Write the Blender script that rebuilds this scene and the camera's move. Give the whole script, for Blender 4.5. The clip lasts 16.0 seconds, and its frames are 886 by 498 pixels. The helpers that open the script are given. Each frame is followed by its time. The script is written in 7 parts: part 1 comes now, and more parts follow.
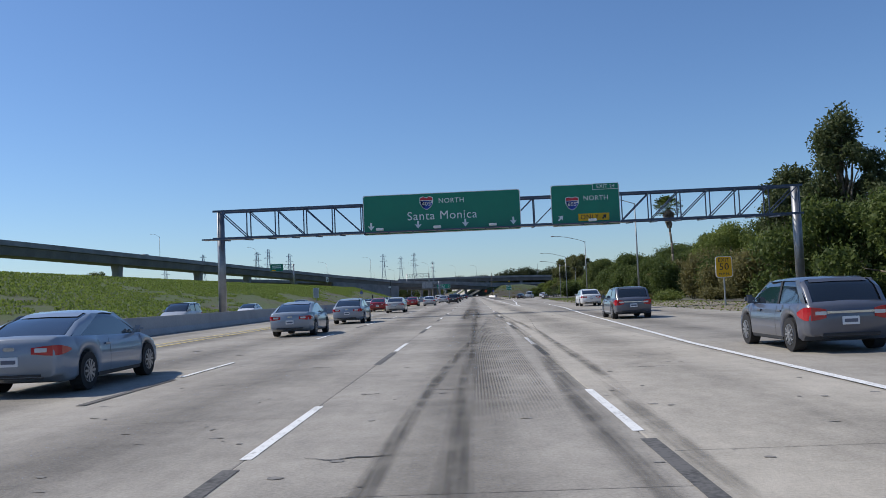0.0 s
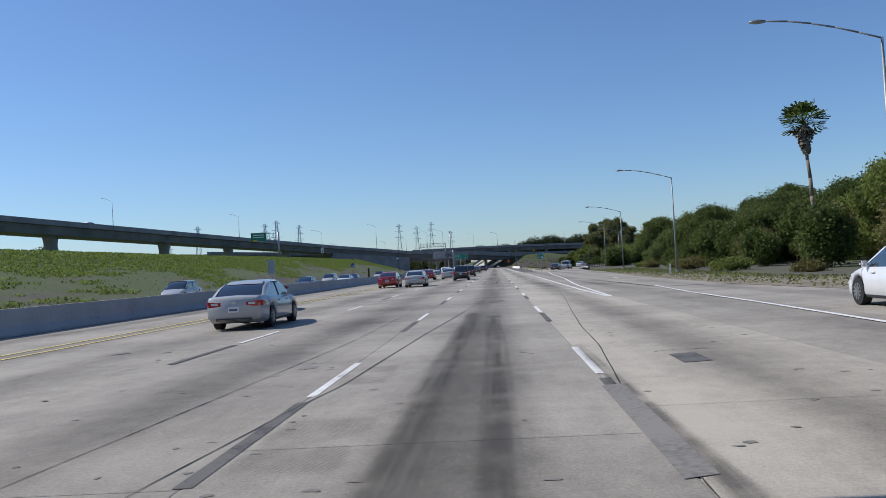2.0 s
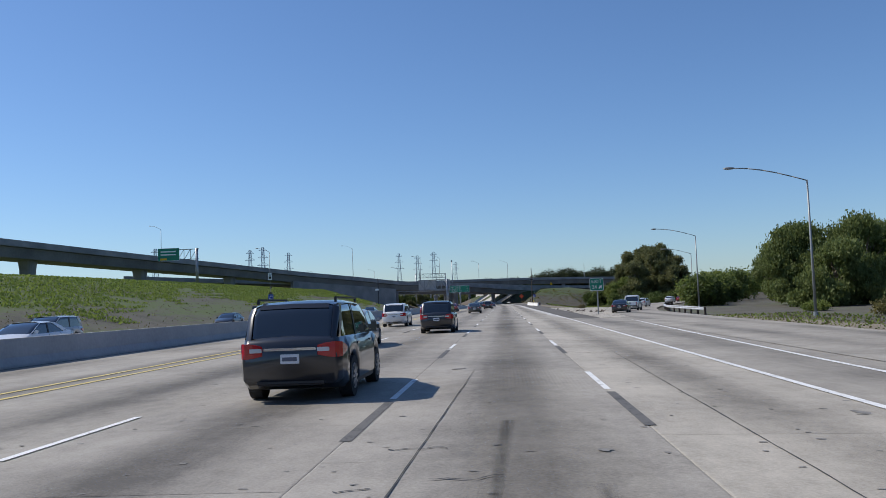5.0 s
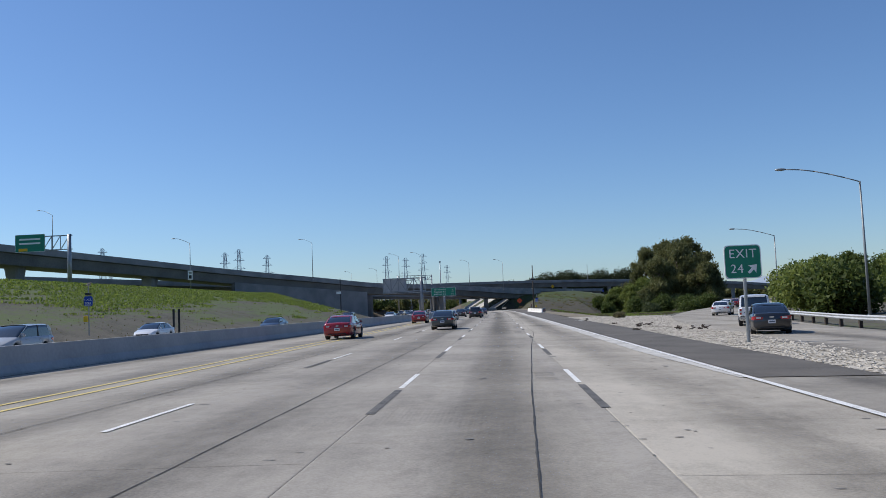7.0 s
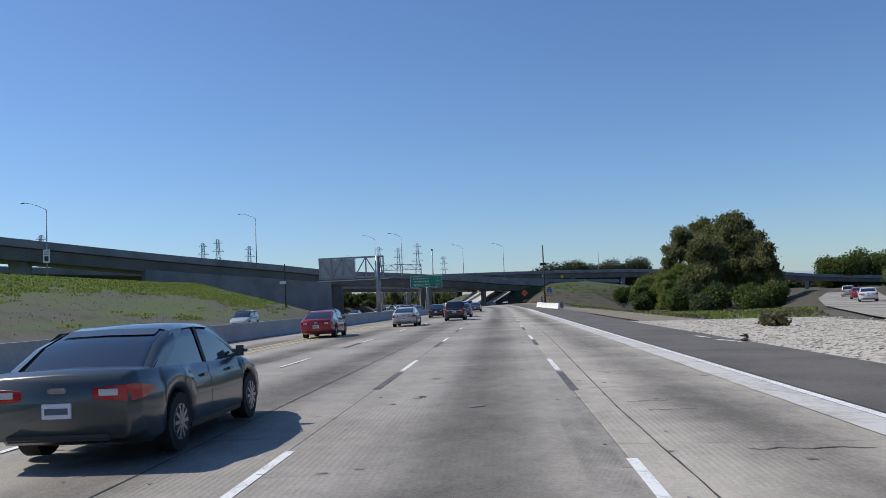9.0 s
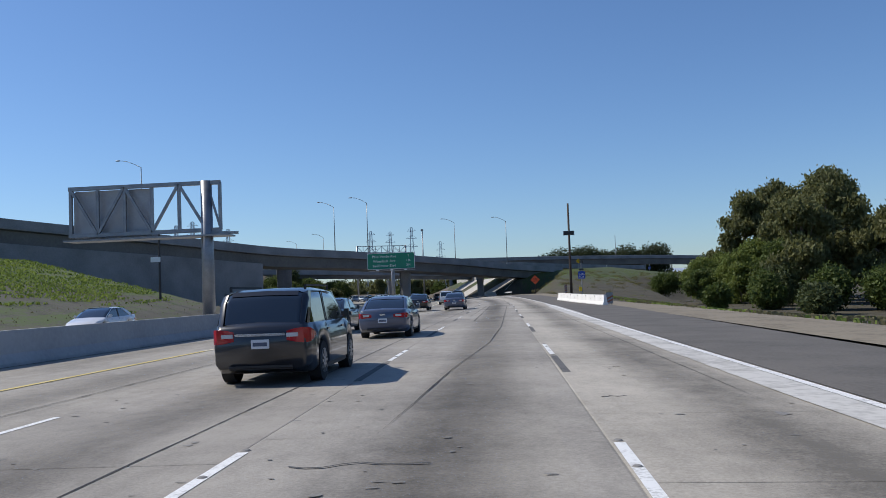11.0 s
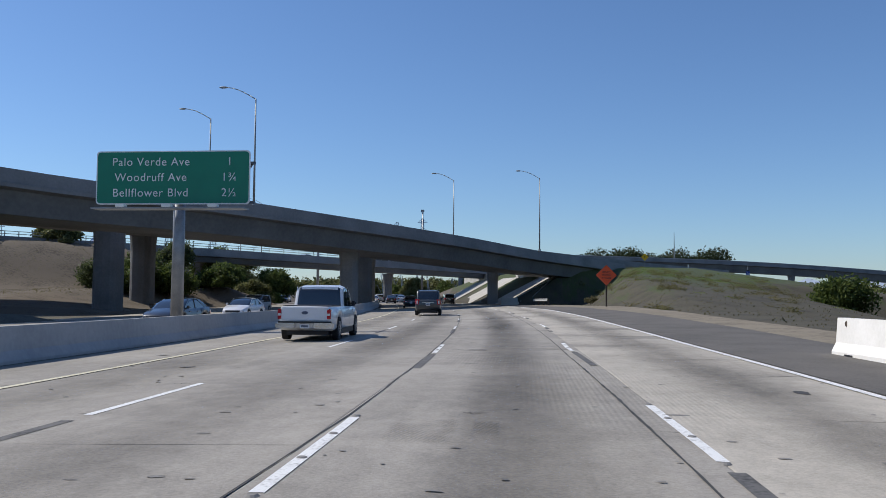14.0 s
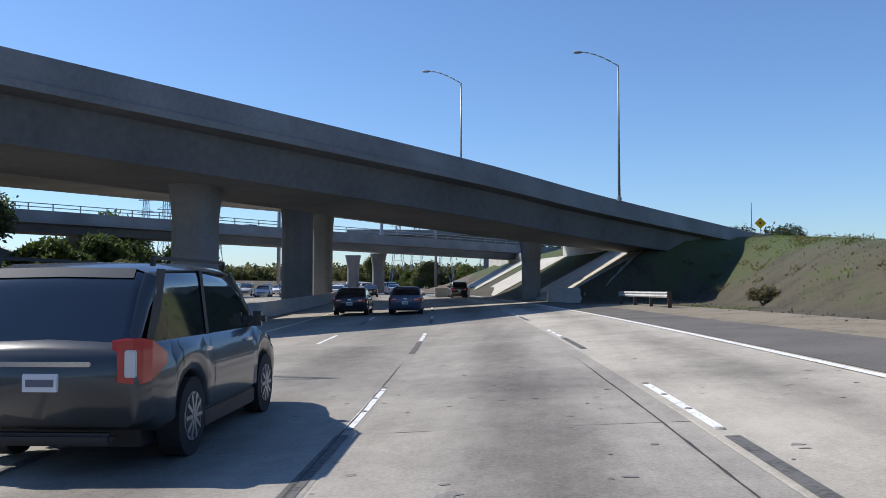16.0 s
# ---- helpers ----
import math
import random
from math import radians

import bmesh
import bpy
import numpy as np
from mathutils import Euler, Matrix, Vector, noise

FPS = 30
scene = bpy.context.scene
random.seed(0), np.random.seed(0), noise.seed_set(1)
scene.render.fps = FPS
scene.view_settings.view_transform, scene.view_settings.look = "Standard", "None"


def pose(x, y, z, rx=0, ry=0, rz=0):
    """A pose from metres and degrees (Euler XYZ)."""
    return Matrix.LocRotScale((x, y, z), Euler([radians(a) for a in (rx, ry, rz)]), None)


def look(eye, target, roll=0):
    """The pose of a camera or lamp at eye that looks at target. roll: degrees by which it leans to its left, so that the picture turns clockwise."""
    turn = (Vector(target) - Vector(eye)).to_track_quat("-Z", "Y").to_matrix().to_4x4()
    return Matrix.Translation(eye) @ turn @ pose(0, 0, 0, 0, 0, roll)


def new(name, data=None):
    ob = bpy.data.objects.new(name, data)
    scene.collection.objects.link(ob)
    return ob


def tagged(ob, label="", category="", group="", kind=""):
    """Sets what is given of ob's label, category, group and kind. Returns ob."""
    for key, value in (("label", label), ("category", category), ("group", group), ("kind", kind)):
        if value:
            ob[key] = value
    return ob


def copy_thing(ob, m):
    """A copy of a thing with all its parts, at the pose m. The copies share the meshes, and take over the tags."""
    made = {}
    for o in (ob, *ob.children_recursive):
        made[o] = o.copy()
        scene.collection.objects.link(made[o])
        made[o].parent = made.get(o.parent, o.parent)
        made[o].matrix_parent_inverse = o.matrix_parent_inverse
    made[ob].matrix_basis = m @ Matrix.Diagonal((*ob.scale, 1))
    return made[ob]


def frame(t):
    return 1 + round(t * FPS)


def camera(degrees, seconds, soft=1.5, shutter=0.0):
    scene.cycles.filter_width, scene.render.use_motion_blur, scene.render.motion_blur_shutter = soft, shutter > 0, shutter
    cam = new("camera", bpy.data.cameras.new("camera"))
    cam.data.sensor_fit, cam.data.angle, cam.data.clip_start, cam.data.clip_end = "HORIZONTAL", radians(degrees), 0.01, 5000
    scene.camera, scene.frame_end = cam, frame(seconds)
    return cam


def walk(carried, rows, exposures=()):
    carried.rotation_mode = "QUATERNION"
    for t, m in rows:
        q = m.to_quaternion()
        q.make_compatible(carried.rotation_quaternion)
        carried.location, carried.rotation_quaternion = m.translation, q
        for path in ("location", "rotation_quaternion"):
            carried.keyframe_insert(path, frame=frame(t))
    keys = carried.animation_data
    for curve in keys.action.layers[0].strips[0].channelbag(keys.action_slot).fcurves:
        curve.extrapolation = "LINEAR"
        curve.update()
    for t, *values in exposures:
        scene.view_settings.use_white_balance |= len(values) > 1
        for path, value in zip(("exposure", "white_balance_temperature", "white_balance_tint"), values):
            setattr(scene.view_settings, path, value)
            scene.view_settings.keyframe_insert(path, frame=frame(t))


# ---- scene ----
cam = camera(55.2, 16.0, soft=0.85)
PATH = [
    (0, (0.284, -0.971, 1.39), (0.216, 1.025, 1.501), -2.4),
    (0.5, (0.345, 12.898, 1.472), (0.289, 14.897, 1.533), -2.5),
    (1, (0.404, 26.666, 1.448), (0.347, 28.664, 1.49), -2.1),
    (1.5, (0.407, 40.565, 1.597), (0.369, 42.564, 1.637), -2.4),
    (2, (0.552, 54.748, 1.492), (0.431, 56.743, 1.538), -3.3),
    (2.5, (0.556, 68.82, 1.456), (0.417, 70.814, 1.51), -3.5),
    (3, (0.554, 82.894, 1.501), (0.44, 84.89, 1.561), -3.0),
    (3.5, (0.456, 97.107, 1.417), (0.361, 99.103, 1.482), -2.7),
    (4, (0.342, 110.945, 1.504), (0.227, 112.941, 1.58), -2.5),
    (4.5, (0.112, 124.805, 1.551), (-0.027, 126.797, 1.668), -2.2),
    (7, (0.278, 193.873, 1.593), (0.153, 195.864, 1.734), -2.4),
    (7.5, (0.494, 207.707, 1.517), (0.376, 209.698, 1.66), -2.3),
    (8, (0.603, 221.536, 1.625), (0.496, 223.529, 1.763), -2.3),
    (8.5, (0.551, 235.306, 1.58), (0.424, 237.298, 1.709), -2.6),
    (9, (0.632, 249.467, 1.59), (0.504, 251.459, 1.717), -2.6),
    (11.5, (0.847, 323.637, 1.498), (0.706, 325.63, 1.598), -2.0),
    (12, (0.758, 337.749, 1.488), (0.621, 339.742, 1.594), -0.5),
    (12.5, (0.724, 352.284, 1.361), (0.579, 354.275, 1.469), -0.0),
    (13, (0.646, 366.675, 1.392), (0.477, 368.665, 1.501), 0.1),
    (13.5, (0.439, 380.984, 1.36), (0.244, 382.971, 1.475), 0.35),
    (14, (0.146, 395.203, 1.352), (-0.044, 397.191, 1.463), 0.45),
    (14.5, (-0.464, 409.743, 1.302), (-0.667, 411.73, 1.413), 0.5),
    (15, (-0.977, 423.141, 1.61), (-1.222, 425.123, 1.722), 0.5),
    (15.5, (-1.70, 437.01, 1.629), (-1.949, 438.992, 1.738), 0.3),
    (16, (-2.52, 451.638, 1.596), (-2.782, 453.616, 1.676), 0.0),
]
walk(cam, [(t, look(eye, target, roll)) for t, eye, target, roll in PATH], [(0, -0.03), (14.5, -0.05), (15.5, 0.06), (16, 0.30)])

# ---- daylight: sun from the left and slightly ahead ----
SUN_TO = Vector((-1.0, 0.22, 1.08)).normalized()
world = bpy.data.worlds.new("sky")
scene.world = world
world.use_nodes = True
wn, wl = world.node_tree.nodes, world.node_tree.links
wn.clear()
sky = wn.new("ShaderNodeTexSky")
sky.sky_type = 'NISHITA'
sky.sun_disc = False
sky.sun_elevation = math.asin(SUN_TO.z)
sky.sun_rotation = math.atan2(SUN_TO.x, SUN_TO.y)
sky.air_density, sky.dust_density, sky.ozone_density, sky.altitude = 1.0, 0.3, 5.0, 20
bg = wn.new("ShaderNodeBackground")
bg.inputs["Strength"].default_value = 0.106
wo = wn.new("ShaderNodeOutputWorld")
tint = wn.new("ShaderNodeMix")
tint.data_type, tint.blend_type = 'RGBA', 'MULTIPLY'
tint.inputs[0].default_value = 1.0
tint.inputs[7].default_value = (0.85, 0.975, 1.14, 1)
wl.new(sky.outputs[0], tint.inputs[6])
wl.new(tint.outputs[2], bg.inputs[0])
wl.new(bg.outputs[0], wo.inputs[0])
sun = new("sun", bpy.data.lights.new("sun", 'SUN'))
sun.data.energy, sun.data.angle, sun.data.color = 4.2, radians(0.55), (1.0, 0.94, 0.85)
sun.matrix_world = look((0, 0, 0), -SUN_TO)
scene.view_settings.exposure = 0.0

# ---- materials ----
def material(name, c1, c2, scale=3.0, rough=0.8, metal=0.0, fine=60.0, amount=0.5, bump=0.0, vary=0.0, spec=0.5):
    """Two colours mixed by coarse and fine noise, with relief and a random shift from object to object."""
    m = bpy.data.materials.new(name)
    m.use_nodes = True
    n, l = m.node_tree.nodes, m.node_tree.links
    b = n["Principled BSDF"]
    co = n.new("ShaderNodeTexCoord")
    big, small = n.new("ShaderNodeTexNoise"), n.new("ShaderNodeTexNoise")
    for tex, s, d in ((big, scale, 4), (small, fine, 3)):
        tex.inputs["Scale"].default_value, tex.inputs["Detail"].default_value = s, d
        l.new(co.outputs["Object"], tex.inputs["Vector"])
    add = n.new("ShaderNodeMath")
    add.operation = 'ADD'
    half = n.new("ShaderNodeMath")
    half.operation, half.inputs[1].default_value = 'MULTIPLY', amount
    l.new(small.outputs[0], half.inputs[0])
    l.new(big.outputs[0], add.inputs[0])
    l.new(half.outputs[0], add.inputs[1])
    ramp = n.new("ShaderNodeValToRGB")
    ramp.color_ramp.elements[0].position, ramp.color_ramp.elements[1].position = 0.3 + amount * 0.35, 0.7 + amount * 0.65
    ramp.color_ramp.elements[0].color, ramp.color_ramp.elements[1].color = (*c1, 1), (*c2, 1)
    l.new(add.outputs[0], ramp.inputs[0])
    out = ramp.outputs[0]
    if vary:
        info, hsv, rng = n.new("ShaderNodeObjectInfo"), n.new("ShaderNodeHueSaturation"), n.new("ShaderNodeMapRange")
        rng.inputs["To Min"].default_value, rng.inputs["To Max"].default_value = 1 - vary, 1 + vary
        l.new(info.outputs["Random"], rng.inputs["Value"])
        l.new(rng.outputs[0], hsv.inputs["Value"])
        l.new(out, hsv.inputs["Color"])
        out = hsv.outputs[0]
    l.new(out, b.inputs["Base Color"])
    b.inputs["Roughness"].default_value, b.inputs["Metallic"].default_value = rough, metal
    b.inputs["Specular IOR Level"].default_value = spec
    if bump:
        bp = n.new("ShaderNodeBump")
        bp.inputs["Strength"].default_value, bp.inputs["Distance"].default_value = bump, 0.02
        l.new(small.outputs[0], bp.inputs["Height"])
        l.new(bp.outputs[0], b.inputs["Normal"])
    return m


def plain(name, c, rough=0.5, metal=0.0, coat=0.0):
    m = material(name, [v * 0.93 for v in c], [min(1, v * 1.05) for v in c], 1.5, rough, metal, 40, 0.5)
    m.node_tree.nodes["Principled BSDF"].inputs["Coat Weight"].default_value = coat
    return m




def road_concrete(name, low, high):
    """Worn concrete: darker oil band along each lane's middle, long streaks, blotches, fine grit and grooving."""
    m = bpy.data.materials.new(name)
    m.use_nodes = True
    n, l = m.node_tree.nodes, m.node_tree.links
    b = n["Principled BSDF"]

    def calc(op, a, b_=0.0, c_=0.0):
        k = n.new("ShaderNodeMath")
        k.operation = op
        for i, v in enumerate((a, b_, c_)):
            if isinstance(v, (int, float)):
                k.inputs[i].default_value = v
            else:
                l.new(v, k.inputs[i])
        return k.outputs[0]

    def tex(scale, vec, detail=4, rough=0.6):
        t = n.new("ShaderNodeTexNoise")
        t.inputs["Scale"].default_value, t.inputs["Detail"].default_value, t.inputs["Roughness"].default_value = scale, detail, rough
        l.new(vec, t.inputs["Vector"])
        return t.outputs[0]

    def stretched(sx, sy):
        k = n.new("ShaderNodeVectorMath")
        k.operation, k.inputs[1].default_value = 'MULTIPLY', (sx, sy, 1)
        l.new(geo.outputs["Position"], k.inputs[0])
        return k.outputs[0]

    geo, sep = n.new("ShaderNodeNewGeometry"), n.new("ShaderNodeSeparateXYZ")
    l.new(geo.outputs["Position"], sep.inputs[0])
    x, y = sep.outputs[0], sep.outputs[1]
    past = calc('MAXIMUM', calc('SUBTRACT', y, 397.0), 0.0)
    xr = calc('ADD', x, calc('DIVIDE', calc('MULTIPLY', past, past), 1400.0))
    wob = tex(0.05, geo.outputs["Position"], 2)
    lane = calc('COSINE', calc('MULTIPLY', calc('ADD', calc('SUBTRACT', xr, 0.15), calc('MULTIPLY', calc('SUBTRACT', wob, 0.5), 0.9)), 2 * math.pi / 3.66))
    lane = calc('POWER', calc('MULTIPLY_ADD', lane, 0.5, 0.5), 2.2)
    streak = tex(1.0, stretched(1.5, 0.05), 5)
    blotch = tex(0.22, geo.outputs["Position"], 5)
    grit = tex(26.0, geo.outputs["Position"], 3, 0.8)
    mid = tex(3.2, stretched(1.0, 0.6), 4, 0.7)
    patch = n.new("ShaderNodeMapRange")
    l.new(tex(0.07, stretched(1.0, 0.35), 3), patch.inputs[0])
    patch.inputs["From Min"].default_value, patch.inputs["From Max"].default_value = 0.42, 0.62
    v = calc('MULTIPLY_ADD', streak, 0.34, -0.435)
    v = calc('MULTIPLY_ADD', blotch, 0.96, v)
    v = calc('MULTIPLY_ADD', mid, 0.52, v)
    v = calc('MULTIPLY_ADD', grit, 0.72, v)
    v = calc('SUBTRACT', v, calc('MULTIPLY', lane, calc('MULTIPLY_ADD', patch.outputs[0], 0.30, 0.14)))
    ramp = n.new("ShaderNodeValToRGB")
    e = ramp.color_ramp.elements
    e[0].position, e[1].position = 0.30, 1.05
    e[0].color, e[1].color = (*low, 1), (*high, 1)
    l.new(v, ramp.inputs[0])
    info, hsv, rng_ = n.new("ShaderNodeObjectInfo"), n.new("ShaderNodeHueSaturation"), n.new("ShaderNodeMapRange")
    rng_.inputs["To Min"].default_value, rng_.inputs["To Max"].default_value = 0.955, 1.045
    l.new(info.outputs["Random"], rng_.inputs["Value"])
    l.new(rng_.outputs[0], hsv.inputs["Value"])
    l.new(ramp.outputs[0], hsv.inputs["Color"])
    l.new(hsv.outputs[0], b.inputs["Base Color"])
    # fine grooves across the lane where the surface was ground
    wave = calc('SINE', calc('MULTIPLY', x, 2 * math.pi / 0.075))
    where = n.new("ShaderNodeMapRange")
    l.new(tex(0.12, stretched(1.0, 0.5), 2), where.inputs[0])
    where.inputs["From Min"].default_value, where.inputs["From Max"].default_value = 0.60, 0.66
    hgt = calc('ADD', calc('MULTIPLY', wave, calc('MULTIPLY', where.outputs[0], 0.22)), calc('MULTIPLY', grit, 1.2))
    bp = n.new("ShaderNodeBump")
    bp.inputs["Strength"].default_value, bp.inputs["Distance"].default_value = 0.35, 0.015
    l.new(hgt, bp.inputs["Height"])
    l.new(bp.outputs[0], b.inputs["Normal"])
    b.inputs["Roughness"].default_value = 0.78
    b.inputs["Specular IOR Level"].default_value = 0.35
    return m


M_road = road_concrete("road_concrete", (0.125, 0.114, 0.097), (0.405, 0.374, 0.322))
M_road_old = road_concrete("road_concrete_old", (0.112, 0.102, 0.088), (0.37, 0.342, 0.298))
M_road_mid = road_concrete("road_concrete_worn", (0.110, 0.101, 0.088), (0.39, 0.361, 0.315))
M_road_new = road_concrete("road_concrete_newer", (0.160, 0.146, 0.122), (0.485, 0.445, 0.378))
def stain(name, colour, strength, pattern):
    """A see-through mark: fades towards its edges (u across, v along) and breaks up with noise, or shows fine ribs."""
    m = bpy.data.materials.new(name)
    m.use_nodes = True
    n, l = m.node_tree.nodes, m.node_tree.links
    b = n["Principled BSDF"]
    b.inputs["Base Color"].default_value, b.inputs["Roughness"].default_value = (*colour, 1), 0.85
    uv, sep, geo = n.new("ShaderNodeUVMap"), n.new("ShaderNodeSeparateXYZ"), n.new("ShaderNodeNewGeometry")
    uv.uv_map = "UVMap"
    l.new(uv.outputs[0], sep.inputs[0])

    def calc(op, *args):
        k = n.new("ShaderNodeMath")
        k.operation = op
        for i, v in enumerate(args):
            if isinstance(v, (int, float)):
                k.inputs[i].default_value = v
            else:
                l.new(v, k.inputs[i])
        return k.outputs[0]

    def fade(c):
        d = calc('MULTIPLY_ADD', c, 2.0, -1.0)
        return calc('MAXIMUM', calc('SUBTRACT', 1.0, calc('MULTIPLY', d, d)), 0.0)

    def grain(sx, sy, lo, hi):
        k, t, r = n.new("ShaderNodeVectorMath"), n.new("ShaderNodeTexNoise"), n.new("ShaderNodeMapRange")
        k.operation, k.inputs[1].default_value = 'MULTIPLY', (sx, sy, 1)
        l.new(geo.outputs["Position"], k.inputs[0])
        t.inputs["Scale"].default_value, t.inputs["Detail"].default_value = 1.0, 4
        l.new(k.outputs[0], t.inputs["Vector"])
        r.inputs["From Min"].default_value, r.inputs["From Max"].default_value = lo, hi
        l.new(t.outputs[0], r.inputs[0])
        return r.outputs[0]

    a = fade(sep.outputs[0])
    if pattern == "band":
        a = calc('MULTIPLY', calc('POWER', a, 1.3), grain(0.5, 0.05, 0.05, 0.75))
    elif pattern == "tyre":
        a = calc('MULTIPLY', a, calc('MULTIPLY', grain(7.0, 0.12, 0.30, 0.60), grain(1.5, 1.2, 0.22, 0.55)))
    else:
        pos = n.new("ShaderNodeSeparateXYZ")
        l.new(geo.outputs["Position"], pos.inputs[0])
        w1 = calc('SINE', calc('MULTIPLY', calc('ADD', pos.outputs[0], calc('MULTIPLY', pos.outputs[1], 0.35)), 2 * math.pi / 0.050))
        w2 = calc('SINE', calc('MULTIPLY', pos.outputs[1], 2 * math.pi / 0.085))
        w3 = calc('SINE', calc('MULTIPLY', pos.outputs[0], 2 * math.pi / 0.045))
        rib = calc('MULTIPLY_ADD', calc('MULTIPLY', w1, w2) if pattern == "cross" else w3, 0.5, 0.5)
        edge = calc('MULTIPLY', calc('MINIMUM', calc('MULTIPLY', a, 3.0), 1.0), calc('MINIMUM', calc('MULTIPLY', fade(sep.outputs[1]), 3.0), 1.0))
        a = calc('MULTIPLY', calc('MULTIPLY', rib, edge), grain(1.6, 1.2, 0.32, 0.56))
    tr, ms = n.new("ShaderNodeBsdfTransparent"), n.new("ShaderNodeMixShader")
    l.new(calc('MULTIPLY', a, strength), ms.inputs[0])
    l.new(tr.outputs[0], ms.inputs[1])
    l.new(b.outputs[0], ms.inputs[2])
    l.new(ms.outputs[0], n["Material Output"].inputs[0])
    return m


M_oil = stain("oil_band", (0.085, 0.078, 0.070), 0.27, "band")
M_oil_faint = stain("faint_oil_band", (0.085, 0.078, 0.070), 0.16, "band")
M_skid = stain("tyre_rubber_mark", (0.050, 0.048, 0.045), 0.50, "tyre")
M_cross = stain("ground_texture", (0.085, 0.078, 0.068), 0.30, "cross")
M_rib = stain("ribbed_texture", (0.10, 0.092, 0.080), 0.45, "rib")
M_tyremark = material("tyre_mark", (0.12, 0.113, 0.104), (0.235, 0.224, 0.207), 0.6, 0.8, 0, 14, 0.9)
M_paving = material("lit_slope_paving", (0.36, 0.345, 0.31), (0.50, 0.475, 0.43), 0.4, 0.85, 0, 5, 0.6, 0.2)
M_asphalt = material("shoulder_asphalt", (0.075, 0.070, 0.062), (0.14, 0.128, 0.112), 0.45, 0.9, 0, 14, 0.7, 0.4)
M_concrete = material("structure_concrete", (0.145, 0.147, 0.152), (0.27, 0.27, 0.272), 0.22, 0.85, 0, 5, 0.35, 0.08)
M_girder = material("dark_girder_concrete", (0.095, 0.097, 0.098), (0.185, 0.184, 0.180), 0.18, 0.88, 0, 3, 0.45, 0.1)
M_barrier = material("barrier_concrete", (0.30, 0.305, 0.31), (0.40, 0.40, 0.40), 0.5, 0.85, 0, 7, 0.6, 0.1)
M_rust = material("rusty_recess", (0.10, 0.07, 0.05), (0.22, 0.17, 0.13), 6.0, 0.85, 0, 40, 0.8)
M_whitebar = material("painted_barrier", (0.74, 0.72, 0.67), (0.88, 0.86, 0.82), 1.2, 0.7, 0, 14, 0.5, 0.1)
M_white = material("white_paint", (0.40, 0.39, 0.37), (0.80, 0.80, 0.78), 3.5, 0.6, 0, 28, 1.0)
M_paleline = material("pale_yellow_paint", (0.48, 0.43, 0.28), (0.68, 0.63, 0.46), 2.5, 0.6, 0, 20, 0.9)
M_yellow = material("yellow_paint", (0.50, 0.39, 0.13), (0.68, 0.54, 0.18), 2.5, 0.6, 0, 20, 0.9)
M_black = material("black_stripe", (0.035, 0.034, 0.033), (0.13, 0.125, 0.118), 2.5, 0.8, 0, 20, 0.9)
M_crack = material("joint_sealant", (0.02, 0.02, 0.02), (0.06, 0.058, 0.055), 2.5, 0.8, 0, 20, 0.9)
M_strip = material("edge_concrete", (0.33, 0.32, 0.295), (0.56, 0.545, 0.51), 0.7, 0.85, 0, 7, 0.9, 0.25)
M_gravel = material("pale_gravel", (0.17, 0.152, 0.122), (0.52, 0.48, 0.41), 1.3, 0.95, 0, 5.0, 1.0, 0.9)
M_stone = material("broken_stone", (0.20, 0.182, 0.150), (0.54, 0.50, 0.435), 1.5, 0.9, 0, 9, 0.8, 0.3)
M_dirt = material("dry_soil", (0.13, 0.108, 0.076), (0.24, 0.205, 0.15), 0.5, 0.95, 0, 4, 0.9, 0.6)
M_steel = material("galvanised_steel", (0.20, 0.21, 0.23), (0.33, 0.345, 0.36), 2.0, 0.45, 0.7, 30, 0.5)
M_pole = material("lamp_pole_steel", (0.22, 0.24, 0.25), (0.32, 0.335, 0.34), 1.0, 0.5, 0.4, 30, 0.5)
M_green = plain("sign_green", (0.004, 0.195, 0.115), 0.4)
M_sheet = plain("sign_white_sheet", (0.78, 0.80, 0.78), 0.4)
M_signback = material("sign_back_aluminium", (0.30, 0.31, 0.33), (0.42, 0.43, 0.45), 1.0, 0.5, 0.5, 12, 0.5)
M_syellow = plain("sign_yellow", (0.80, 0.42, 0.0), 0.45)
M_orange = plain("sign_orange", (0.85, 0.10, 0.02), 0.5)
M_sblue = plain("sign_blue", (0.01, 0.05, 0.33), 0.45)
M_sred = plain("shield_red", (0.55, 0.03, 0.04), 0.45)
M_dark = plain("dark_paint", (0.02, 0.02, 0.022), 0.5)
M_wood = material("creosote_wood", (0.035, 0.025, 0.02), (0.085, 0.06, 0.045), 1.0, 0.85, 0, 15, 0.7, 0.4)
M_bark = material("bark", (0.11, 0.085, 0.06), (0.24, 0.20, 0.155), 1.0, 0.9, 0, 9, 0.8, 0.6)


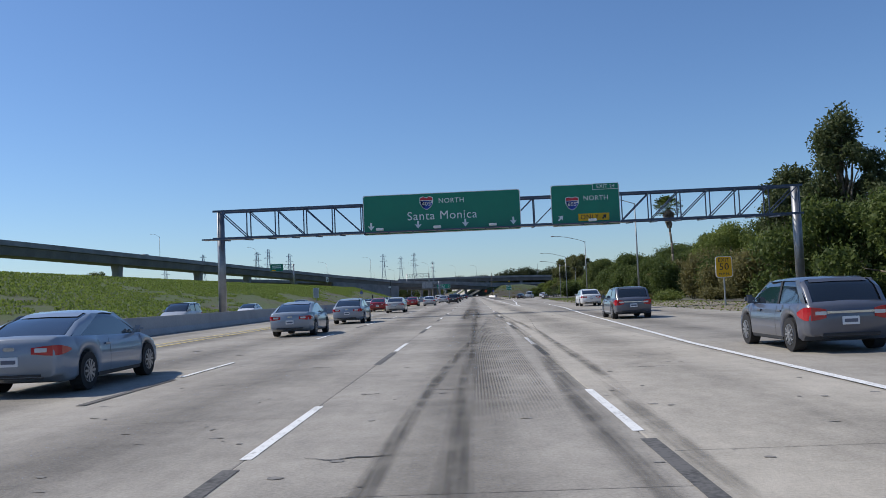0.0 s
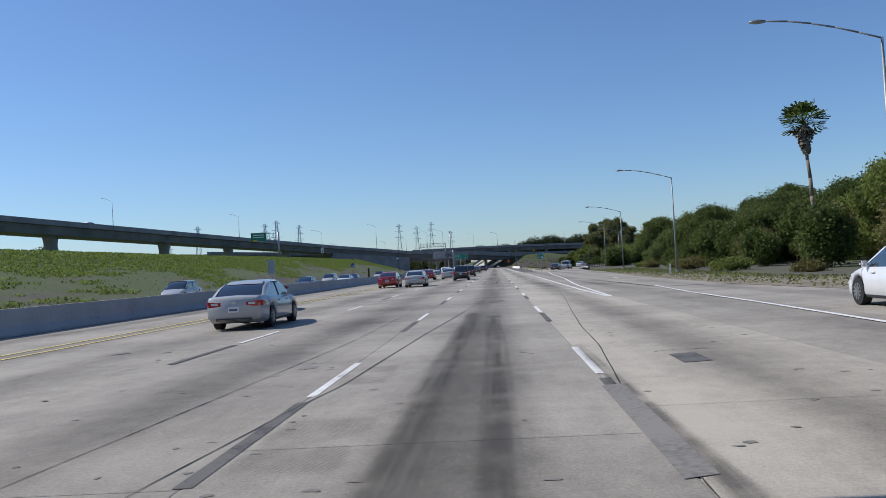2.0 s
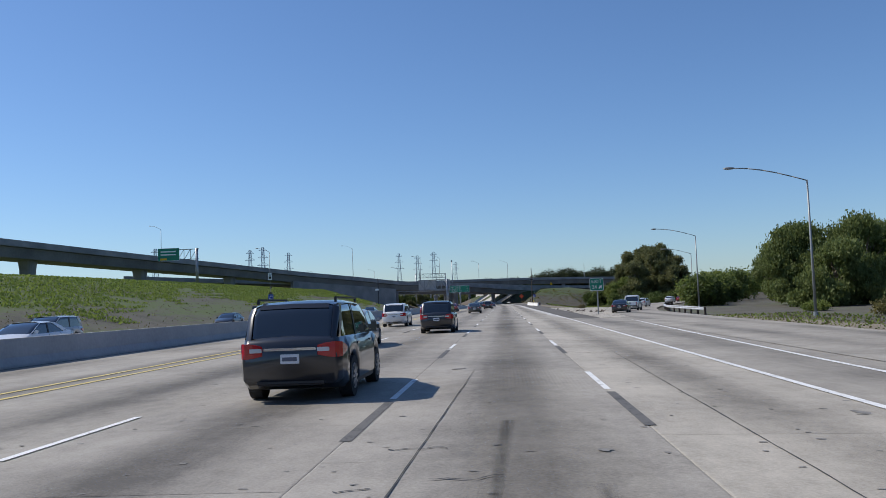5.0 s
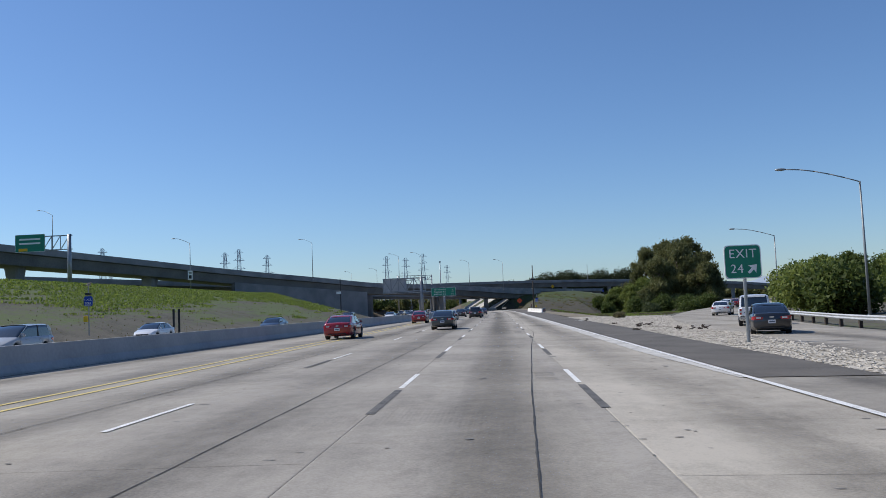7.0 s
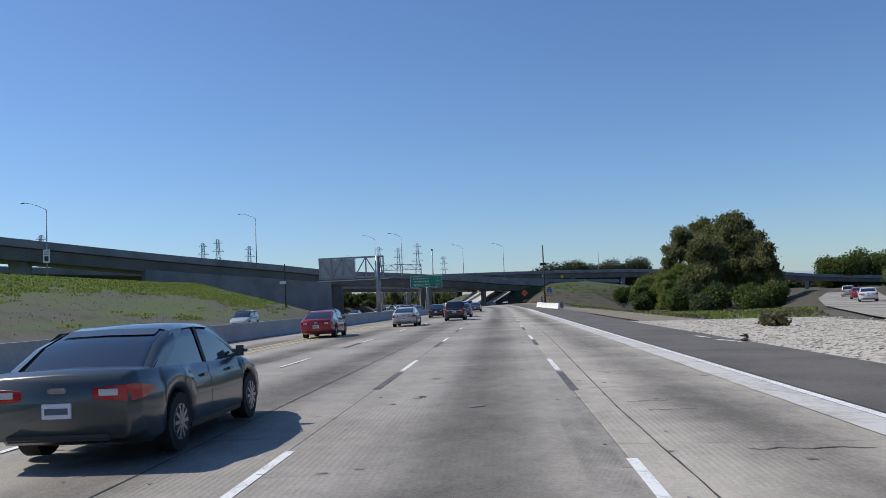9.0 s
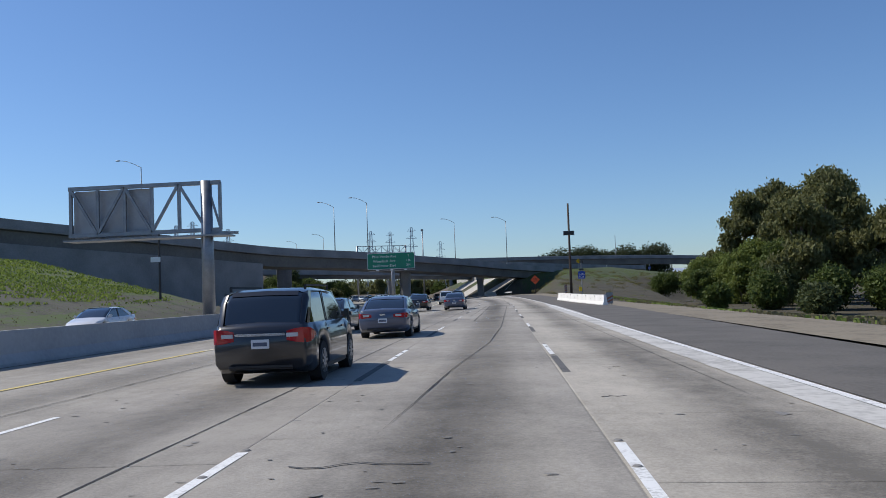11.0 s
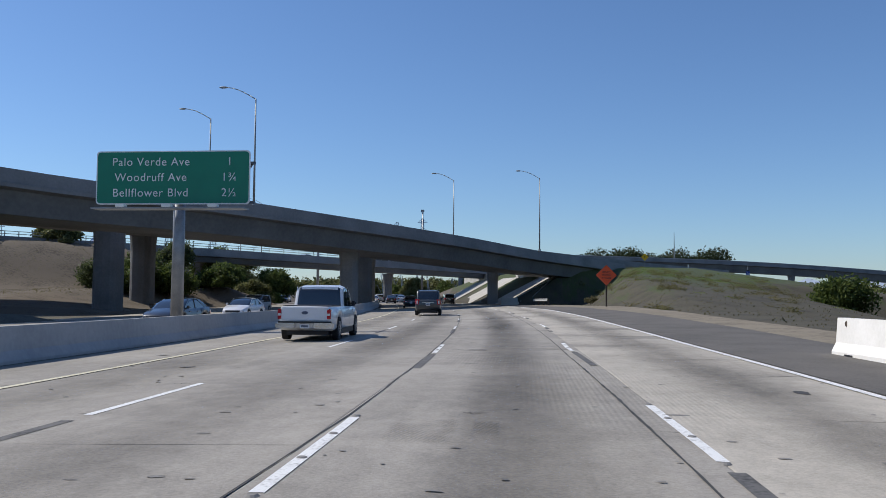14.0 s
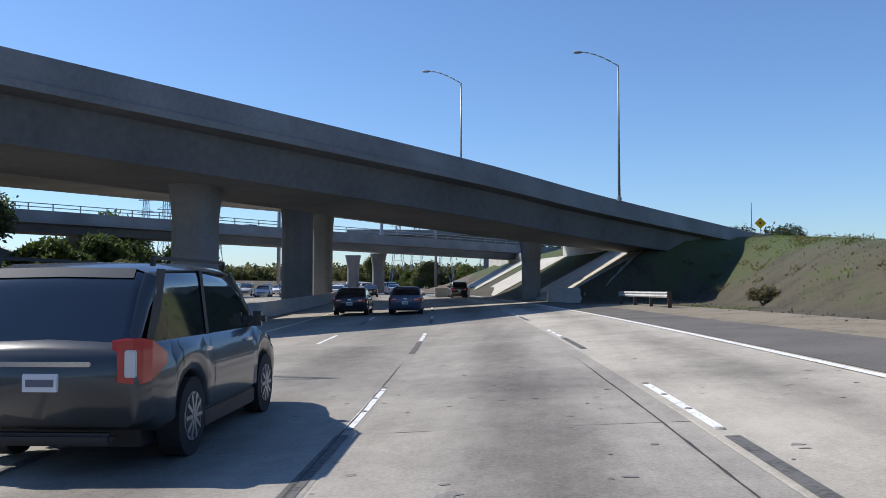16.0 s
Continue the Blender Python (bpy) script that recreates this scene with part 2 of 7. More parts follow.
def foliage(name, c1, c2):
    m = bpy.data.materials.new(name)
    m.use_nodes = True
    n, l = m.node_tree.nodes, m.node_tree.links
    b = n["Principled BSDF"]
    geo, ramp = n.new("ShaderNodeNewGeometry"), n.new("ShaderNodeValToRGB")
    ramp.color_ramp.elements[0].color, ramp.color_ramp.elements[1].color = (*c1, 1), (*c2, 1)
    co, tex, mix = n.new("ShaderNodeTexCoord"), n.new("ShaderNodeTexNoise"), n.new("ShaderNodeMath")
    tex.inputs["Scale"].default_value = 0.5
    l.new(co.outputs["Object"], tex.inputs["Vector"])
    mix.operation, mix.inputs[1].default_value = 'MULTIPLY_ADD', 0.55
    l.new(geo.outputs["Random Per Island"], mix.inputs[0])
    off = n.new("ShaderNodeMath")
    off.operation, off.inputs[1].default_value = 'MULTIPLY', 0.5
    l.new(tex.outputs[0], off.inputs[0])
    l.new(off.outputs[0], mix.inputs[2])
    l.new(mix.outputs[0], ramp.inputs[0])
    l.new(ramp.outputs[0], b.inputs["Base Color"])
    b.inputs["Roughness"].default_value = 0.6
    b.inputs["Specular IOR Level"].default_value = 0.3
    tr, ms = n.new("ShaderNodeBsdfTranslucent"), n.new("ShaderNodeMixShader")
    l.new(ramp.outputs[0], tr.inputs["Color"])
    ms.inputs[0].default_value = 0.45
    l.new(b.outputs[0], ms.inputs[1])
    l.new(tr.outputs[0], ms.inputs[2])
    l.new(ms.outputs[0], n["Material Output"].inputs[0])
    return m


M_leaf = foliage("leaf_green", (0.036, 0.060, 0.015), (0.15, 0.195, 0.050))
M_willow = foliage("willow_leaf", (0.075, 0.105, 0.030), (0.22, 0.265, 0.085))
M_olive = foliage("olive_leaf", (0.085, 0.082, 0.030), (0.25, 0.225, 0.085))
M_leaf2 = foliage("leaf_bright", (0.09, 0.125, 0.026), (0.26, 0.31, 0.08))
M_euc = foliage("eucalyptus_leaf", (0.062, 0.072, 0.027), (0.24, 0.245, 0.098))
M_pine = foliage("pine_needle", (0.040, 0.058, 0.024), (0.14, 0.17, 0.07))
# pine_needle at half brightness, to darken the far tree rows
M_pine_darkened = foliage("pine_needle_darkened", (0.020, 0.031, 0.014), (0.070, 0.088, 0.036))
M_grassblade = foliage("grass_blade", (0.12, 0.165, 0.034), (0.27, 0.34, 0.075))
M_dryblade = foliage("dry_grass", (0.105, 0.098, 0.048), (0.21, 0.19, 0.10))


def grassy(name, low, high, leaf, start=1.22, end=1.44, climb=0.085):
    """Hillside: streaks of green along the contours over dry brown soil, greener towards the top of the bank."""
    m = material(name, low, high, 0.35, 0.95, 0, 5.0, 0.9, 0.7)
    n, l = m.node_tree.nodes, m.node_tree.links
    b = n["Principled BSDF"]
    soil = b.inputs["Base Color"].links[0].from_socket
    geo, sep = n.new("ShaderNodeNewGeometry"), n.new("ShaderNodeSeparateXYZ")
    l.new(geo.outputs["Position"], sep.inputs[0])
    total = None
    for sx, sy, amount in ((0.10, 0.035, 0.9), (0.9, 0.06, 0.55), (2.2, 0.5, 0.45), (5.0, 1.8, 0.55)):
        k, t, mu = n.new("ShaderNodeVectorMath"), n.new("ShaderNodeTexNoise"), n.new("ShaderNodeMath")
        k.operation, k.inputs[1].default_value = 'MULTIPLY', (sx, sy, 0.3)
        l.new(geo.outputs["Position"], k.inputs[0])
        t.inputs["Scale"].default_value, t.inputs["Detail"].default_value = 1.0, 4
        l.new(k.outputs[0], t.inputs["Vector"])
        mu.operation, mu.inputs[1].default_value = 'MULTIPLY_ADD', amount
        l.new(t.outputs[0], mu.inputs[0])
        if total is None:
            mu.inputs[2].default_value = 0.0
        else:
            l.new(total, mu.inputs[2])
        total = mu.outputs[0]
    up = n.new("ShaderNodeMath")
    up.operation, up.inputs[1].default_value = 'MULTIPLY_ADD', climb
    l.new(sep.outputs[2], up.inputs[0])
    l.new(total, up.inputs[2])
    green, mix = n.new("ShaderNodeMapRange"), n.new("ShaderNodeMix")
    green.inputs["From Min"].default_value, green.inputs["From Max"].default_value = start, end
    l.new(up.outputs[0], green.inputs[0])
    mix.data_type = 'RGBA'
    l.new(green.outputs[0], mix.inputs[0])
    l.new(soil, mix.inputs[6])
    mix.inputs[7].default_value = (*leaf, 1)
    l.new(mix.outputs[2], b.inputs["Base Color"])
    return m


M_slope = grassy("grass_slope", (0.044, 0.042, 0.031), (0.108, 0.100, 0.076), (0.088, 0.122, 0.034), 1.27, 1.45, 0.06)
M_slope_green = grassy("green_bank", (0.044, 0.042, 0.031), (0.108, 0.100, 0.076), (0.080, 0.112, 0.032), 1.08, 1.36, 0.06)
M_slope_dry = grassy("dry_slope", (0.027, 0.023, 0.015), (0.078, 0.068, 0.043), (0.056, 0.073, 0.022), 1.40, 1.60)
M_fill = material("brown_fill_soil", (0.050, 0.038, 0.026), (0.125, 0.100, 0.070), 0.3, 0.95, 0, 3.0, 1.0, 0.7)

# ---- mesh helpers ----
def mesh(name, verts, faces, mat, parent=None, smooth=False):
    me = bpy.data.meshes.new(name)
    me.from_pydata([tuple(v) for v in verts], [], faces)
    me.update()
    if smooth:
        me.polygons.foreach_set("use_smooth", [True] * len(me.polygons))
    for m in (mat if isinstance(mat, (list, tuple)) else [mat]):
        me.materials.append(m)
    ob = new(name, me)
    if parent is not None:
        ob.parent = parent
    return ob


def part(name, bm, mat, parent=None, label="", smooth=False):
    me = bpy.data.meshes.new(name)
    bm.normal_update()
    bm.to_mesh(me)
    bm.free()
    for m in (mat if isinstance(mat, (list, tuple)) else [mat]):
        me.materials.append(m)
    if smooth:
        me.polygons.foreach_set("use_smooth", [True] * len(me.polygons))
    ob = new(name, me)
    if parent is not None:
        ob.parent = parent
    if label:
        ob["label"] = label
    return ob


def box(bm, lo, hi, bevel=0.0):
    lo, hi = Vector(lo), Vector(hi)
    r = bmesh.ops.create_cube(bm, size=1.0, matrix=Matrix.Translation((lo + hi) / 2) @ Matrix.Diagonal((*(hi - lo), 1)))
    if bevel:
        edges = {e for v in r["verts"] for e in v.link_edges}
        bmesh.ops.bevel(bm, geom=list(edges), offset=bevel, segments=2, affect='EDGES')


def tube(bm, a, b, r1, r2=None, n=10):
    a, b = Vector(a), Vector(b)
    r2 = r1 if r2 is None else r2
    d = b - a
    m = Matrix.Translation((a + b) / 2) @ d.to_track_quat("Z", "Y").to_matrix().to_4x4()
    bmesh.ops.create_cone(bm, cap_ends=True, segments=n, radius1=r1, radius2=r2, depth=d.length, matrix=m)


def bar(bm, a, b, w, h=None):
    """A square bar from a to b."""
    a, b = Vector(a), Vector(b)
    h = h or w
    d = b - a
    m = Matrix.Translation((a + b) / 2) @ d.to_track_quat("Z", "Y").to_matrix().to_4x4() @ Matrix.Diagonal((w, h, d.length, 1))
    bmesh.ops.create_cube(bm, size=1.0, matrix=m)


def thing(name, at, label, category, group="", turn=0.0):
    ob = new(name)
    ob.empty_display_size = 0.2
    ob.matrix_basis = pose(*at, 0, 0, turn)
    return tagged(ob, label, category, group)


def lerp(points, y):
    """Piecewise linear through (y, value) pairs."""
    for (a, u), (b, v) in zip(points, points[1:]):
        if y <= b:
            k = max(0.0, (y - a) / (b - a))
            return u + (v - u) * k
    return points[-1][1]


def bend(y):
    """The road's sideways shift: straight, then a long curve to the left."""
    return 0.0 if y < 397 else -(y - 397) ** 2 / 1400.0


def crossfall(x, y):
    """The road surface falls gently to the right of the lane, then banks into the left curve."""
    bank = lerp([(405, 0.0), (420, 0.008), (432, 0.025), (447, 0.05), (462, 0.062), (475, 0.055), (490, 0.045), (510, 0.03), (545, 0.01), (600, 0.01)], y)
    left = lerp([(365, 0.0), (385, 0.020), (440, 0.018), (520, 0.01), (600, 0.0)], y) * max(0.0, -1.83 - max(x, -32.0))
    return -max(0.0, x - 1.0) * lerp([(80, 0.0), (115, 0.02), (395, 0.02), (430, 0.0)], y) + bank * max(-1.53, min(x + 0.3, 11.0)) - left


YELLOW = [(-60, -11.3), (40, -11.1), (115, -10.3), (165, -9.9), (200, -9.3), (300, -9.2), (365, -7.8), (700, -7.8)]
LANE2 = [(-60, -5.6), (300, -5.6), (370, -4.85), (700, -4.85)]
MEDIAN = [(-60, -16.3), (220, -15.9), (298, -13.8), (370, -10.6), (700, -10.2)]
EDGE = [(-60, 5.0), (90, 5.03), (101, 4.97), (112, 5.12), (150, 5.25), (200, 5.4), (400, 5.4), (430, 5.1), (700, 5.05)]
YS = list(range(-60, 400, 10)) + list(range(400, 520, 3)) + list(range(520, 720, 6))


def ribbon(name, inner, outer, mat, z=0.0, y0=-60, y1=714, thick=0.0):
    """A strip of ground between two lines given by functions of y."""
    ys = [y0] + [y for y in YS if y0 < y < y1] + [y1]
    verts, faces = [], []
    for y in ys:
        a, b = inner(y), outer(y)
        for x in (a, min(max(-1.83, a + 0.001), b - 0.002), min(max(1.0, a + 0.002), b - 0.001), b):
            verts.append((x + bend(y), y, z + crossfall(x, y)))
    for i in range(len(ys) - 1):
        for k in (4 * i, 4 * i + 1, 4 * i + 2):
            faces.append((k, k + 1, k + 5, k + 4))
    return mesh(name, verts, faces, mat)


# ---- ground and road ----
def smooth_min(a, b, k=1.2):
    h = max(0.0, min(1.0, 0.5 + 0.5 * (b - a) / k))
    return b + (a - b) * h - k * h * (1 - h)


FRONT = [(400, 12.5), (440, 11.0), (480, 9.0), (495, 7.8), (520, 9.0), (541, 9.4), (700, 9.4)]
TOE = [(400, 10.5), (497, 10.5), (513, 7.2), (700, 7.2)]


def hill(x, y):
    """A rounded hill on the far side of the exit ramp."""
    rim = lerp([(100, 14), (178, 18), (242, 22), (300, 33), (377, 59), (470, 98)], y)
    k = max(0.0, min(1.0, (x - rim - 24) / 18))
    return 15.0 * k * k * (3 - 2 * k) * math.exp(-((x - 90) / 27) ** 2 / 2 - ((y - 282) / 34) ** 2 / 2)


def ground_height(x, y):
    """The land: flat by the road, a bank to the left, the fill of the crossing road to the right."""
    z = -0.10 + crossfall(min(x - bend(y), 16), y)
    z += hill(x, y)
    left = -x - 33
    if left > 0:
        if y < 452:
            top = lerp([(0, 6.0), (210, 6.5), (300, 7.1), (390, 7.2), (430, 7.8), (452, 8.0)], y)
            end = 9.2 * (1 - ((x + 65) * 0.55 + (y - 411) * 0.835) / 24.0)
            z = max(z, min(top, left * 0.30, max(end, -0.1)))
        if 470 < y < 700 and x < -40:
            z = max(z, min(2.0, (-x - 48) * 0.25) * min(1, (y - 470) / 30))
        # the fill that carries the lower bridge, falling towards the freeway
        c, e = (x + 64) * 0.77 - (y - 522) * 0.64, (x + 64) * 0.64 + (y - 522) * 0.77
        if y > 440:
            z = max(z, min(9.0, 9.0 - (c - 1.0) * 0.52, 9.0 - e * 0.5, (y - 440) * 0.3))
    base = z
    if 330 < y < 600 and x > 15:
        z -= min(2.9, (x - 15) * 0.16) * max(0.0, min(1.0, (y - 330) / 50, (600 - y) / 40, (22 + (y - 300) * 0.33 - x) / 8))
    d = (x - 17.5) * 0.83 - (y - 541) * 0.56
    along = (x - 17.5) * 0.56 + (y - 541) * 0.83
    s = x - (lerp(TOE, y) + bend(y))
    if y > 400 and (s > 0 or x > 6):
        top = 6.4 + max(0.0, min(along, 26)) * 0.028 - 0.13 * max(0.0, min(along, 75) - 26)
        under = min(top, s * 0.42)
        front = smooth_min(top - max(0.0, d - 1.0) * 0.14 - max(0.0, x - 29) * 0.45 * max(0.0, min(1.0, (535 - y) / 25)), (x - lerp(FRONT, y)) * 0.72, 1.5)
        k = max(0.0, min(1.0, (d + 2.0) / 3.0))
        h = under + (front - under) * k
        h *= max(0.0, min(1.0, (640 - y) / 25.0)) if x < 40 else 1.0
        z = max(z, h + base)
    return z


xs = [-2600, -1200, -600, -320, -200, -150] + list(range(-130, -60, 6)) + list(range(-60, -28, 2)) + [-26, -18, -14, -10, -7] + list(range(-5, 60, 1)) + list(range(60, 140, 8)) + [180, 260, 400, 700, 1300, 2600]
ys = [-500, -200, -60] + list(range(-30, 400, 10)) + list(range(400, 640, 2)) + list(range(640, 760, 12)) + [800, 900, 1100, 1400, 1900, 2600, 3600, 4600]
gv = [(x, y, ground_height(x, y)) for y in ys for x in xs]
gf = [(j * len(xs) + i, j * len(xs) + i + 1, (j + 1) * len(xs) + i + 1, (j + 1) * len(xs) + i) for j in range(len(ys) - 1) for i in range(len(xs) - 1)]
ground = mesh("ground", gv, gf, [M_slope, M_slope_dry, M_fill, M_slope_green], smooth=True)
for p in ground.data.polygons:
    cx, cy, cz = p.center
    if cx > 3 and cy > 320 or cy > 465:
        p.material_index = 2 if -110 < cx < -20 and cy > 440 else 1
    elif cx < -30 and cy < 188:
        p.material_index = 3
tagged(ground, "grassy bank and rough verge beside the freeway", "ground", kind="structure")

# paved strips on the slope below the bridges, coloured pale as sunlit patches
for n0, n1 in ((2.0, 13.0), (27.0, 37.0), (43.0, 53.0)):
    pv = []
    for i in range(15):
        for j in range(9):
            r, nn, x = 0.1 + 12.2 * i / 14, n0 + (n1 - n0) * j / 8, 0.0
            for _ in range(30):
                y = 517 + (nn + 0.866 * (x - 2)) * 2
                x = 0.7 * x + 0.3 * (bend(y) + lerp(TOE, y) + r)
            pv.append((x, y, ground_height(x, y) + 0.09))
    paving = mesh("lit_slope_paving", pv, [(9 * i + j, 9 * i + j + 1, 9 * i + j + 10, 9 * i + j + 9) for i in range(14) for j in range(8)], M_paving)
    tagged(paving, "concrete slope paving below the bridge, pale to show sunlit patches", "paving", "slope paving", kind="structure")

road = ribbon("road", lambda y: lerp(MEDIAN, y) + 0.0, lambda y: lerp([(-60, 13.8), (60, 13.8), (110, 12.2), (160, 11.5), (178, 10.6), (211, 10.6), (213, 5.6), (400, 5.6), (430, 5.3), (700, 5.3)], y), M_road, -0.010)
tagged(road, "worn pale concrete freeway surface with tyre marks", "road", kind="structure")
road2 = ribbon("road_opposing", lambda y: -32, lambda y: lerp(MEDIAN, y) - 0.55, M_road, -0.01)
tagged(road2, "pale concrete carriageway for oncoming traffic", "road", kind="structure")
for a, b, m in ((-5.49, -1.83, M_road_old), (-1.83, 1.83, M_road_mid), (1.83, 5.3, M_road_new)):
    far = ribbon("road_lane", lambda y: a, lambda y: b, m, -0.003, 461, 714)
    tagged(far, "worn concrete freeway lane in the curve", "road", kind="structure")

# median barrier: a low wall with sloping foot
prof = [(0.0, 0.0), (0.0, 0.08), (-0.13, 0.33), (-0.2, 0.96), (-0.42, 0.96), (-0.49, 0.33), (-0.62, 0.08), (-0.62, 0.0)]
bv, bf = [], []
for y in YS:
    for px, pz in prof:
        bv.append((lerp(MEDIAN, y) + bend(y) + px, y, pz * lerp([(350, 1.0), (385, 0.84), (700, 0.84)], y) + crossfall(lerp(MEDIAN, y) + px, y)))
for i in range(len(YS) - 1):
    for k in range(len(prof) - 1):
        a = i * len(prof) + k
        bf.append((a, a + len(prof), a + len(prof) + 1, a + 1))
barrier = mesh("median_barrier", bv, bf, M_barrier)
tagged(barrier, "long grey concrete median barrier along the fast lane", "barrier", kind="structure")


def stripe(name, xf, y0, y1, w, mat, z=0.001):
    return ribbon(name, lambda y: xf(y) - w / 2, lambda y: xf(y) + w / 2, mat, z, y0, y1)


for off, nm, start, end, m in ((0.0, "yellow_line", -60, 335, M_yellow), (0.0, "yellow_line", 335, 714, M_paleline), (-0.75, "yellow_line", -60, 318, M_yellow)):
    tagged(stripe(nm, lambda y: lerp(YELLOW, y) + off, start, end, 0.15, m), "worn yellow line painted on the concrete", "road marking", kind="structure")
tagged(stripe("edge_line", lambda y: lerp(EDGE, y), 90, 714, 0.16, M_white, 0.011), "white edge line painted on the road", "road marking", kind="structure")
tagged(stripe("exit_line", lambda y: lerp([(90, 5.2), (104, 5.6), (111, 5.8), (125, 6.5), (139, 7.2), (160, 7.8), (185, 8.8), (215, 10.3), (242, 12.3), (263, 14.8), (284, 18.5), (300, 22.3)], y), 90, 300, 0.16, M_white), "white line of the exit lane", "road marking", kind="structure")
R_SHIFT = [(0, 0.8), (140, 0.9), (215, 0.0), (273, -1.3), (300, -0.5), (350, 1.2), (390, 0.75), (406, 0.92), (420, 0.4), (435, 1.05), (450, 0.37), (700, 0.3)]
LL_SHIFT = [(0, -5.6), (150, -4.9), (210, -6.3), (262, 3.4), (300, 2.0), (367, 6.1), (440, 0.3), (700, 0.3)]
LEFT = [(-60, -1.83), (350, -1.8), (362, -1.7), (395, -1.63), (417, -1.75), (432, -1.97), (447, -2.0), (463, -1.95), (700, -1.9)]
L_SHIFT = [(-60, 0.0), (350, 0.0), (390, -0.5), (419, -0.9), (435, 0.47), (450, 0.6), (464, 1.2), (700, 1.2)]
RIGHT = [(-60, 1.83), (300, 1.85), (325, 1.95), (350, 1.9), (365, 1.84), (404, 1.83), (418, 1.62), (433, 1.98), (450, 1.95), (462, 2.0), (700, 2.0)]
for xf, shift, dark in ((lambda y: lerp(LEFT, y), L_SHIFT, 1), (lambda y: lerp(RIGHT, y), R_SHIFT, 1), (lambda y: lerp(LANE2, y), LL_SHIFT, 0.5)):
    for k in range(-3, 40):
        yf = 10.3 + 14.63 * k
        yf += lerp(shift, yf)
        d = stripe("lane_dash", xf, yf - 3.66, yf, 0.115, M_white, 0.002)
        tagged(d, "white lane dash painted on the concrete", "road marking", "lane dashes", kind="structure")
        if dark == 1 or k % 2:
            d = stripe("dark_dash", xf, yf - 8.0, yf - 4.1, 0.15, M_black, 0.002)
            tagged(d, "black contrast dash behind a white lane dash", "road marking", "dark dashes", kind="structure")

strip_v = []
for k in range(373):
    y = 212 + k * 0.5
    x = lerp([(212, 5.2), (222, 4.78), (300, 4.72), (330, 4.66), (380, 4.75), (398, 5.2)], y)
    x += 0.05 * noise.noise((y * 0.35, 2.0, 0)) + 0.035 * noise.noise((y * 1.9, 5.0, 0))
    o = lerp([(212, 5.31), (345, 5.31), (365, 5.7), (396, 5.75)], y)
    strip_v += [(x, y, crossfall(x, y) + 0.008), (o, y, crossfall(o, y) + 0.008)]
strip = mesh("edge_strip", strip_v, [(2 * i, 2 * i + 1, 2 * i + 3, 2 * i + 2) for i in range(372)], M_strip)
tagged(strip, "whitish concrete strip along the shoulder", "road edge", kind="structure")
shoulder = ribbon("shoulder", lambda y: lerp([(212, 5.55), (400, 5.55), (430, 5.28), (700, 5.28)], y), lambda y: lerp([(212, 8.2), (230, 8.4), (250, 8.8), (302, 9.0), (380, 10.6), (440, 9.0), (480, 7.5), (700, 7.5)], y), M_asphalt, 0.006, 212, 714)
tagged(shoulder, "grey asphalt shoulder beside the freeway", "shoulder", kind="structure")
gore = ribbon("gore_gravel", lambda y: lerp([(205, 8.1), (230, 8.4), (250, 8.8), (302, 9.0)], y) , lambda y: lerp([(205, 10.2), (230, 12.0), (242, 12.8), (263, 15.2), (284, 19), (306, 24)], y), M_gravel, -0.004, 211, 306)
tagged(gore, "pale broken gravel in the gore of the exit", "gravel", kind="structure")
rgs = np.random.RandomState(21)
ns = 14000
sy = 212 + 94 * rgs.rand(ns)
sx = np.array([lerp([(205, 8.1), (250, 8.8), (302, 9.0)], y) + f * (lerp([(205, 10.2), (230, 12.0), (242, 12.8), (263, 15.2), (284, 19), (306, 24)], y) - lerp([(205, 8.1), (250, 8.8), (302, 9.0)], y)) for y, f in zip(sy, rgs.rand(ns))])
sz = np.array([crossfall(x, y) for x, y in zip(sx, sy)])
sr = 0.025 + 0.085 * rgs.rand(ns) ** 3
base = np.array([(1, 0, 0), (-1, 0, 0), (0, 1, 0), (0, -1, 0), (0, 0, 0.38), (0, 0, -0.4)])
sv = (base[None] * (0.6 + 0.7 * rgs.rand(ns, 6, 1)) * sr[:, None, None] + np.stack([sx, sy, sz + sr * 0.15], 1)[:, None]).reshape(-1, 3)
tri = ((0, 2, 4), (2, 1, 4), (1, 3, 4), (3, 0, 4), (2, 0, 5), (1, 2, 5), (3, 1, 5), (0, 3, 5))
stones = mesh("stones", sv, [tuple(6 * i + k for k in f) for i in range(ns) for f in tri], M_stone)
tagged(stones, "pale broken stones scattered in the gore", "stones", kind="stuff")
vx, fx = [], []
EXIT = [(100, 9.0, 12.6), (130, 8.5, 13.4), (178, 9.0, 16.0), (215, 10.0, 17.2), (242, 12, 18.6), (263, 14.5, 22), (284, 18.2, 26.5), (300, 22, 30.5), (330, 30.5, 39.5), (377, 47, 56.5), (420, 64, 74), (470, 85, 96), (560, 125, 137)]
for y, a, b in EXIT:
    vx += [(a, y, crossfall(min(a, 14), y) + 0.004), (b, y, crossfall(min(b, 14), y) + 0.004)]
fx = [(2 * i, 2 * i + 1, 2 * i + 3, 2 * i + 2) for i in range(len(EXIT) - 1)]
ramp_ = mesh("exit_ramp", vx, fx, M_road)
tagged(ramp_, "pale concrete exit ramp curving away", "road", kind="structure")
side = ribbon("verge_soil", lambda y: lerp([(-60, 13.8), (60, 13.8), (110, 12.6), (130, 13.4), (178, 16.0), (215, 18.5)], y), lambda y: lerp([(-60, 18), (215, 24)], y), M_dirt, -0.02, -60, 215)
tagged(side, "strip of dry soil beside the road edge", "verge", kind="structure")

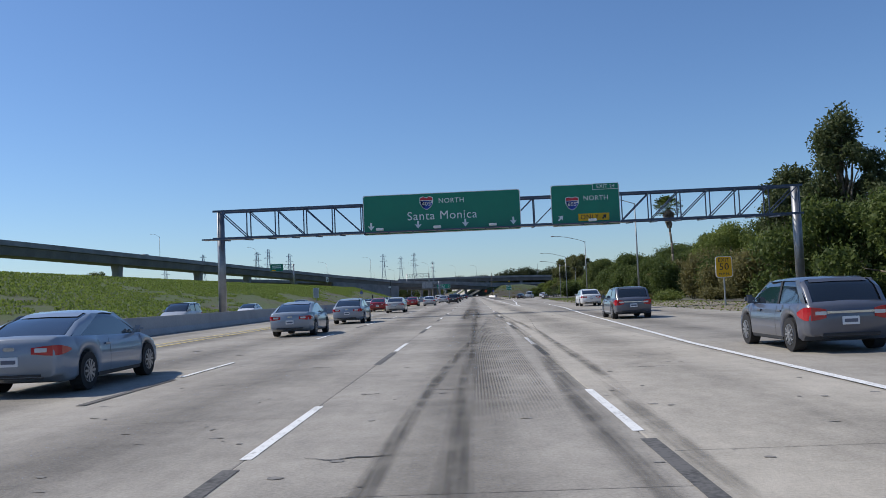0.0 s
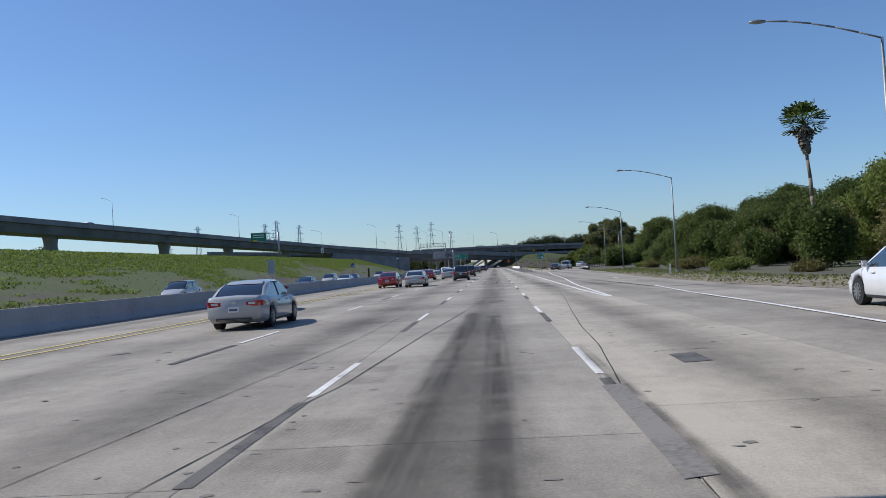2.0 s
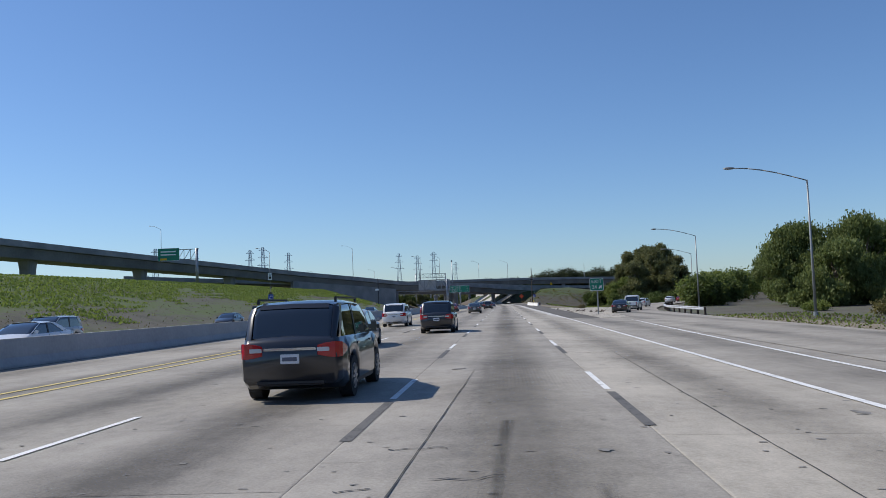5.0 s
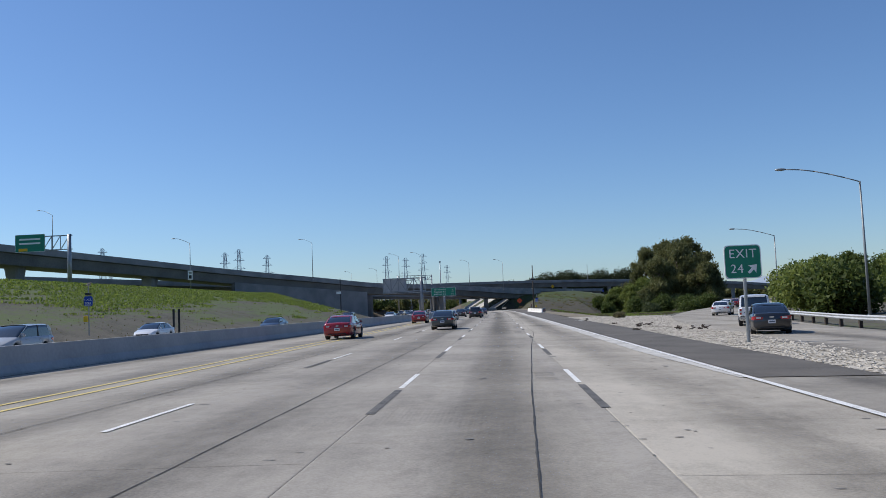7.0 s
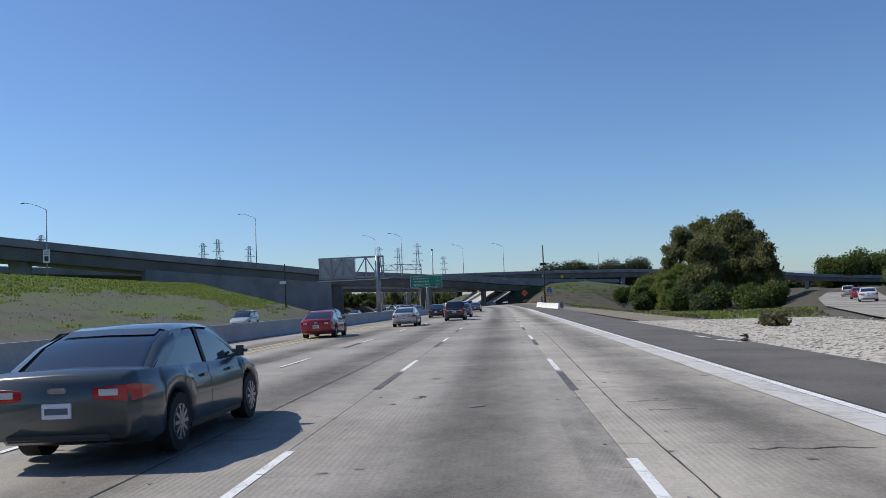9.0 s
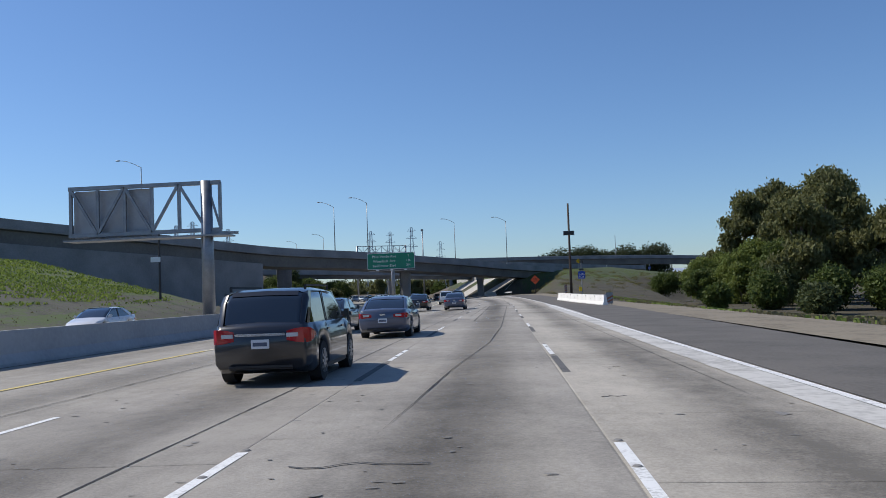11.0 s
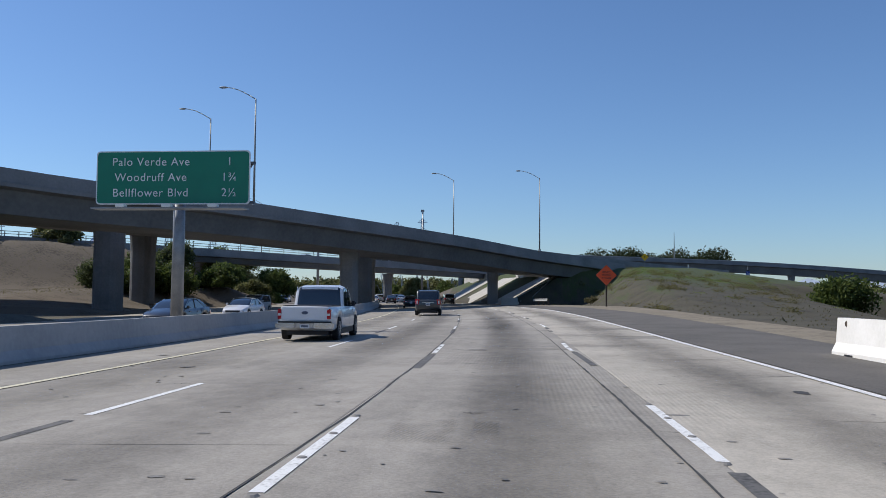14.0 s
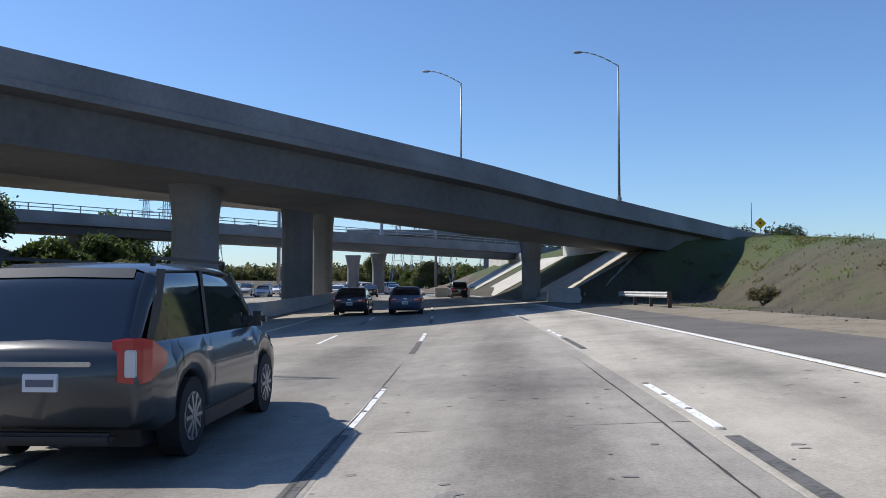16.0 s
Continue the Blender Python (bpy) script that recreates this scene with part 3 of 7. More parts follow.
tagged(stripe("outer_line", lambda y: lerp([(-60, 5.3), (18, 5.45), (39, 6.3), (53, 6.85), (71, 7.9), (88, 8.3), (94, 8.7), (119, 10.4), (130, 11.1), (150, 12.4), (165, 13.8), (178, 15.0), (215, 16.6), (242, 18.2), (263, 21.6), (284, 26.1), (300, 30.1)], y), -60, 300, 0.16, M_white, 0.008), "white outer line of the exit lane", "road marking", kind="structure")
soil = ribbon("shoulder_soil", lambda y: lerp([(300, 9.9), (380, 10.55), (440, 8.95), (480, 7.45), (505, 7.45)], y), lambda y: lerp([(300, 14), (380, 15), (440, 11.5), (505, 10.8)], y), M_dirt, -0.03, 300, 505)
tagged(soil, "strip of dry brown soil beyond the shoulder", "verge", kind="structure")
# tyre marks, seams and patches in the concrete
def wobble(y, seed, amp):
    return amp * (noise.noise((y * 0.5, seed, 0.0)) + 0.5 * noise.noise((y * 4.3, seed, 4.0)))


def seam(pts, w, seed, mat, name, label, step=0.3, amp=0.05):
    y, verts, faces = pts[0][0], [], []
    while y < pts[-1][0]:
        x = lerp(pts, y) + wobble(y, seed, amp)
        fade = min(1.0, (y - pts[0][0]) / 5.0, (pts[-1][0] - y) / 5.0)
        ww = w * (0.35 + 1.1 * abs(noise.noise((y * 1.7, seed, 9.0)))) * max(0.1, fade)
        verts += [(x - ww / 2 + bend(y), y, 0.003 + crossfall(x, y)), (x + ww / 2 + bend(y), y, 0.003 + crossfall(x, y))]
        y += step
    faces = [(2 * i, 2 * i + 1, 2 * i + 3, 2 * i + 2) for i in range(len(verts) // 2 - 1)]
    return tagged(mesh(name, verts, faces, mat), label, "road marking", kind="structure")


for i, (pts, w) in enumerate((([(86, -0.4), (93, 0.0), (99, 0.35), (103, 0.6), (107, 0.83), (117, 1.42), (124, 1.7)], 0.032), ([(128, -1.3), (140, -1.05), (160, -0.6)], 0.03), ([(95, 3.55), (97, 3.7), (105, 4.1), (112, 4.6), (117, 4.8)], 0.03), ([(128, 2.2), (135, 2.48), (143, 2.75), (165, 3.3)], 0.035), ([(190, 0.4), (201, 0.55), (210, 0.82), (228, 1.5), (245, 2.3), (262, 2.25), (285, 2.6), (310, 2.7)], 0.035),
                              ([(318, -0.6), (326, -0.2), (334, 0.4), (345, 0.75), (358, 0.88), (392, 1.25)], 0.035),
                              ([(28, -3.75), (33, -3.36), (36.4, -3.1), (40.4, -2.48), (52, -1.49), (58, -1.1)], 0.03), ([(56, -3.6), (62, -3.29), (66, -3.06), (73, -2.7), (90, -2.5)], 0.025), ([(185, -3.4), (225, -3.25), (300, -2.9), (358, -2.4), (395, -1.92), (405, -1.78), (440, -1.95), (470, -2.0)], 0.045),
                              ([(190, -7.6), (225, -6.9), (300, -6.6), (400, -5.4)], 0.05), ([(392, 1.6), (415, 1.4), (470, 1.55)], 0.05),
                              ([(26, 2.45), (32, 2.62), (34, 2.7), (42, 3.09), (52, 3.4)], 0.03), ([(57, 1.75), (65, 1.96), (70, 2.29), (74, 2.41), (80, 2.73), (92, 3.45), (96, 3.6)], 0.035), ([(26, 0.25), (32.4, 0.42), (37, 0.64), (50, 1.26)], 0.035), ([(58, -2.4), (64, -1.85), (66, -1.6), (75, -1.12), (79, -0.84), (88, -0.33)], 0.04), ([(320, 4.2), (400, 4.35)], 0.035))):
    seam(pts, w, 10 + i, M_crack, "seam", "dark cracked seam running along the concrete lane", amp=0.014)
def smear(name, pts, w, seed, mat, label, step=1.5, amp=0.03):
    """A ribbon with a map across and along it, lying just over the slabs."""
    y0, y1 = pts[0][0], pts[-1][0]
    n = max(2, int((y1 - y0) / step))
    verts, uvs = [], []
    for i in range(n + 1):
        y = y0 + (y1 - y0) * i / n
        x = lerp(pts, y) + wobble(y * 0.3, seed, amp)
        for k in (0.0, 0.5, 1.0):
            xx = x + (k - 0.5) * w
            verts.append((xx + bend(y), y, 0.0036 + 0.00003 * (seed % 40) + crossfall(xx, y)))
            uvs.append((k, i / n))
    ob = mesh(name, verts, [(3 * i + k, 3 * i + k + 1, 3 * i + k + 4, 3 * i + k + 3) for i in range(n) for k in (0, 1)], mat)
    layer = ob.data.uv_layers.new(name="UVMap")
    for loop in ob.data.loops:
        layer.data[loop.index].uv = uvs[loop.vertex_index]
    return tagged(ob, label, "road marking", kind="structure")


for i, (pts, w) in enumerate((([(-2, 1.40), (9, 1.52), (20, 1.87), (40, 1.95), (60, 1.6)], 0.24), ([(-2, 1.8), (8, 2.1), (14, 2.35), (30, 2.5), (52, 2.1), (70, 1.9)], 0.17),
                              ([(-2, 0.03), (10, 0.08), (21, 0.2), (50, 0.3)], 0.20), ([(-2, -0.72), (12, -0.45), (24, 0.12)], 0.14), ([(48, -0.35), (70, -0.3), (82, -0.25)], 0.30), ([(50, 0.45), (66, 0.5), (80, 0.4)], 0.26),
                              ([(124, -0.6), (140, -0.3), (150, 0.1)], 0.13), ([(124, 0.5), (146, 0.9)], 0.12), ([(360, -1.15), (395, -0.75)], 0.09), ([(352, -0.65), (392, -0.4)], 0.08))):
    smear("tyre_mark", pts, w * 1.7, 40 + i, M_skid, "grey tyre mark worn along the concrete")
smear("oil_stain", [(-8, 0.0), (40, -0.15), (70, 0.25), (120, 0.3), (190, 0.25), (300, 0.3), (400, 0.1), (474, 0.1)], 1.7, 91, M_oil, "soft dark oil band along the middle of the lane")
smear("oil_stain", [(50, -0.3), (70, -0.2), (92, -0.1)], 0.8, 92, M_oil, "dark wheel track along the lane")
smear("oil_stain", [(-8, -3.9), (120, -3.9), (300, -3.8), (400, -3.6), (474, -3.6)], 1.8, 93, M_oil_faint, "soft dark oil band along the next lane")
smear("oil_stain", [(-8, -7.9), (120, -7.7), (300, -7.4), (400, -6.5), (474, -6.5)], 1.9, 94, M_oil_faint, "soft dark oil band along the second lane")
smear("oil_stain", [(60, 3.9), (120, 3.7), (210, 3.4), (300, 3.3), (474, 3.6)], 1.5, 95, M_oil_faint, "faint dark oil band along the outer lane")
for i, (x0, x1, y0, y1) in enumerate(((-1.7, -0.7, 61.0, 63.6), (0.2, 0.85, 88.6, 91.5), (-1.2, -0.5, 131.2, 133.7), (1.35, 2.0, 131.2, 133.2), (1.1, 1.6, 244.5, 248.4), (1.3, 1.75, 256.5, 261.0), (-1.6, -0.7, 387.5, 389.2), (-0.5, -0.1, 388.0, 389.8), (-1.2, -0.5, 403.0, 404.6), (-0.35, -0.05, 403.2, 404.5),
                                       (-1.05, 0.0, 431.0, 433.9), (-1.75, -1.3, 430.8, 431.9), (-0.8, -0.05, 444.9, 446.5), (-1.9, -1.0, 66.0, 68.2), (3.6, 4.4, 117.5, 120.0), (0.1, 0.9, 355.0, 358.2), (-1.6, -0.9, 354.8, 356.6), (1.0, 1.5, 212.0, 214.5), (0.9, 1.6, 417.0, 418.6))):
    smear("ground_patch", [(y0, (x0 + x1) / 2), (y1, (x0 + x1) / 2)], x1 - x0, 100 + i, M_cross, "ground patch with fine crossed ribs in the concrete", 0.6, 0.0)
smear("ribbed_strip", [(8, 0.75), (22, 0.85), (34, 1.05), (46, 1.35), (54, 1.6)], 1.15, 130, M_rib, "finely ribbed strip of ground concrete along the lane", 1.0, 0.0)
# round scuff rings left in the concrete
for i, (xc, yc, rx, ry) in enumerate(((-0.4, 377.2, 0.88, 0.78), (3.35, 377.7, 0.95, 0.9))):
    rv = []
    for k in range(64):
        an = 2 * math.pi * k / 64
        w = 0.004 + 0.022 * abs(noise.noise((k * 0.35, i * 7.0, 1.0)))
        for q in (-w, w):
            x, y = xc + (rx + q) * math.cos(an), yc + (ry + q) * math.sin(an)
            rv.append((x, y, 0.0055 + crossfall(x, y)))
    tagged(mesh("scuff_ring", rv, [(2 * k, 2 * k + 1, (2 * k + 3) % 128, (2 * k + 2) % 128) for k in range(64) if noise.noise((k * 0.21, i * 5.0, 3.0)) > -0.12], M_tyremark), "thin round grey scuff ring on the concrete", "road marking", kind="structure")
# round ceramic markers worn dark, four along each dash
disc = None
for xf, shift in ((LEFT, L_SHIFT), (RIGHT, R_SHIFT)):
    for k in range(20, 34):
        yf = 10.3 + 14.63 * k
        yf += lerp(shift, yf)
        for o in (0.1, -1.15, -2.4, -3.75):
            y = yf + o
            at = (lerp(xf, y) + bend(y), y, crossfall(lerp(xf, y), y) + 0.005)
            if disc is None:
                bm = bmesh.new()
                bmesh.ops.create_cone(bm, cap_ends=True, segments=10, radius1=0.055, radius2=0.035, depth=0.016)
                disc = part("lane_marker", bm, M_tyremark)
                tagged(disc, "small round worn ceramic lane marker on the concrete", "road marking", "lane markers", kind="structure")
                disc.matrix_basis = pose(*at)
            else:
                copy_thing(disc, pose(*at))
# cracks across the lanes and spalled patches
rgc = random.Random(8)
for k in range(120):
    y = 6 + rgc.random() * 455
    x0 = rgc.choice((-9.0, -5.3, -1.7, 1.9, -1.7, 1.9)) + rgc.random() * 1.2
    ln = rgc.uniform(0.25, 1.3)
    verts = []
    for j in range(9):
        x, yy = x0 + ln * j / 8, y + 0.16 * noise.noise((x0 + j * 0.7, y, 0)) + 0.012 * j
        w = 0.005 + 0.017 * rgc.random()
        z = 0.0035 + crossfall(x, yy)
        verts += [(x + bend(yy), yy - w, z), (x + bend(yy), yy + w, z)]
    tagged(mesh("cross_crack", verts, [(2 * i, 2 * i + 2, 2 * i + 3, 2 * i + 1) for i in range(8)], M_crack), "short dark crack across the concrete lane", "crack", "cracks across the lanes", kind="structure")
for k in range(90):
    y, x0 = 6 + rgc.random() * 455, rgc.uniform(-8.5, 5.0)
    rx, ry = rgc.uniform(0.07, 0.22), rgc.uniform(0.08, 0.3)
    verts = []
    for j in range(11):
        a = 2 * math.pi * j / 11
        r = rgc.uniform(0.5, 1.1)
        x, yy = x0 + rx * r * math.cos(a), y + ry * r * math.sin(a)
        verts.append((x + bend(yy), yy, 0.0025 + crossfall(x, yy)))
    tagged(mesh("spall", verts, [tuple(range(11))], M_tyremark if k % 7 else M_crack), "small dark spalled spot in the concrete", "patch", "spalled spots", kind="structure")
# many tiny pits and stains
tv, tf = [], []
for k in range(4200):
    y, x0 = 4 + rgc.random() * 470, rgc.uniform(-8.5, 5.2)
    rx, ry = rgc.uniform(0.02, 0.10), rgc.uniform(0.015, 0.07)
    b0 = len(tv)
    for j in range(7):
        a = 2 * math.pi * j / 7
        r = rgc.uniform(0.4, 1.1)
        x, yy = x0 + rx * r * math.cos(a), y + ry * r * math.sin(a)
        tv.append((x + bend(yy), yy, 0.0022 + crossfall(x, yy)))
    tf.append(tuple(range(b0, b0 + 7)))
tagged(mesh("pits", tv, tf, M_tyremark), "tiny dark pits and stains in the concrete", "pits", kind="stuff")
for x0, x1, y0, y1 in ((-0.95, -0.5, 416.6, 416.9), (3.08, 3.5, 66.7, 67.9), (1.72, 1.98, 60.5, 65.0)):
    tagged(mesh("patch", [(x0 + bend(y0), y0, 0.0045 + crossfall(x0, y0)), (x1 + bend(y0), y0 + 0.1, 0.0045 + crossfall(x1, y0)), (x1 + bend(y1), y1, 0.0045 + crossfall(x1, y1)), (x0 + bend(y1), y1 - 0.1, 0.0045 + crossfall(x0, y1))], [(0, 1, 2, 3)], M_tyremark if y1 - y0 > 2 else M_black), "dark asphalt patch in the concrete", "patch", kind="structure")

# ---- crossing viaduct ----
VIA = [(-140, 60, 22.5, 4.6), (-130, 140, 21.6, 4.6), (-119, 210, 20.5, 3.8), (-104, 291, 18.7, 3.7), (-95, 340, 17.6, 3.7), (-82, 386, 16.0, 3.6), (-65, 413, 13.7, 3.6), (-50, 434, 12.0, 3.5), (-37.5, 453, 10.5, 3.3), (-25, 472, 9.98, 3.2), (-8, 500, 8.95, 3.2), (2, 517, 8.05, 3.2), (18, 545, 7.1, 3.2)]


def smooth_path(pts, n=6):
    """Catmull-Rom through the points."""
    P = [np.array(p, float) for p in pts]
    P = [2 * P[0] - P[1]] + P + [2 * P[-1] - P[-2]]
    out = []
    for i in range(1, len(P) - 2):
        for k in range(n):
            t = k / n
            a, b, c, d = P[i - 1:i + 3]
            out.append(0.5 * (2 * b + (c - a) * t + (2 * a - 5 * b + 4 * c - d) * t * t + (3 * b - a - 3 * c + d) * t ** 3))
    out.append(P[-2])
    return out


def sweep(name, pts, section, mat, parent=None, smooth=False):
    """Sweep a section (offset to the far side, height below the top as fractions of depth or metres) along a path."""
    verts, faces = [], []
    m = len(section(pts[0]))
    for i, p in enumerate(pts):
        q = pts[min(i + 1, len(pts) - 1)] - pts[max(i - 1, 0)]
        t = Vector((q[0], q[1])).normalized()
        nrm = Vector((-t.y, t.x))
        for off, z in section(p):
            verts.append((p[0] + nrm.x * off, p[1] + nrm.y * off, z))
    for i in range(len(pts) - 1):
        for k in range(m):
            a, b = i * m + k, i * m + (k + 1) % m
            faces.append((a, b, b + m, a + m))
    faces.append(tuple(range(m - 1, -1, -1)))
    faces.append(tuple(range((len(pts) - 1) * m, len(pts) * m)))
    return mesh(name, verts, faces, mat, parent, smooth)


via = smooth_path(VIA)
def deck_width(y):
    return lerp([(440, 10.0), (505, 10.0), (530, 6.8), (560, 6.5)], y)


def girder_section(p):
    top, dep = p[2], p[3]
    W1 = deck_width(p[1])
    return [(1.2, top - dep), (0.75, top - 1.55), (0.0, top - 1.4), (0.0, top - 1.1), (0.18, top - 1.1), (0.3, top), (0.5, top), (0.55, top - 1.1),
            (W1 - 0.5, top - 1.1), (W1 - 0.4, top), (W1 - 0.2, top), (W1, top - 1.4), (W1 - 0.75, top - 1.55), (W1 - 1.2, top - dep)]


def darken_girder(ob, m):
    """Girder sides and underside get a darker concrete than the parapet."""
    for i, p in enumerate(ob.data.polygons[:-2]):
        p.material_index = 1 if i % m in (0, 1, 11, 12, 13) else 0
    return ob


viaduct = thing("viaduct", (0, 0, 0), "long grey concrete viaduct curving over the freeway", "viaduct")
darken_girder(sweep("deck", via, girder_section, [M_concrete, M_girder], viaduct), 14)


def column(at, top, r=1.0, parent=None, flare=0.35):
    bm = bmesh.new()
    z0 = ground_height(at[0], at[1]) - 0.3
    secs = [(z0, r, r), (top - 2.2, r, r), (top - 0.8, r + flare * 0.5, r + flare), (top, r + flare, r + flare * 1.6)]
    rings = []
    for z, a, b in secs:
        ring = []
        for k in range(16):
            an = 2 * math.pi * k / 16
            c, s = math.cos(an), math.sin(an)
            ring.append(bm.verts.new((at[0] + a * math.copysign(abs(c) ** 0.6, c), at[1] + b * math.copysign(abs(s) ** 0.6, s), z)))
        rings.append(ring)
    for a, b in zip(rings, rings[1:]):
        for k in range(16):
            bm.faces.new((a[k], a[(k + 1) % 16], b[(k + 1) % 16], b[k]))
    bm.faces.new(rings[-1])
    return part("column", bm, M_concrete, parent)


for at, top, r in (((-19.7, 490.5), 6.9, 1.0), ((-4.6, 525.2), 5.6, 0.8)):
    column(at, top, r, viaduct, 0.25)
for i in range(6, 34, 5):
    p, q = via[i], via[i + 1]
    t = Vector((q[0] - p[0], q[1] - p[1])).normalized()
    for off in (5.0,):
        column((p[0] - t.y * off, p[1] + t.x * off), p[2] - p[3] + 0.1, 1.5, viaduct, 0.3)
# the second carriageway behind the viaduct, a little higher
def behind(t, n):
    """A place t metres along and n metres behind the viaduct's near edge."""
    return 2 + t * 0.5 - n * 0.866, 517 + t * 0.866 + n * 0.5


W2 = 19.0
deck2 = smooth_path([(*behind(t, n), top, 2.0) for t, n, top in ((-170, 36, 13.6), (-120, 30, 12.2), (-60, 20, 11.0), (-15, 15.5, 10.4), (0, 13.2, 10.0), (20, 11.6, 9.3), (60, 8.5, 8.6), (110, 6.0, 8.4))])


def deck2_section(p):
    top, dep = p[2], p[3]
    return [(1.6, top - dep), (0.0, top - 1.35), (0.0, top - 0.9), (0.1, top), (0.35, top), (0.4, top - 0.9), (W2 - 0.4, top - 0.9), (W2 - 0.35, top), (W2 - 0.1, top), (W2, top - 1.35), (W2 - 1.6, top - dep)]


overpass2 = thing("overpass", (0, 0, 0), "second concrete carriageway close behind the viaduct", "overpass")
sweep("deck", deck2, deck2_section, M_concrete, overpass2)
for at, top, r in (((-23.2, 518), 8.5, 1.15), ((-25.0, 531.8), 8.4, 0.95), ((-43.9, 481.7), 8.9, 1.4), ((-49.1, 501), 9.0, 1.4)):
    column(at, top, r, overpass2, 0.15)
# walls that close the top of the paved slope below the decks
for y0, y1, top in ((533, 546, 6.3), (549, 568, 7.6), (592, 618, 6.6)):
    wv = []
    for y in (y0, y1):
        x = bend(y) + lerp(TOE, y) + 12.2
        wv += [(x, y, 4.2), (x, y, top), (x + 1.2, y + 0.3, top), (x + 1.2, y + 0.3, 4.2)]
    tagged(mesh("abutment_wall", wv, [(0, 1, 5, 4), (1, 2, 6, 5), (2, 3, 7, 6), (3, 0, 4, 7), (3, 2, 1, 0), (4, 5, 6, 7)], M_paving), "pale concrete wall at the top of the paved slope", "wall", "abutment walls", kind="structure")
# abutment wall under the near edge
wall = [p for p in via if 409 < p[1] < 452]
wv, wf = [], []
for p in wall:
    wv += [(p[0] - 0.0, p[1] + 0.9, -0.5), (p[0] - 0.0, p[1] + 0.9, p[2] - p[3] + 0.3), (p[0] - 1.2, p[1] + 1.8, p[2] - p[3] + 0.3), (p[0] - 1.2, p[1] + 1.8, -0.5)]
for i in range(len(wall) - 1):
    for k in range(4):
        a, b = 4 * i + k, 4 * i + (k + 1) % 4
        wf.append((a, b, b + 4, a + 4))
wf += [(3, 2, 1, 0), tuple(range(4 * (len(wall) - 1), 4 * len(wall)))]
mesh("abutment_wall", wv, wf, M_concrete, viaduct)

# high overpass beyond the bank, falling away to the right
VIA2 = [(-60, 682, 16.4, 4.0), (-4, 693, 16.3, 4.0), (40, 702, 15.7, 4.0), (80, 710, 14.6, 4.0), (115, 717, 12.9, 4.0), (150, 724, 10.5, 3.9), (182, 730, 7.6, 3.6), (230, 740, 4.6, 3.2)]
flyover = thing("overpass", (0, 0, 0), "high grey concrete overpass beyond the bank, sloping down", "overpass")
via2 = smooth_path(VIA2)
darken_girder(sweep("deck", via2, girder_section, [M_concrete, M_girder], flyover), 14)
# pale strip added along the parapet as its sunlit top edge
sweep("lit_top_strip", via2, lambda p: [(0.24, p[2] - 0.05), (0.24, p[2] + 0.16), (0.56, p[2] + 0.16), (0.56, p[2] - 0.05)], M_barrier, flyover)
for x in (-20, 12, 42, 70, 97, 122, 147, 172):
    p = min(via2, key=lambda q: abs(q[0] - x))
    column((p[0], p[1] + 3.2), p[2] - p[3] + 0.1, 1.0, flyover, 0.3)

# lower bridge behind
VIA3 = [(-82, 508, 9.9, 2.4), (-57, 538, 9.5, 2.4), (-19, 584, 8.4, 2.4), (12, 622, 7.6, 2.4), (60, 690, 7.4, 2.4)]
bridge2 = thing("overpass", (0, 0, 0), "lower grey concrete overpass behind the viaduct with steel railing", "overpass")
via3 = smooth_path(VIA3)
darken_girder(sweep("deck", via3, girder_section, [M_concrete, M_girder], bridge2), 14)
for at, top in (((-60, 548), 7.3), ((-66, 556), 7.3), ((-30, 582), 6.2), ((-36, 590), 6.2), ((-8, 610), 5.6), ((-14, 618), 5.6)):
    column(at, top, 0.9, bridge2)

pts3 = list(via3)
for h in (0.35, 0.75):
    sweep("rail", pts3, lambda p: [(0.36, p[2] + h - 0.045), (0.36, p[2] + h + 0.045), (0.45, p[2] + h + 0.045), (0.45, p[2] + h - 0.045)], M_pole, bridge2)
for a, b in zip(pts3, pts3[1:]):
    for k in range(3):
        v = a + (b - a) * k / 3
        rail = bmesh.new()
        bar(rail, (v[0] - 0.3, v[1] + 0.25, v[2] - 0.1), (v[0] - 0.3, v[1] + 0.25, v[2] + 0.78), 0.1)
        part("rail_post", rail, M_pole, bridge2)
# low concrete blocks closing the foot of the paved slope
for x, y, w in ((-1.9, 514.5, 2.3), (-14.2, 548, 4.0)):
    bm = bmesh.new(); box(bm, (-w / 2, -0.4, -0.3), (w / 2, 0.4, 1.0), 0.05)
    k = part("barrier_block", bm, M_paving)
    k.matrix_basis = pose(x, y, crossfall(x - bend(y), y), 0, 0, 10)
    tagged(k, "pale concrete block at the foot of the abutment", "barrier", "abutment blocks")

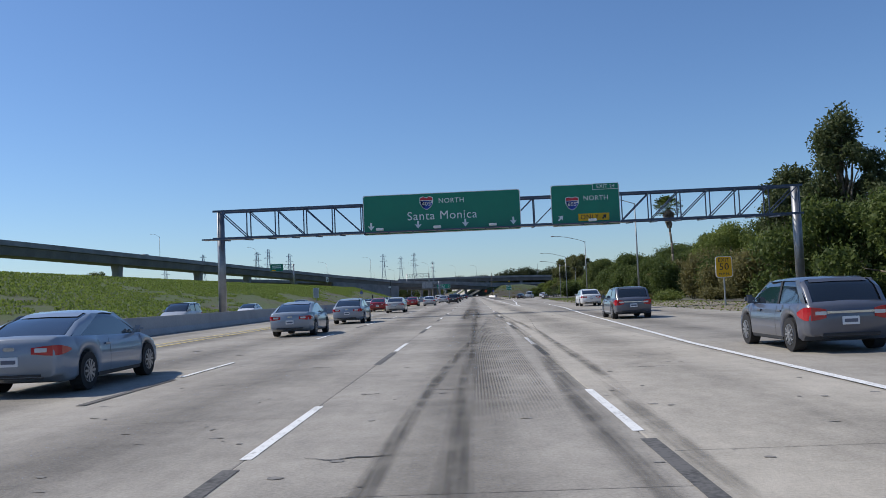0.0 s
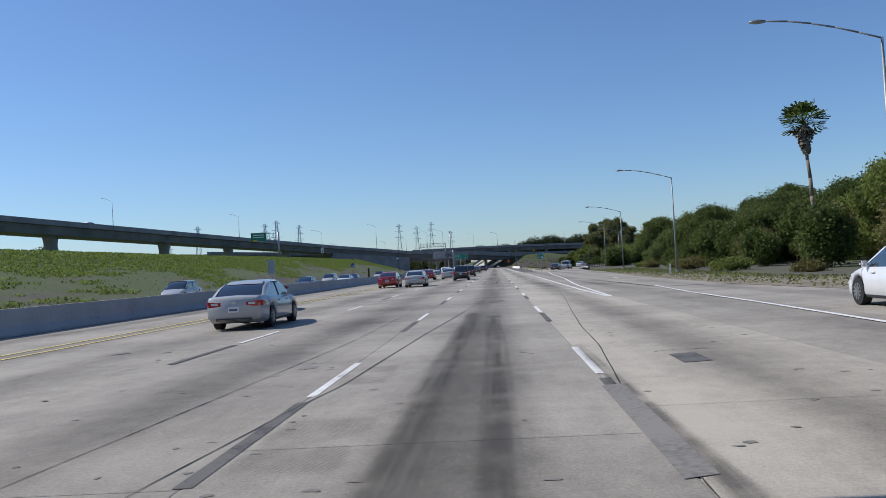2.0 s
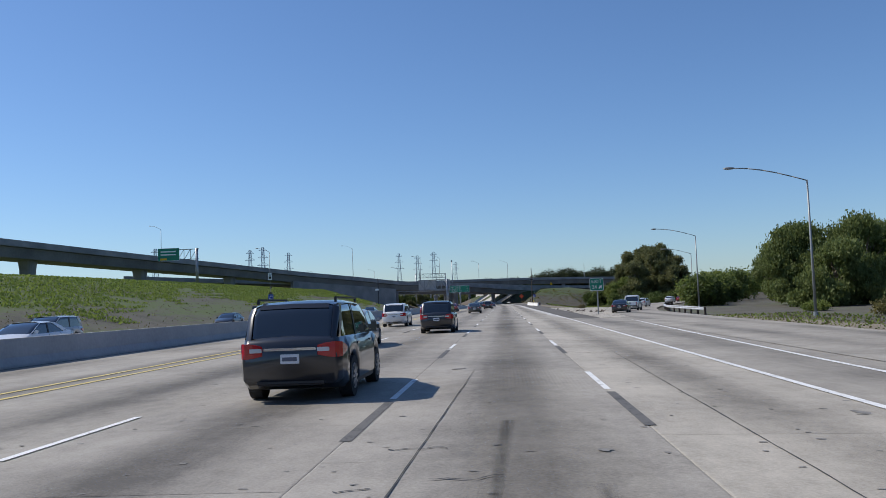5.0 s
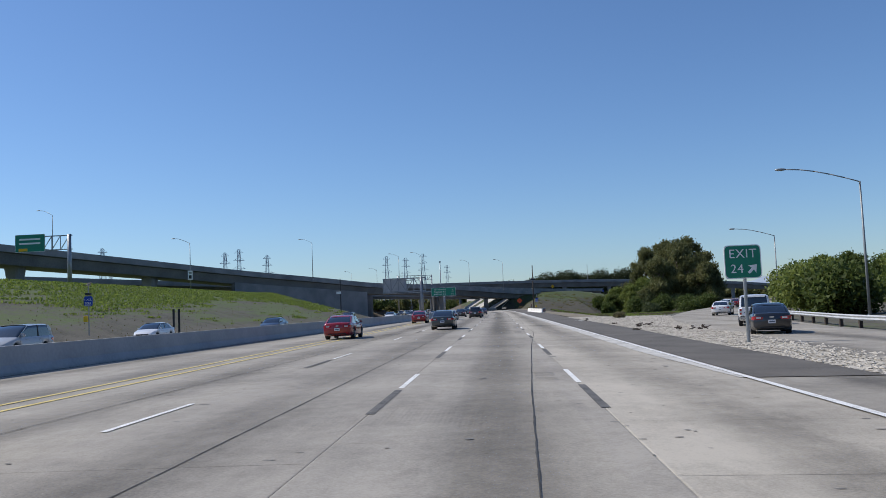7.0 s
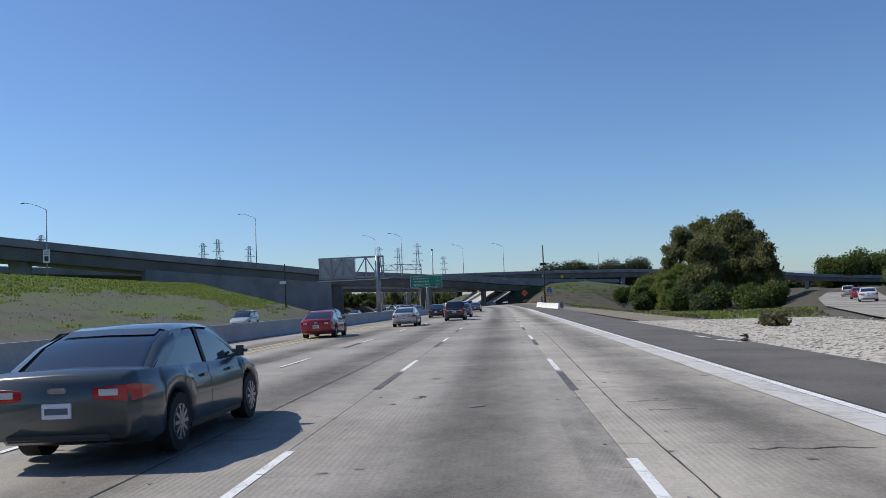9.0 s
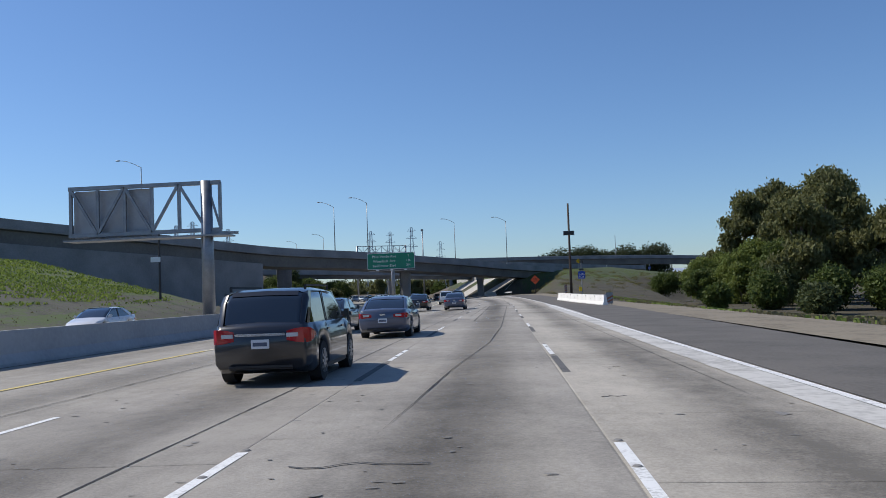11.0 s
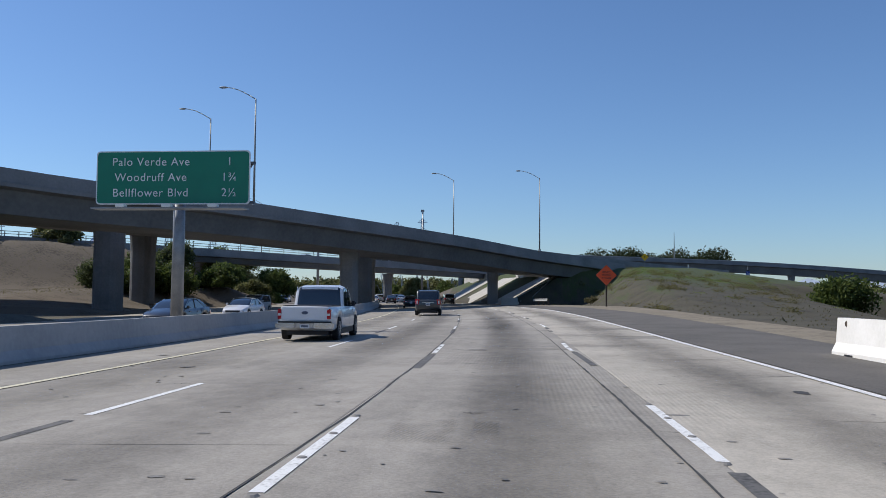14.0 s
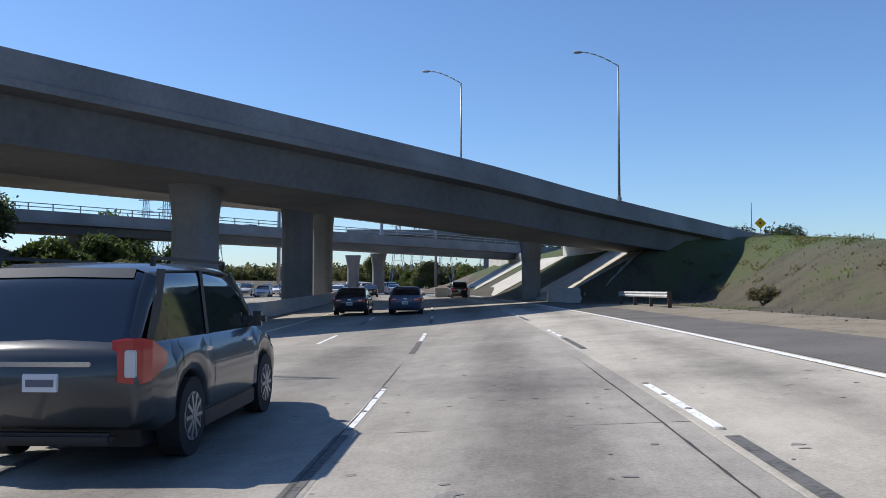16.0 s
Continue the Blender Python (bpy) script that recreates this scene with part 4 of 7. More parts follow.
# ---- street lamps ----
M_trim_bar = plain("sign_bar_black", (0.03, 0.03, 0.03), 0.5)
def street_lamp(at, height, arm=-3.0, turn=0.0, z=None):
    z = ground_height(*at) if z is None else z
    lamp = thing("street_lamp", (*at, z), "tall grey steel street lamp with a curved arm", "street lamp", "street lamps", turn)
    bm = bmesh.new()
    tube(bm, (0, 0, 0), (0, 0, height), 0.11, 0.06)
    part("pole", bm, M_pole, lamp, smooth=True)
    bm = bmesh.new()
    tube(bm, (0, 0, 0), (0, 0, 0.35), 0.2, 0.17, 8)
    part("base", bm, M_pole, lamp)
    bm = bmesh.new()
    pts = [Vector((arm * k, 0, height - 0.05 + 1.15 * math.sin(k * 1.5))) for k in (0, 0.2, 0.4, 0.6, 0.8, 1.0)]
    for a, b in zip(pts, pts[1:]):
        tube(bm, a, b, 0.045, 0.04, 6)
    part("arm", bm, M_pole, lamp, smooth=True)
    bm = bmesh.new()
    e = pts[-1]
    bmesh.ops.create_uvsphere(bm, u_segments=10, v_segments=6, radius=1.0, matrix=Matrix.Translation((e.x - 0.3, 0, e.z)) @ Matrix.Diagonal((0.42, 0.17, 0.10, 1)))
    part("lamp_head", bm, M_pole, lamp, smooth=True)
    return lamp


street_lamp((18.7, 94.3), 11.1, -5.2)
street_lamp((20.0, 147.3), 10.28, -5.2)
street_lamp((22.4, 201.4), 9.9, -5.2)
street_lamp((26.5, 256), 9.9, -5.2)
street_lamp((37.6, 310), 10.0, -5.2)
lamp = street_lamp((-63, 365.3), 10.2, -3.2)
bm = bmesh.new(); box(bm, (-0.5, -0.16, 2.6), (0.5, -0.12, 4.5), 0.01); sp = part("speed_sign", bm, plain("speed_sign_white", (0.78, 0.79, 0.78), 0.5), lamp, "white speed limit sign")
for z, w, h in ((4.15, 0.32, 0.12), (3.85, 0.32, 0.12), (3.2, 0.3, 0.7)):
    bm = bmesh.new(); box(bm, (-w, -0.168, z - h / 2), (w, -0.161, z + h / 2)); part("sign_bar", bm, M_trim_bar, sp)
street_lamp((-51.8, 430.8), 10.7, -3.2, z=11.2)
street_lamp((-24.5, 470.5), 9.9, -2.8, z=9.5)
street_lamp((-33.2, 482.1), 9.9, -2.8, z=10.2)
street_lamp((2.4, 518.0), 10.6, -2.8, z=7.9)
street_lamp((-10.7, 525.5), 10.6, -2.8, z=8.7)


# ---- overhead sign gantry ----
def text(name, body, size, at, mat, parent, thick=0.004, space=1.1):
    cu = bpy.data.curves.new(name, 'FONT')
    cu.body, cu.size, cu.extrude, cu.align_x, cu.align_y = body, size, thick, 'CENTER', 'CENTER'
    cu.space_character = space
    tmp = bpy.data.objects.new(name, cu)
    scene.collection.objects.link(tmp)
    bpy.context.view_layer.update()
    me = bpy.data.meshes.new_from_object(tmp.evaluated_get(bpy.context.evaluated_depsgraph_get()))
    bpy.data.objects.remove(tmp)
    me.materials.clear()
    me.materials.append(mat)
    ob = new(name, me)
    ob.parent = parent
    ob.matrix_basis = pose(*at, 90, 0, 0)
    return ob


def panel(bm, x0, x1, z0, z1, y, t=0.05, r=0.15):
    """A sign sheet with rounded corners facing the traffic (towards -y)."""
    vs = []
    for cx, cz, a0 in ((x1 - r, z0 + r, -90), (x1 - r, z1 - r, 0), (x0 + r, z1 - r, 90), (x0 + r, z0 + r, 180)):
        for k in range(4):
            a = radians(a0 + 30 * k)
            vs.append((cx + r * math.cos(a), cz + r * math.sin(a)))
    f = [bm.verts.new((x, y, z)) for x, z in vs]
    b = [bm.verts.new((x, y + t, z)) for x, z in vs]
    bm.faces.new(f)
    bm.faces.new(b[::-1])
    n = len(f)
    for k in range(n):
        bm.faces.new((f[k], b[k], b[(k + 1) % n], f[(k + 1) % n]))


def sign_sheet(name, x0, x1, z0, z1, y, parent, mat=None, border=0.05, edge=None):
    bm = bmesh.new()
    panel(bm, x0, x1, z0, z1, y, 0.05)
    s = part(name, bm, edge or M_sheet, parent)
    bm = bmesh.new()
    panel(bm, x0 + border, x1 - border, z0 + border, z1 - border, y - 0.006, 0.004)
    part("face", bm, mat or M_green, s)
    return s


def arrow(bm, x, z, size, y, ang=180):
    pts = [(-0.12, -0.5), (0.12, -0.5), (0.12, 0.0), (0.45, -0.08), (0.0, 0.5), (-0.45, -0.08), (-0.12, 0.0)]
    c, s = math.cos(radians(ang)), math.sin(radians(ang))
    bm.faces.new([bm.verts.new((x + size * (px * c - pz * s), y, z + size * (px * s + pz * c))) for px, pz in pts])


gantry = thing("sign_gantry", (0, 60.6, 0), "blue-grey steel truss gantry across the freeway with green signs", "sign gantry")
GL, GR, GB, GT = -18.1, 23.7, 6.25, 8.25
bm = bmesh.new(); tube(bm, (GL, 0, -0.1), (GL, 0, GT + 0.05), 0.3, 0.27, 14); part("post", bm, M_steel, gantry, smooth=True)
bm = bmesh.new(); tube(bm, (GR, 0, -0.1), (GR, 0, GT + 0.05), 0.33, 0.3, 14); part("post", bm, M_steel, gantry, smooth=True)
M_truss = material("truss_paint", (0.045, 0.065, 0.10), (0.085, 0.11, 0.16), 1.5, 0.5, 0.2, 20, 0.5)
for z in (GB, GT):
    for y in (-0.55, 0.55):
        bm = bmesh.new(); bar(bm, (GL - 0.4, y, z), (GR + 0.3, y, z), 0.14, 0.14); part("chord", bm, M_truss, gantry)
nb = 20
for k in range(nb + 1):
    x = GL + (GR - GL) * k / nb
    x2 = GL + (GR - GL) * (k + 1) / nb
    bars = []
    for y in (-0.55, 0.55):
        bars.append(("upright", (x, y, GB), (x, y, GT), 0.075))
        if k < nb:
            bars.append(("diagonal", (x, y, GT if x < 2.5 else GB), (x2, y, GB if x < 2.5 else GT), 0.07))
    for z in (GB, GT):
        bars.append(("cross_bar", (x, -0.55, z), (x, 0.55, z), 0.06))
        if k < nb:
            bars.append(("lacing_bar", (x, -0.55, z), (x2, 0.55, z), 0.05))
    for nm, a, b, w in bars:
        bm = bmesh.new(); bar(bm, a, b, w); part(nm, bm, M_truss, gantry)
# walkway under the signs
for k in range(24):
    x = GL + 0.5 + k * 1.72
    if x > GR: break
    bm = bmesh.new()
    bar(bm, (x, -1.7, GB - 0.22), (x, 0.6, GB - 0.1), 0.08, 0.1)
    part("bracket", bm, M_truss, gantry)
bm = bmesh.new(); box(bm, (GL - 0.9, -1.6, GB - 0.16), (12.0, -0.75, GB - 0.11)); part("walkway", bm, M_steel, gantry)
bm = bmesh.new(); bar(bm, (GL - 0.9, -1.65, GB - 0.13), (12.0, -1.65, GB - 0.13), 0.09); part("walkway_edge", bm, M_truss, gantry)

Y0 = -0.78
sg = sign_sheet("sign", -7.45, 3.9, 5.98, 8.86, Y0, gantry)
text("lettering", "Santa Monica", 0.86, (-1.75, Y0 - 0.02, 7.2), M_sheet, sg)
text("lettering", "NORTH", 0.5, (-1.05, Y0 - 0.02, 8.25), M_sheet, sg)
def shield(x, z, s, parent, num):
    pts = [(-0.5, 0.42), (-0.25, 0.5), (0, 0.42), (0.25, 0.5), (0.5, 0.42), (0.52, 0.0), (0.3, -0.36), (0, -0.55), (-0.3, -0.36), (-0.52, 0.0)]
    bm = bmesh.new(); bm.faces.new([bm.verts.new((x + s * a, Y0 - 0.012, z + s * b)) for a, b in pts]); sh = part("shield", bm, M_sheet, parent)
    bm = bmesh.new(); bm.faces.new([bm.verts.new((x + s * 0.92 * a, Y0 - 0.016, z + s * (0.9 * b - 0.02))) for a, b in pts if b < 0.2] + [bm.verts.new((x - s * 0.47, Y0 - 0.016, z + s * 0.16)), bm.verts.new((x + s * 0.47, Y0 - 0.016, z + s * 0.16))][::-1]); part("blue_field", bm, M_sblue, sh)
    bm = bmesh.new(); bm.faces.new([bm.verts.new((x + s * a, Y0 - 0.016, z + s * b)) for a, b in ((-0.47, 0.2), (0.47, 0.2), (0.46, 0.38), (0.22, 0.45), (0, 0.37), (-0.22, 0.45), (-0.46, 0.38))]); part("red_band", bm, M_sred, sh)
    text("lettering", num, 0.42 * s, (x, Y0 - 0.024, z - 0.08 * s), M_sheet, sh)
shield(-2.85, 8.15, 0.95, sg, "405")
for x in (-6.9, -3.5, -0.1, 3.35):
    bm = bmesh.new(); arrow(bm, x, 6.6, 0.56, Y0 - 0.012); part("arrow", bm, M_sheet, sg)
sg = sign_sheet("sign", 6.1, 11.0, 6.0, 8.98, Y0, gantry)
text("lettering", "NORTH", 0.48, (9.3, Y0 - 0.02, 7.95), M_sheet, sg)
shield(7.6, 7.65, 0.95, sg, "605")
bm = bmesh.new(); arrow(bm, 6.75, 6.6, 0.5, Y0 - 0.012, -45); part("arrow", bm, M_sheet, sg)
bm = bmesh.new(); box(bm, (8.0, Y0 - 0.03, 6.35), (10.2, Y0 - 0.012, 6.86)); yl = part("only_panel", bm, M_syellow, sg)
text("lettering", "ONLY", 0.46, (8.8, Y0 - 0.04, 6.6), M_dark, yl)
bm = bmesh.new(); arrow(bm, 9.85, 6.6, 0.42, Y0 - 0.034, -45); part("arrow", bm, M_dark, yl)
bm = bmesh.new(); box(bm, (9.1, Y0 - 0.02, 8.55), (10.95, Y0 - 0.012, 9.0)); tb = part("exit_tab", bm, M_sheet, sg)
bm = bmesh.new(); box(bm, (9.13, Y0 - 0.03, 8.58), (10.92, Y0 - 0.021, 8.97)); part("tab_face", bm, M_green, tb)
text("lettering", "EXIT 24", 0.36, (10.03, Y0 - 0.04, 8.77), M_sheet, tb)
for x in (-6.2, -2.1, 1.85, 8.9):
    bm = bmesh.new(); box(bm, (x - 0.27, -1.75, GB - 0.02), (x + 0.27, -1.35, GB + 0.16), 0.03); part("sign_light", bm, M_sheet, gantry)


# ---- vehicles ----
def paint(name, c, rough=0.28):
    m = plain(name, c, rough, 0.0, 0.8)
    m.node_tree.nodes["Principled BSDF"].inputs["Coat Roughness"].default_value = 0.06
    return m


P_silver = paint("paint_silver_blue", (0.24, 0.28, 0.34))
P_grey = paint("paint_slate_grey", (0.085, 0.095, 0.125))
P_white = paint("paint_white", (0.72, 0.73, 0.75))
P_red = paint("paint_dark_red", (0.28, 0.012, 0.02))
P_black = paint("paint_black", (0.018, 0.02, 0.026))
# Black lightened and roughened to paint in the windscreen haze.
P_hazed = paint("paint_hazed_black", (0.040, 0.046, 0.052), 0.35)
P_green = paint("paint_dark_green", (0.045, 0.058, 0.062))
P_blue = paint("paint_blue_grey", (0.075, 0.095, 0.15))
P_bright = paint("paint_light_silver", (0.42, 0.43, 0.44))
M_tyre = plain("tyre_rubber", (0.018, 0.018, 0.019), 0.85)
M_rim = plain("alloy_rim", (0.33, 0.34, 0.36), 0.35, 0.7)
M_trim = plain("black_trim", (0.022, 0.022, 0.024), 0.6)
M_chrome = plain("chrome", (0.65, 0.66, 0.68), 0.15, 1.0)
M_tail = plain("tail_lamp_red", (0.42, 0.008, 0.015), 0.15, 0, 1.0)
M_clear = plain("clear_lamp", (0.62, 0.62, 0.63), 0.15, 0, 1.0)
M_plate = plain("plate_white", (0.72, 0.73, 0.75), 0.5)
M_glass = plain("tinted_glass", (0.012, 0.016, 0.02), 0.05, 0, 1.0)
M_glass.node_tree.nodes["Principled BSDF"].inputs["Specular IOR Level"].default_value = 0.8


def loft(rings, mat, name, parent, caps=True, smooth=True, label=""):
    n = len(rings[0])
    verts = [p for r in rings for p in r]
    faces = []
    for i in range(len(rings) - 1):
        for k in range(n - 1):
            a = i * n + k
            faces.append((a, a + 1, a + n + 1, a + n))
    if caps:
        faces.append(tuple(range(n - 1, -1, -1)))
        faces.append(tuple(range((len(rings) - 1) * n, len(rings) * n)))
    ob = mesh(name, verts, faces, mat, parent, smooth)
    if label:
        ob["label"] = label
    return ob


SHAPES = {
    # length, width, height, belt, wheelbase, rear overhang, wheel radius, then the cabin: rear base, roof rear, roof front, front base (from the rear, as parts of the length)
    "coupe": (4.70, 1.79, 1.40, 0.93, 2.76, 1.05, 0.335, 0.10, 0.34, 0.54, 0.76, 0.72),
    "sedan": (4.82, 1.83, 1.46, 0.96, 2.78, 1.08, 0.335, 0.10, 0.29, 0.55, 0.77, 0.74),
    "hatch": (4.35, 1.79, 1.46, 0.95, 2.70, 0.80, 0.335, 0.02, 0.13, 0.52, 0.78, 0.76),
    "suv": (4.55, 1.86, 1.70, 1.08, 2.70, 0.95, 0.36, 0.02, 0.10, 0.55, 0.78, 0.80),
    "big_suv": (5.00, 2.00, 1.91, 1.18, 2.87, 1.10, 0.39, 0.02, 0.09, 0.56, 0.77, 0.82),
    "pickup": (5.90, 2.01, 1.93, 1.18, 3.68, 1.18, 0.41, 0.405, 0.43, 0.62, 0.76, 0.82),
}


def on_road(x, y):
    """A place on the road, x counted from the lane's middle line."""
    return (x + bend(y), y, crossfall(x, y) + 0.01)


def car(kind, label, at, colour, turn=0.0, group="", lamp_style=0, plate=True, roof_rails=False, category="car"):
    L, W, H, belt, wb, over, wr, c0, c1, c2, c3, taper = SHAPES[kind]
    hw = W / 2
    root = thing("pickup_truck" if kind == "pickup" else "car", at, label, category, group, turn)
    wy = (-L / 2 + over, -L / 2 + over + wb)
    arch = wr + 0.06

    def sill(y):
        z = 0.22 if kind not in ("pickup", "big_suv") else 0.36
        if y < -L / 2 + 0.35:
            z += 0.10
        for c in wy:
            d = abs(y - c)
            if d < arch:
                z = max(z, wr + math.sqrt(arch * arch - d * d))
        return z

    boxy = kind in ("suv", "big_suv", "pickup", "hatch")

    def belt_z(u):
        if kind == "pickup":
            return lerp([(0, belt), (0.62, belt), (0.76, belt - 0.02), (0.95, belt - 0.10), (1, belt - 0.25)], u)
        rear = belt + (0.02 if boxy else 0.06)
        return lerp([(0, rear - (0.10 if boxy else 0.06)), (0.03, rear), (c0, rear), (0.5, belt), (c3, belt - 0.01), (0.93, belt - 0.20), (1, belt - 0.36)], u)

    def half(u):
        return hw * lerp([(0, 0.86), (0.03, 0.93), (0.10, 0.985), (0.3, 1.0), (0.72, 1.0), (0.92, 0.95), (0.98, 0.84), (1, 0.72)], u)

    us = sorted({0.0, 0.012, 0.03, 0.06, 0.96, 0.985, 1.0} | {k / 24 for k in range(1, 24)} | {(c + arch * f + L / 2) / L for c in wy for f in (-1.01, -0.99, -0.92, -0.75, -0.5, -0.2, 0.2, 0.5, 0.75, 0.92, 0.99, 1.01)})
    rings = []
    for u in us:
        y, zb, zs, w = u * L - L / 2, belt_z(u), sill(u * L - L / 2), half(u)
        lo = [(w * 0.90, zs), (w * 0.985, zs + (zb - zs) * 0.10), (w, zs + (zb - zs) * 0.45), (w * 0.985, zs + (zb - zs) * 0.72), (w * 0.955, zs + (zb - zs) * 0.80), (w * 0.93, zb - 0.03), (w * 0.86, zb)]
        ring = [(-x, y, z) for x, z in lo] + [(0, y, zb + 0.025)] + [(x, y, z) for x, z in reversed(lo)]
        rings.append(ring + [ring[0]])
    loft(rings, colour, "body", root)
    bm = bmesh.new()
    box(bm, (-hw * 0.72, -L / 2 + 0.45, 0.2), (hw * 0.72, L / 2 - 0.5, 0.55))
    part("underbody", bm, M_trim, root)
    # cabin glass, roof and pillars
    zr = H - 0.02

    def cabin_half(u, k):
        return (half(u) * 0.90) * (1 - k) + hw * taper * k

    prof = [(c0, 0.0), (c0 + (c1 - c0) * 0.5, 0.62), (c1, 0.93), (c1 + 0.05, 1.0), ((c1 + c2) / 2, 1.03), (c2, 0.98), (c2 + (c3 - c2) * 0.5, 0.58), (c3, 0.0)]
    if boxy:
        prof[1] = (c0 + (c1 - c0) * 0.55, 0.66)

    def ring_at(u, k, out=0.0):
        y, zb = u * L - L / 2, belt_z(u) - 0.04
        pts = []
        for f in (0.0, 0.35, 0.7, 0.92):
            kk = min(1.0, k * f / 0.92) if k > 0 else 0
            pts.append((cabin_half(u, k * f) + out, zb + (zr - zb) * k * f))
        pts.append((cabin_half(u, k) * 0.80, zb + (zr - zb) * k + out))
        return [(-x, y, z) for x, z in pts] + [(0, y, zb + (zr - zb) * k + 0.015 * k + out)] + [(x, y, z) for x, z in reversed(pts)]

    loft([ring_at(u, k) for u, k in prof], M_glass, "window_glass", root, caps=False)
    roof = []
    for u, k in prof[2:6]:
        r = ring_at(u, k, 0.012)
        roof.append(r[3:8])
    loft(roof, colour, "roof", root, caps=False)

    # body-coloured corners beside the rear window, and the lip of the roof over it
    lip = [(a + (b - a) * f, c + (d - c) * f) for (a, c), (b, d), f in ((prof[1], prof[2], 0.55), (prof[1], prof[2], 1.0))]
    loft([ring_at(u, k, 0.016)[4:7] for u, k in lip], colour, "roof_lip", root, caps=False)
    for s in (0, 1):
        rows = []
        for u, k in prof[:3]:
            r = ring_at(u, max(k, 0.02), 0.014)
            r = r if s == 0 else r[::-1]
            p2, p3, p4 = (Vector(r[i]) for i in (2, 3, 4))
            e = p3.lerp(p4, 0.55) + Vector((0, -0.012, 0))
            rows.append([tuple(p2), tuple(p3 + Vector((0, -0.008, 0))), tuple(e)])
        loft(rows, colour, "rear_pillar", root, caps=False)

    def pillar(u0, k0, u1, k1, w, mat=None):
        for s in (-1, 1):
            bm = bmesh.new()
            a, b = [], []
            for f in (0, 0.5, 1.0):
                u, k = u0 + (u1 - u0) * f, k0 + (k1 - k0) * f
                zb = belt_z(u) - 0.04
                x = cabin_half(u, k) + 0.012
                y, z = u * L - L / 2, zb + (zr - zb) * k
                a.append(bm.verts.new((s * x, y - w / 2, z)))
                b.append(bm.verts.new((s * x, y + w / 2, z)))
            for i in range(2):
                q = (a[i], b[i], b[i + 1], a[i + 1])
                bm.faces.new(q if s > 0 else q[::-1])
            part("pillar", bm, mat or colour, root)

    mid = (c1 + c2) / 2 + 0.03
    pillar(c3 - 0.012, 0.02, c2, 0.95, 0.09)
    if kind == "pickup":
        pillar(c0 + 0.015, 0.0, c1 + 0.01, 0.96, 0.14)
    elif boxy:
        pillar(c0 + 0.035, 0.0, c1 + 0.03, 0.95, 0.22, M_trim if kind == "big_suv" else None)
    else:
        pillar(c0 + 0.05, 0.05, c1 + 0.03, 0.93, 0.34)
    if kind != "coupe":
        pillar(mid, 0.0, mid - 0.01, 0.95, 0.10, M_trim)
    # wheels
    for y in wy:
        for s in (-1, 1):
            bm = bmesh.new()
            tube(bm, (s * (hw - 0.24), y, wr), (s * (hw - 0.015), y, wr), wr, wr, 22)
            w = part("wheel", bm, M_tyre, root)
            bm = bmesh.new()
            tube(bm, (s * (hw - 0.10), y, wr), (s * (hw - 0.008), y, wr), wr * 0.66, wr * 0.62, 20)
            part("rim", bm, M_rim, w)
            bm = bmesh.new()
            tube(bm, (s * (hw - 0.05), y, wr), (s * (hw - 0.004), y, wr), wr * 0.57, wr * 0.56, 20)
            part("rim_well", bm, M_trim, w)
            bm = bmesh.new()
            for a in range(10):
                an = 2 * math.pi * a / 10
                bar(bm, (s * (hw - 0.004), y, wr), (s * (hw - 0.004), y + wr * 0.6 * math.cos(an), wr + wr * 0.6 * math.sin(an)), 0.02, 0.04)
            bmesh.ops.create_cone(bm, cap_ends=True, segments=20, radius1=0.06, radius2=0.05, depth=0.03, matrix=pose(s * (hw - 0.002), y, wr, 0, 90, 0))
            part("spokes", bm, M_rim, w)
    yb, rear_w = -L / 2, half(0.012)
    # rear lamps, plate, bumper and front lamps
    lz = belt - (0.17 if not boxy else 0.20)

    def wrap_lamp(bm, s, z, inner, hgt):
        """A lamp that follows the rear corner of the body."""
        path = [(half(0) * inner, yb - 0.012, 0.62), (half(0) * 0.80, yb - 0.014, 0.9), (half(0) * 0.965, yb - 0.008, 1.0), (half(0.012) + 0.006, yb + 0.012 * L, 1.0), (half(0.03) + 0.010, yb + 0.03 * L, 0.9), (half(0.06) + 0.010, yb + 0.06 * L, 0.55), (half(0.085) + 0.006, yb + 0.085 * L, 0.2)]
        rows = []
        for x, y, k in path:
            rows.append([bm.verts.new((s * x, y, z + hgt * k * f)) for f in (-1, -0.8, 0.8, 1)] + [bm.verts.new((s * x * 0.9, y + 0.05, z + hgt * k * f)) for f in (1, -1)])
        for a, b in zip(rows, rows[1:]):
            for i in range(6):
                j = (i + 1) % 6
                bm.faces.new((a[i], b[i], b[j], a[j]))
        bm.faces.new(rows[0]); bm.faces.new(rows[-1])
        bmesh.ops.recalc_face_normals(bm, faces=bm.faces[:])

    for s in (-1, 1):
        bm = bmesh.new()
        if kind == "pickup":
            box(bm, (s * half(0.0) * 0.97 - 0.10, yb - 0.02, 0.74), (s * half(0.0) * 0.97 + 0.045, yb + 0.22, 1.10), 0.02)
        elif lamp_style == 1:
            wrap_lamp(bm, s, lz + 0.05, 0.82, 0.20)
        else:
            wrap_lamp(bm, s, lz, 0.5 if not boxy else 0.60, 0.085 if not boxy else 0.13)
        lamp = part("tail_lamp", bm, M_tail, root, "red tail lamp")
        bm = bmesh.new()
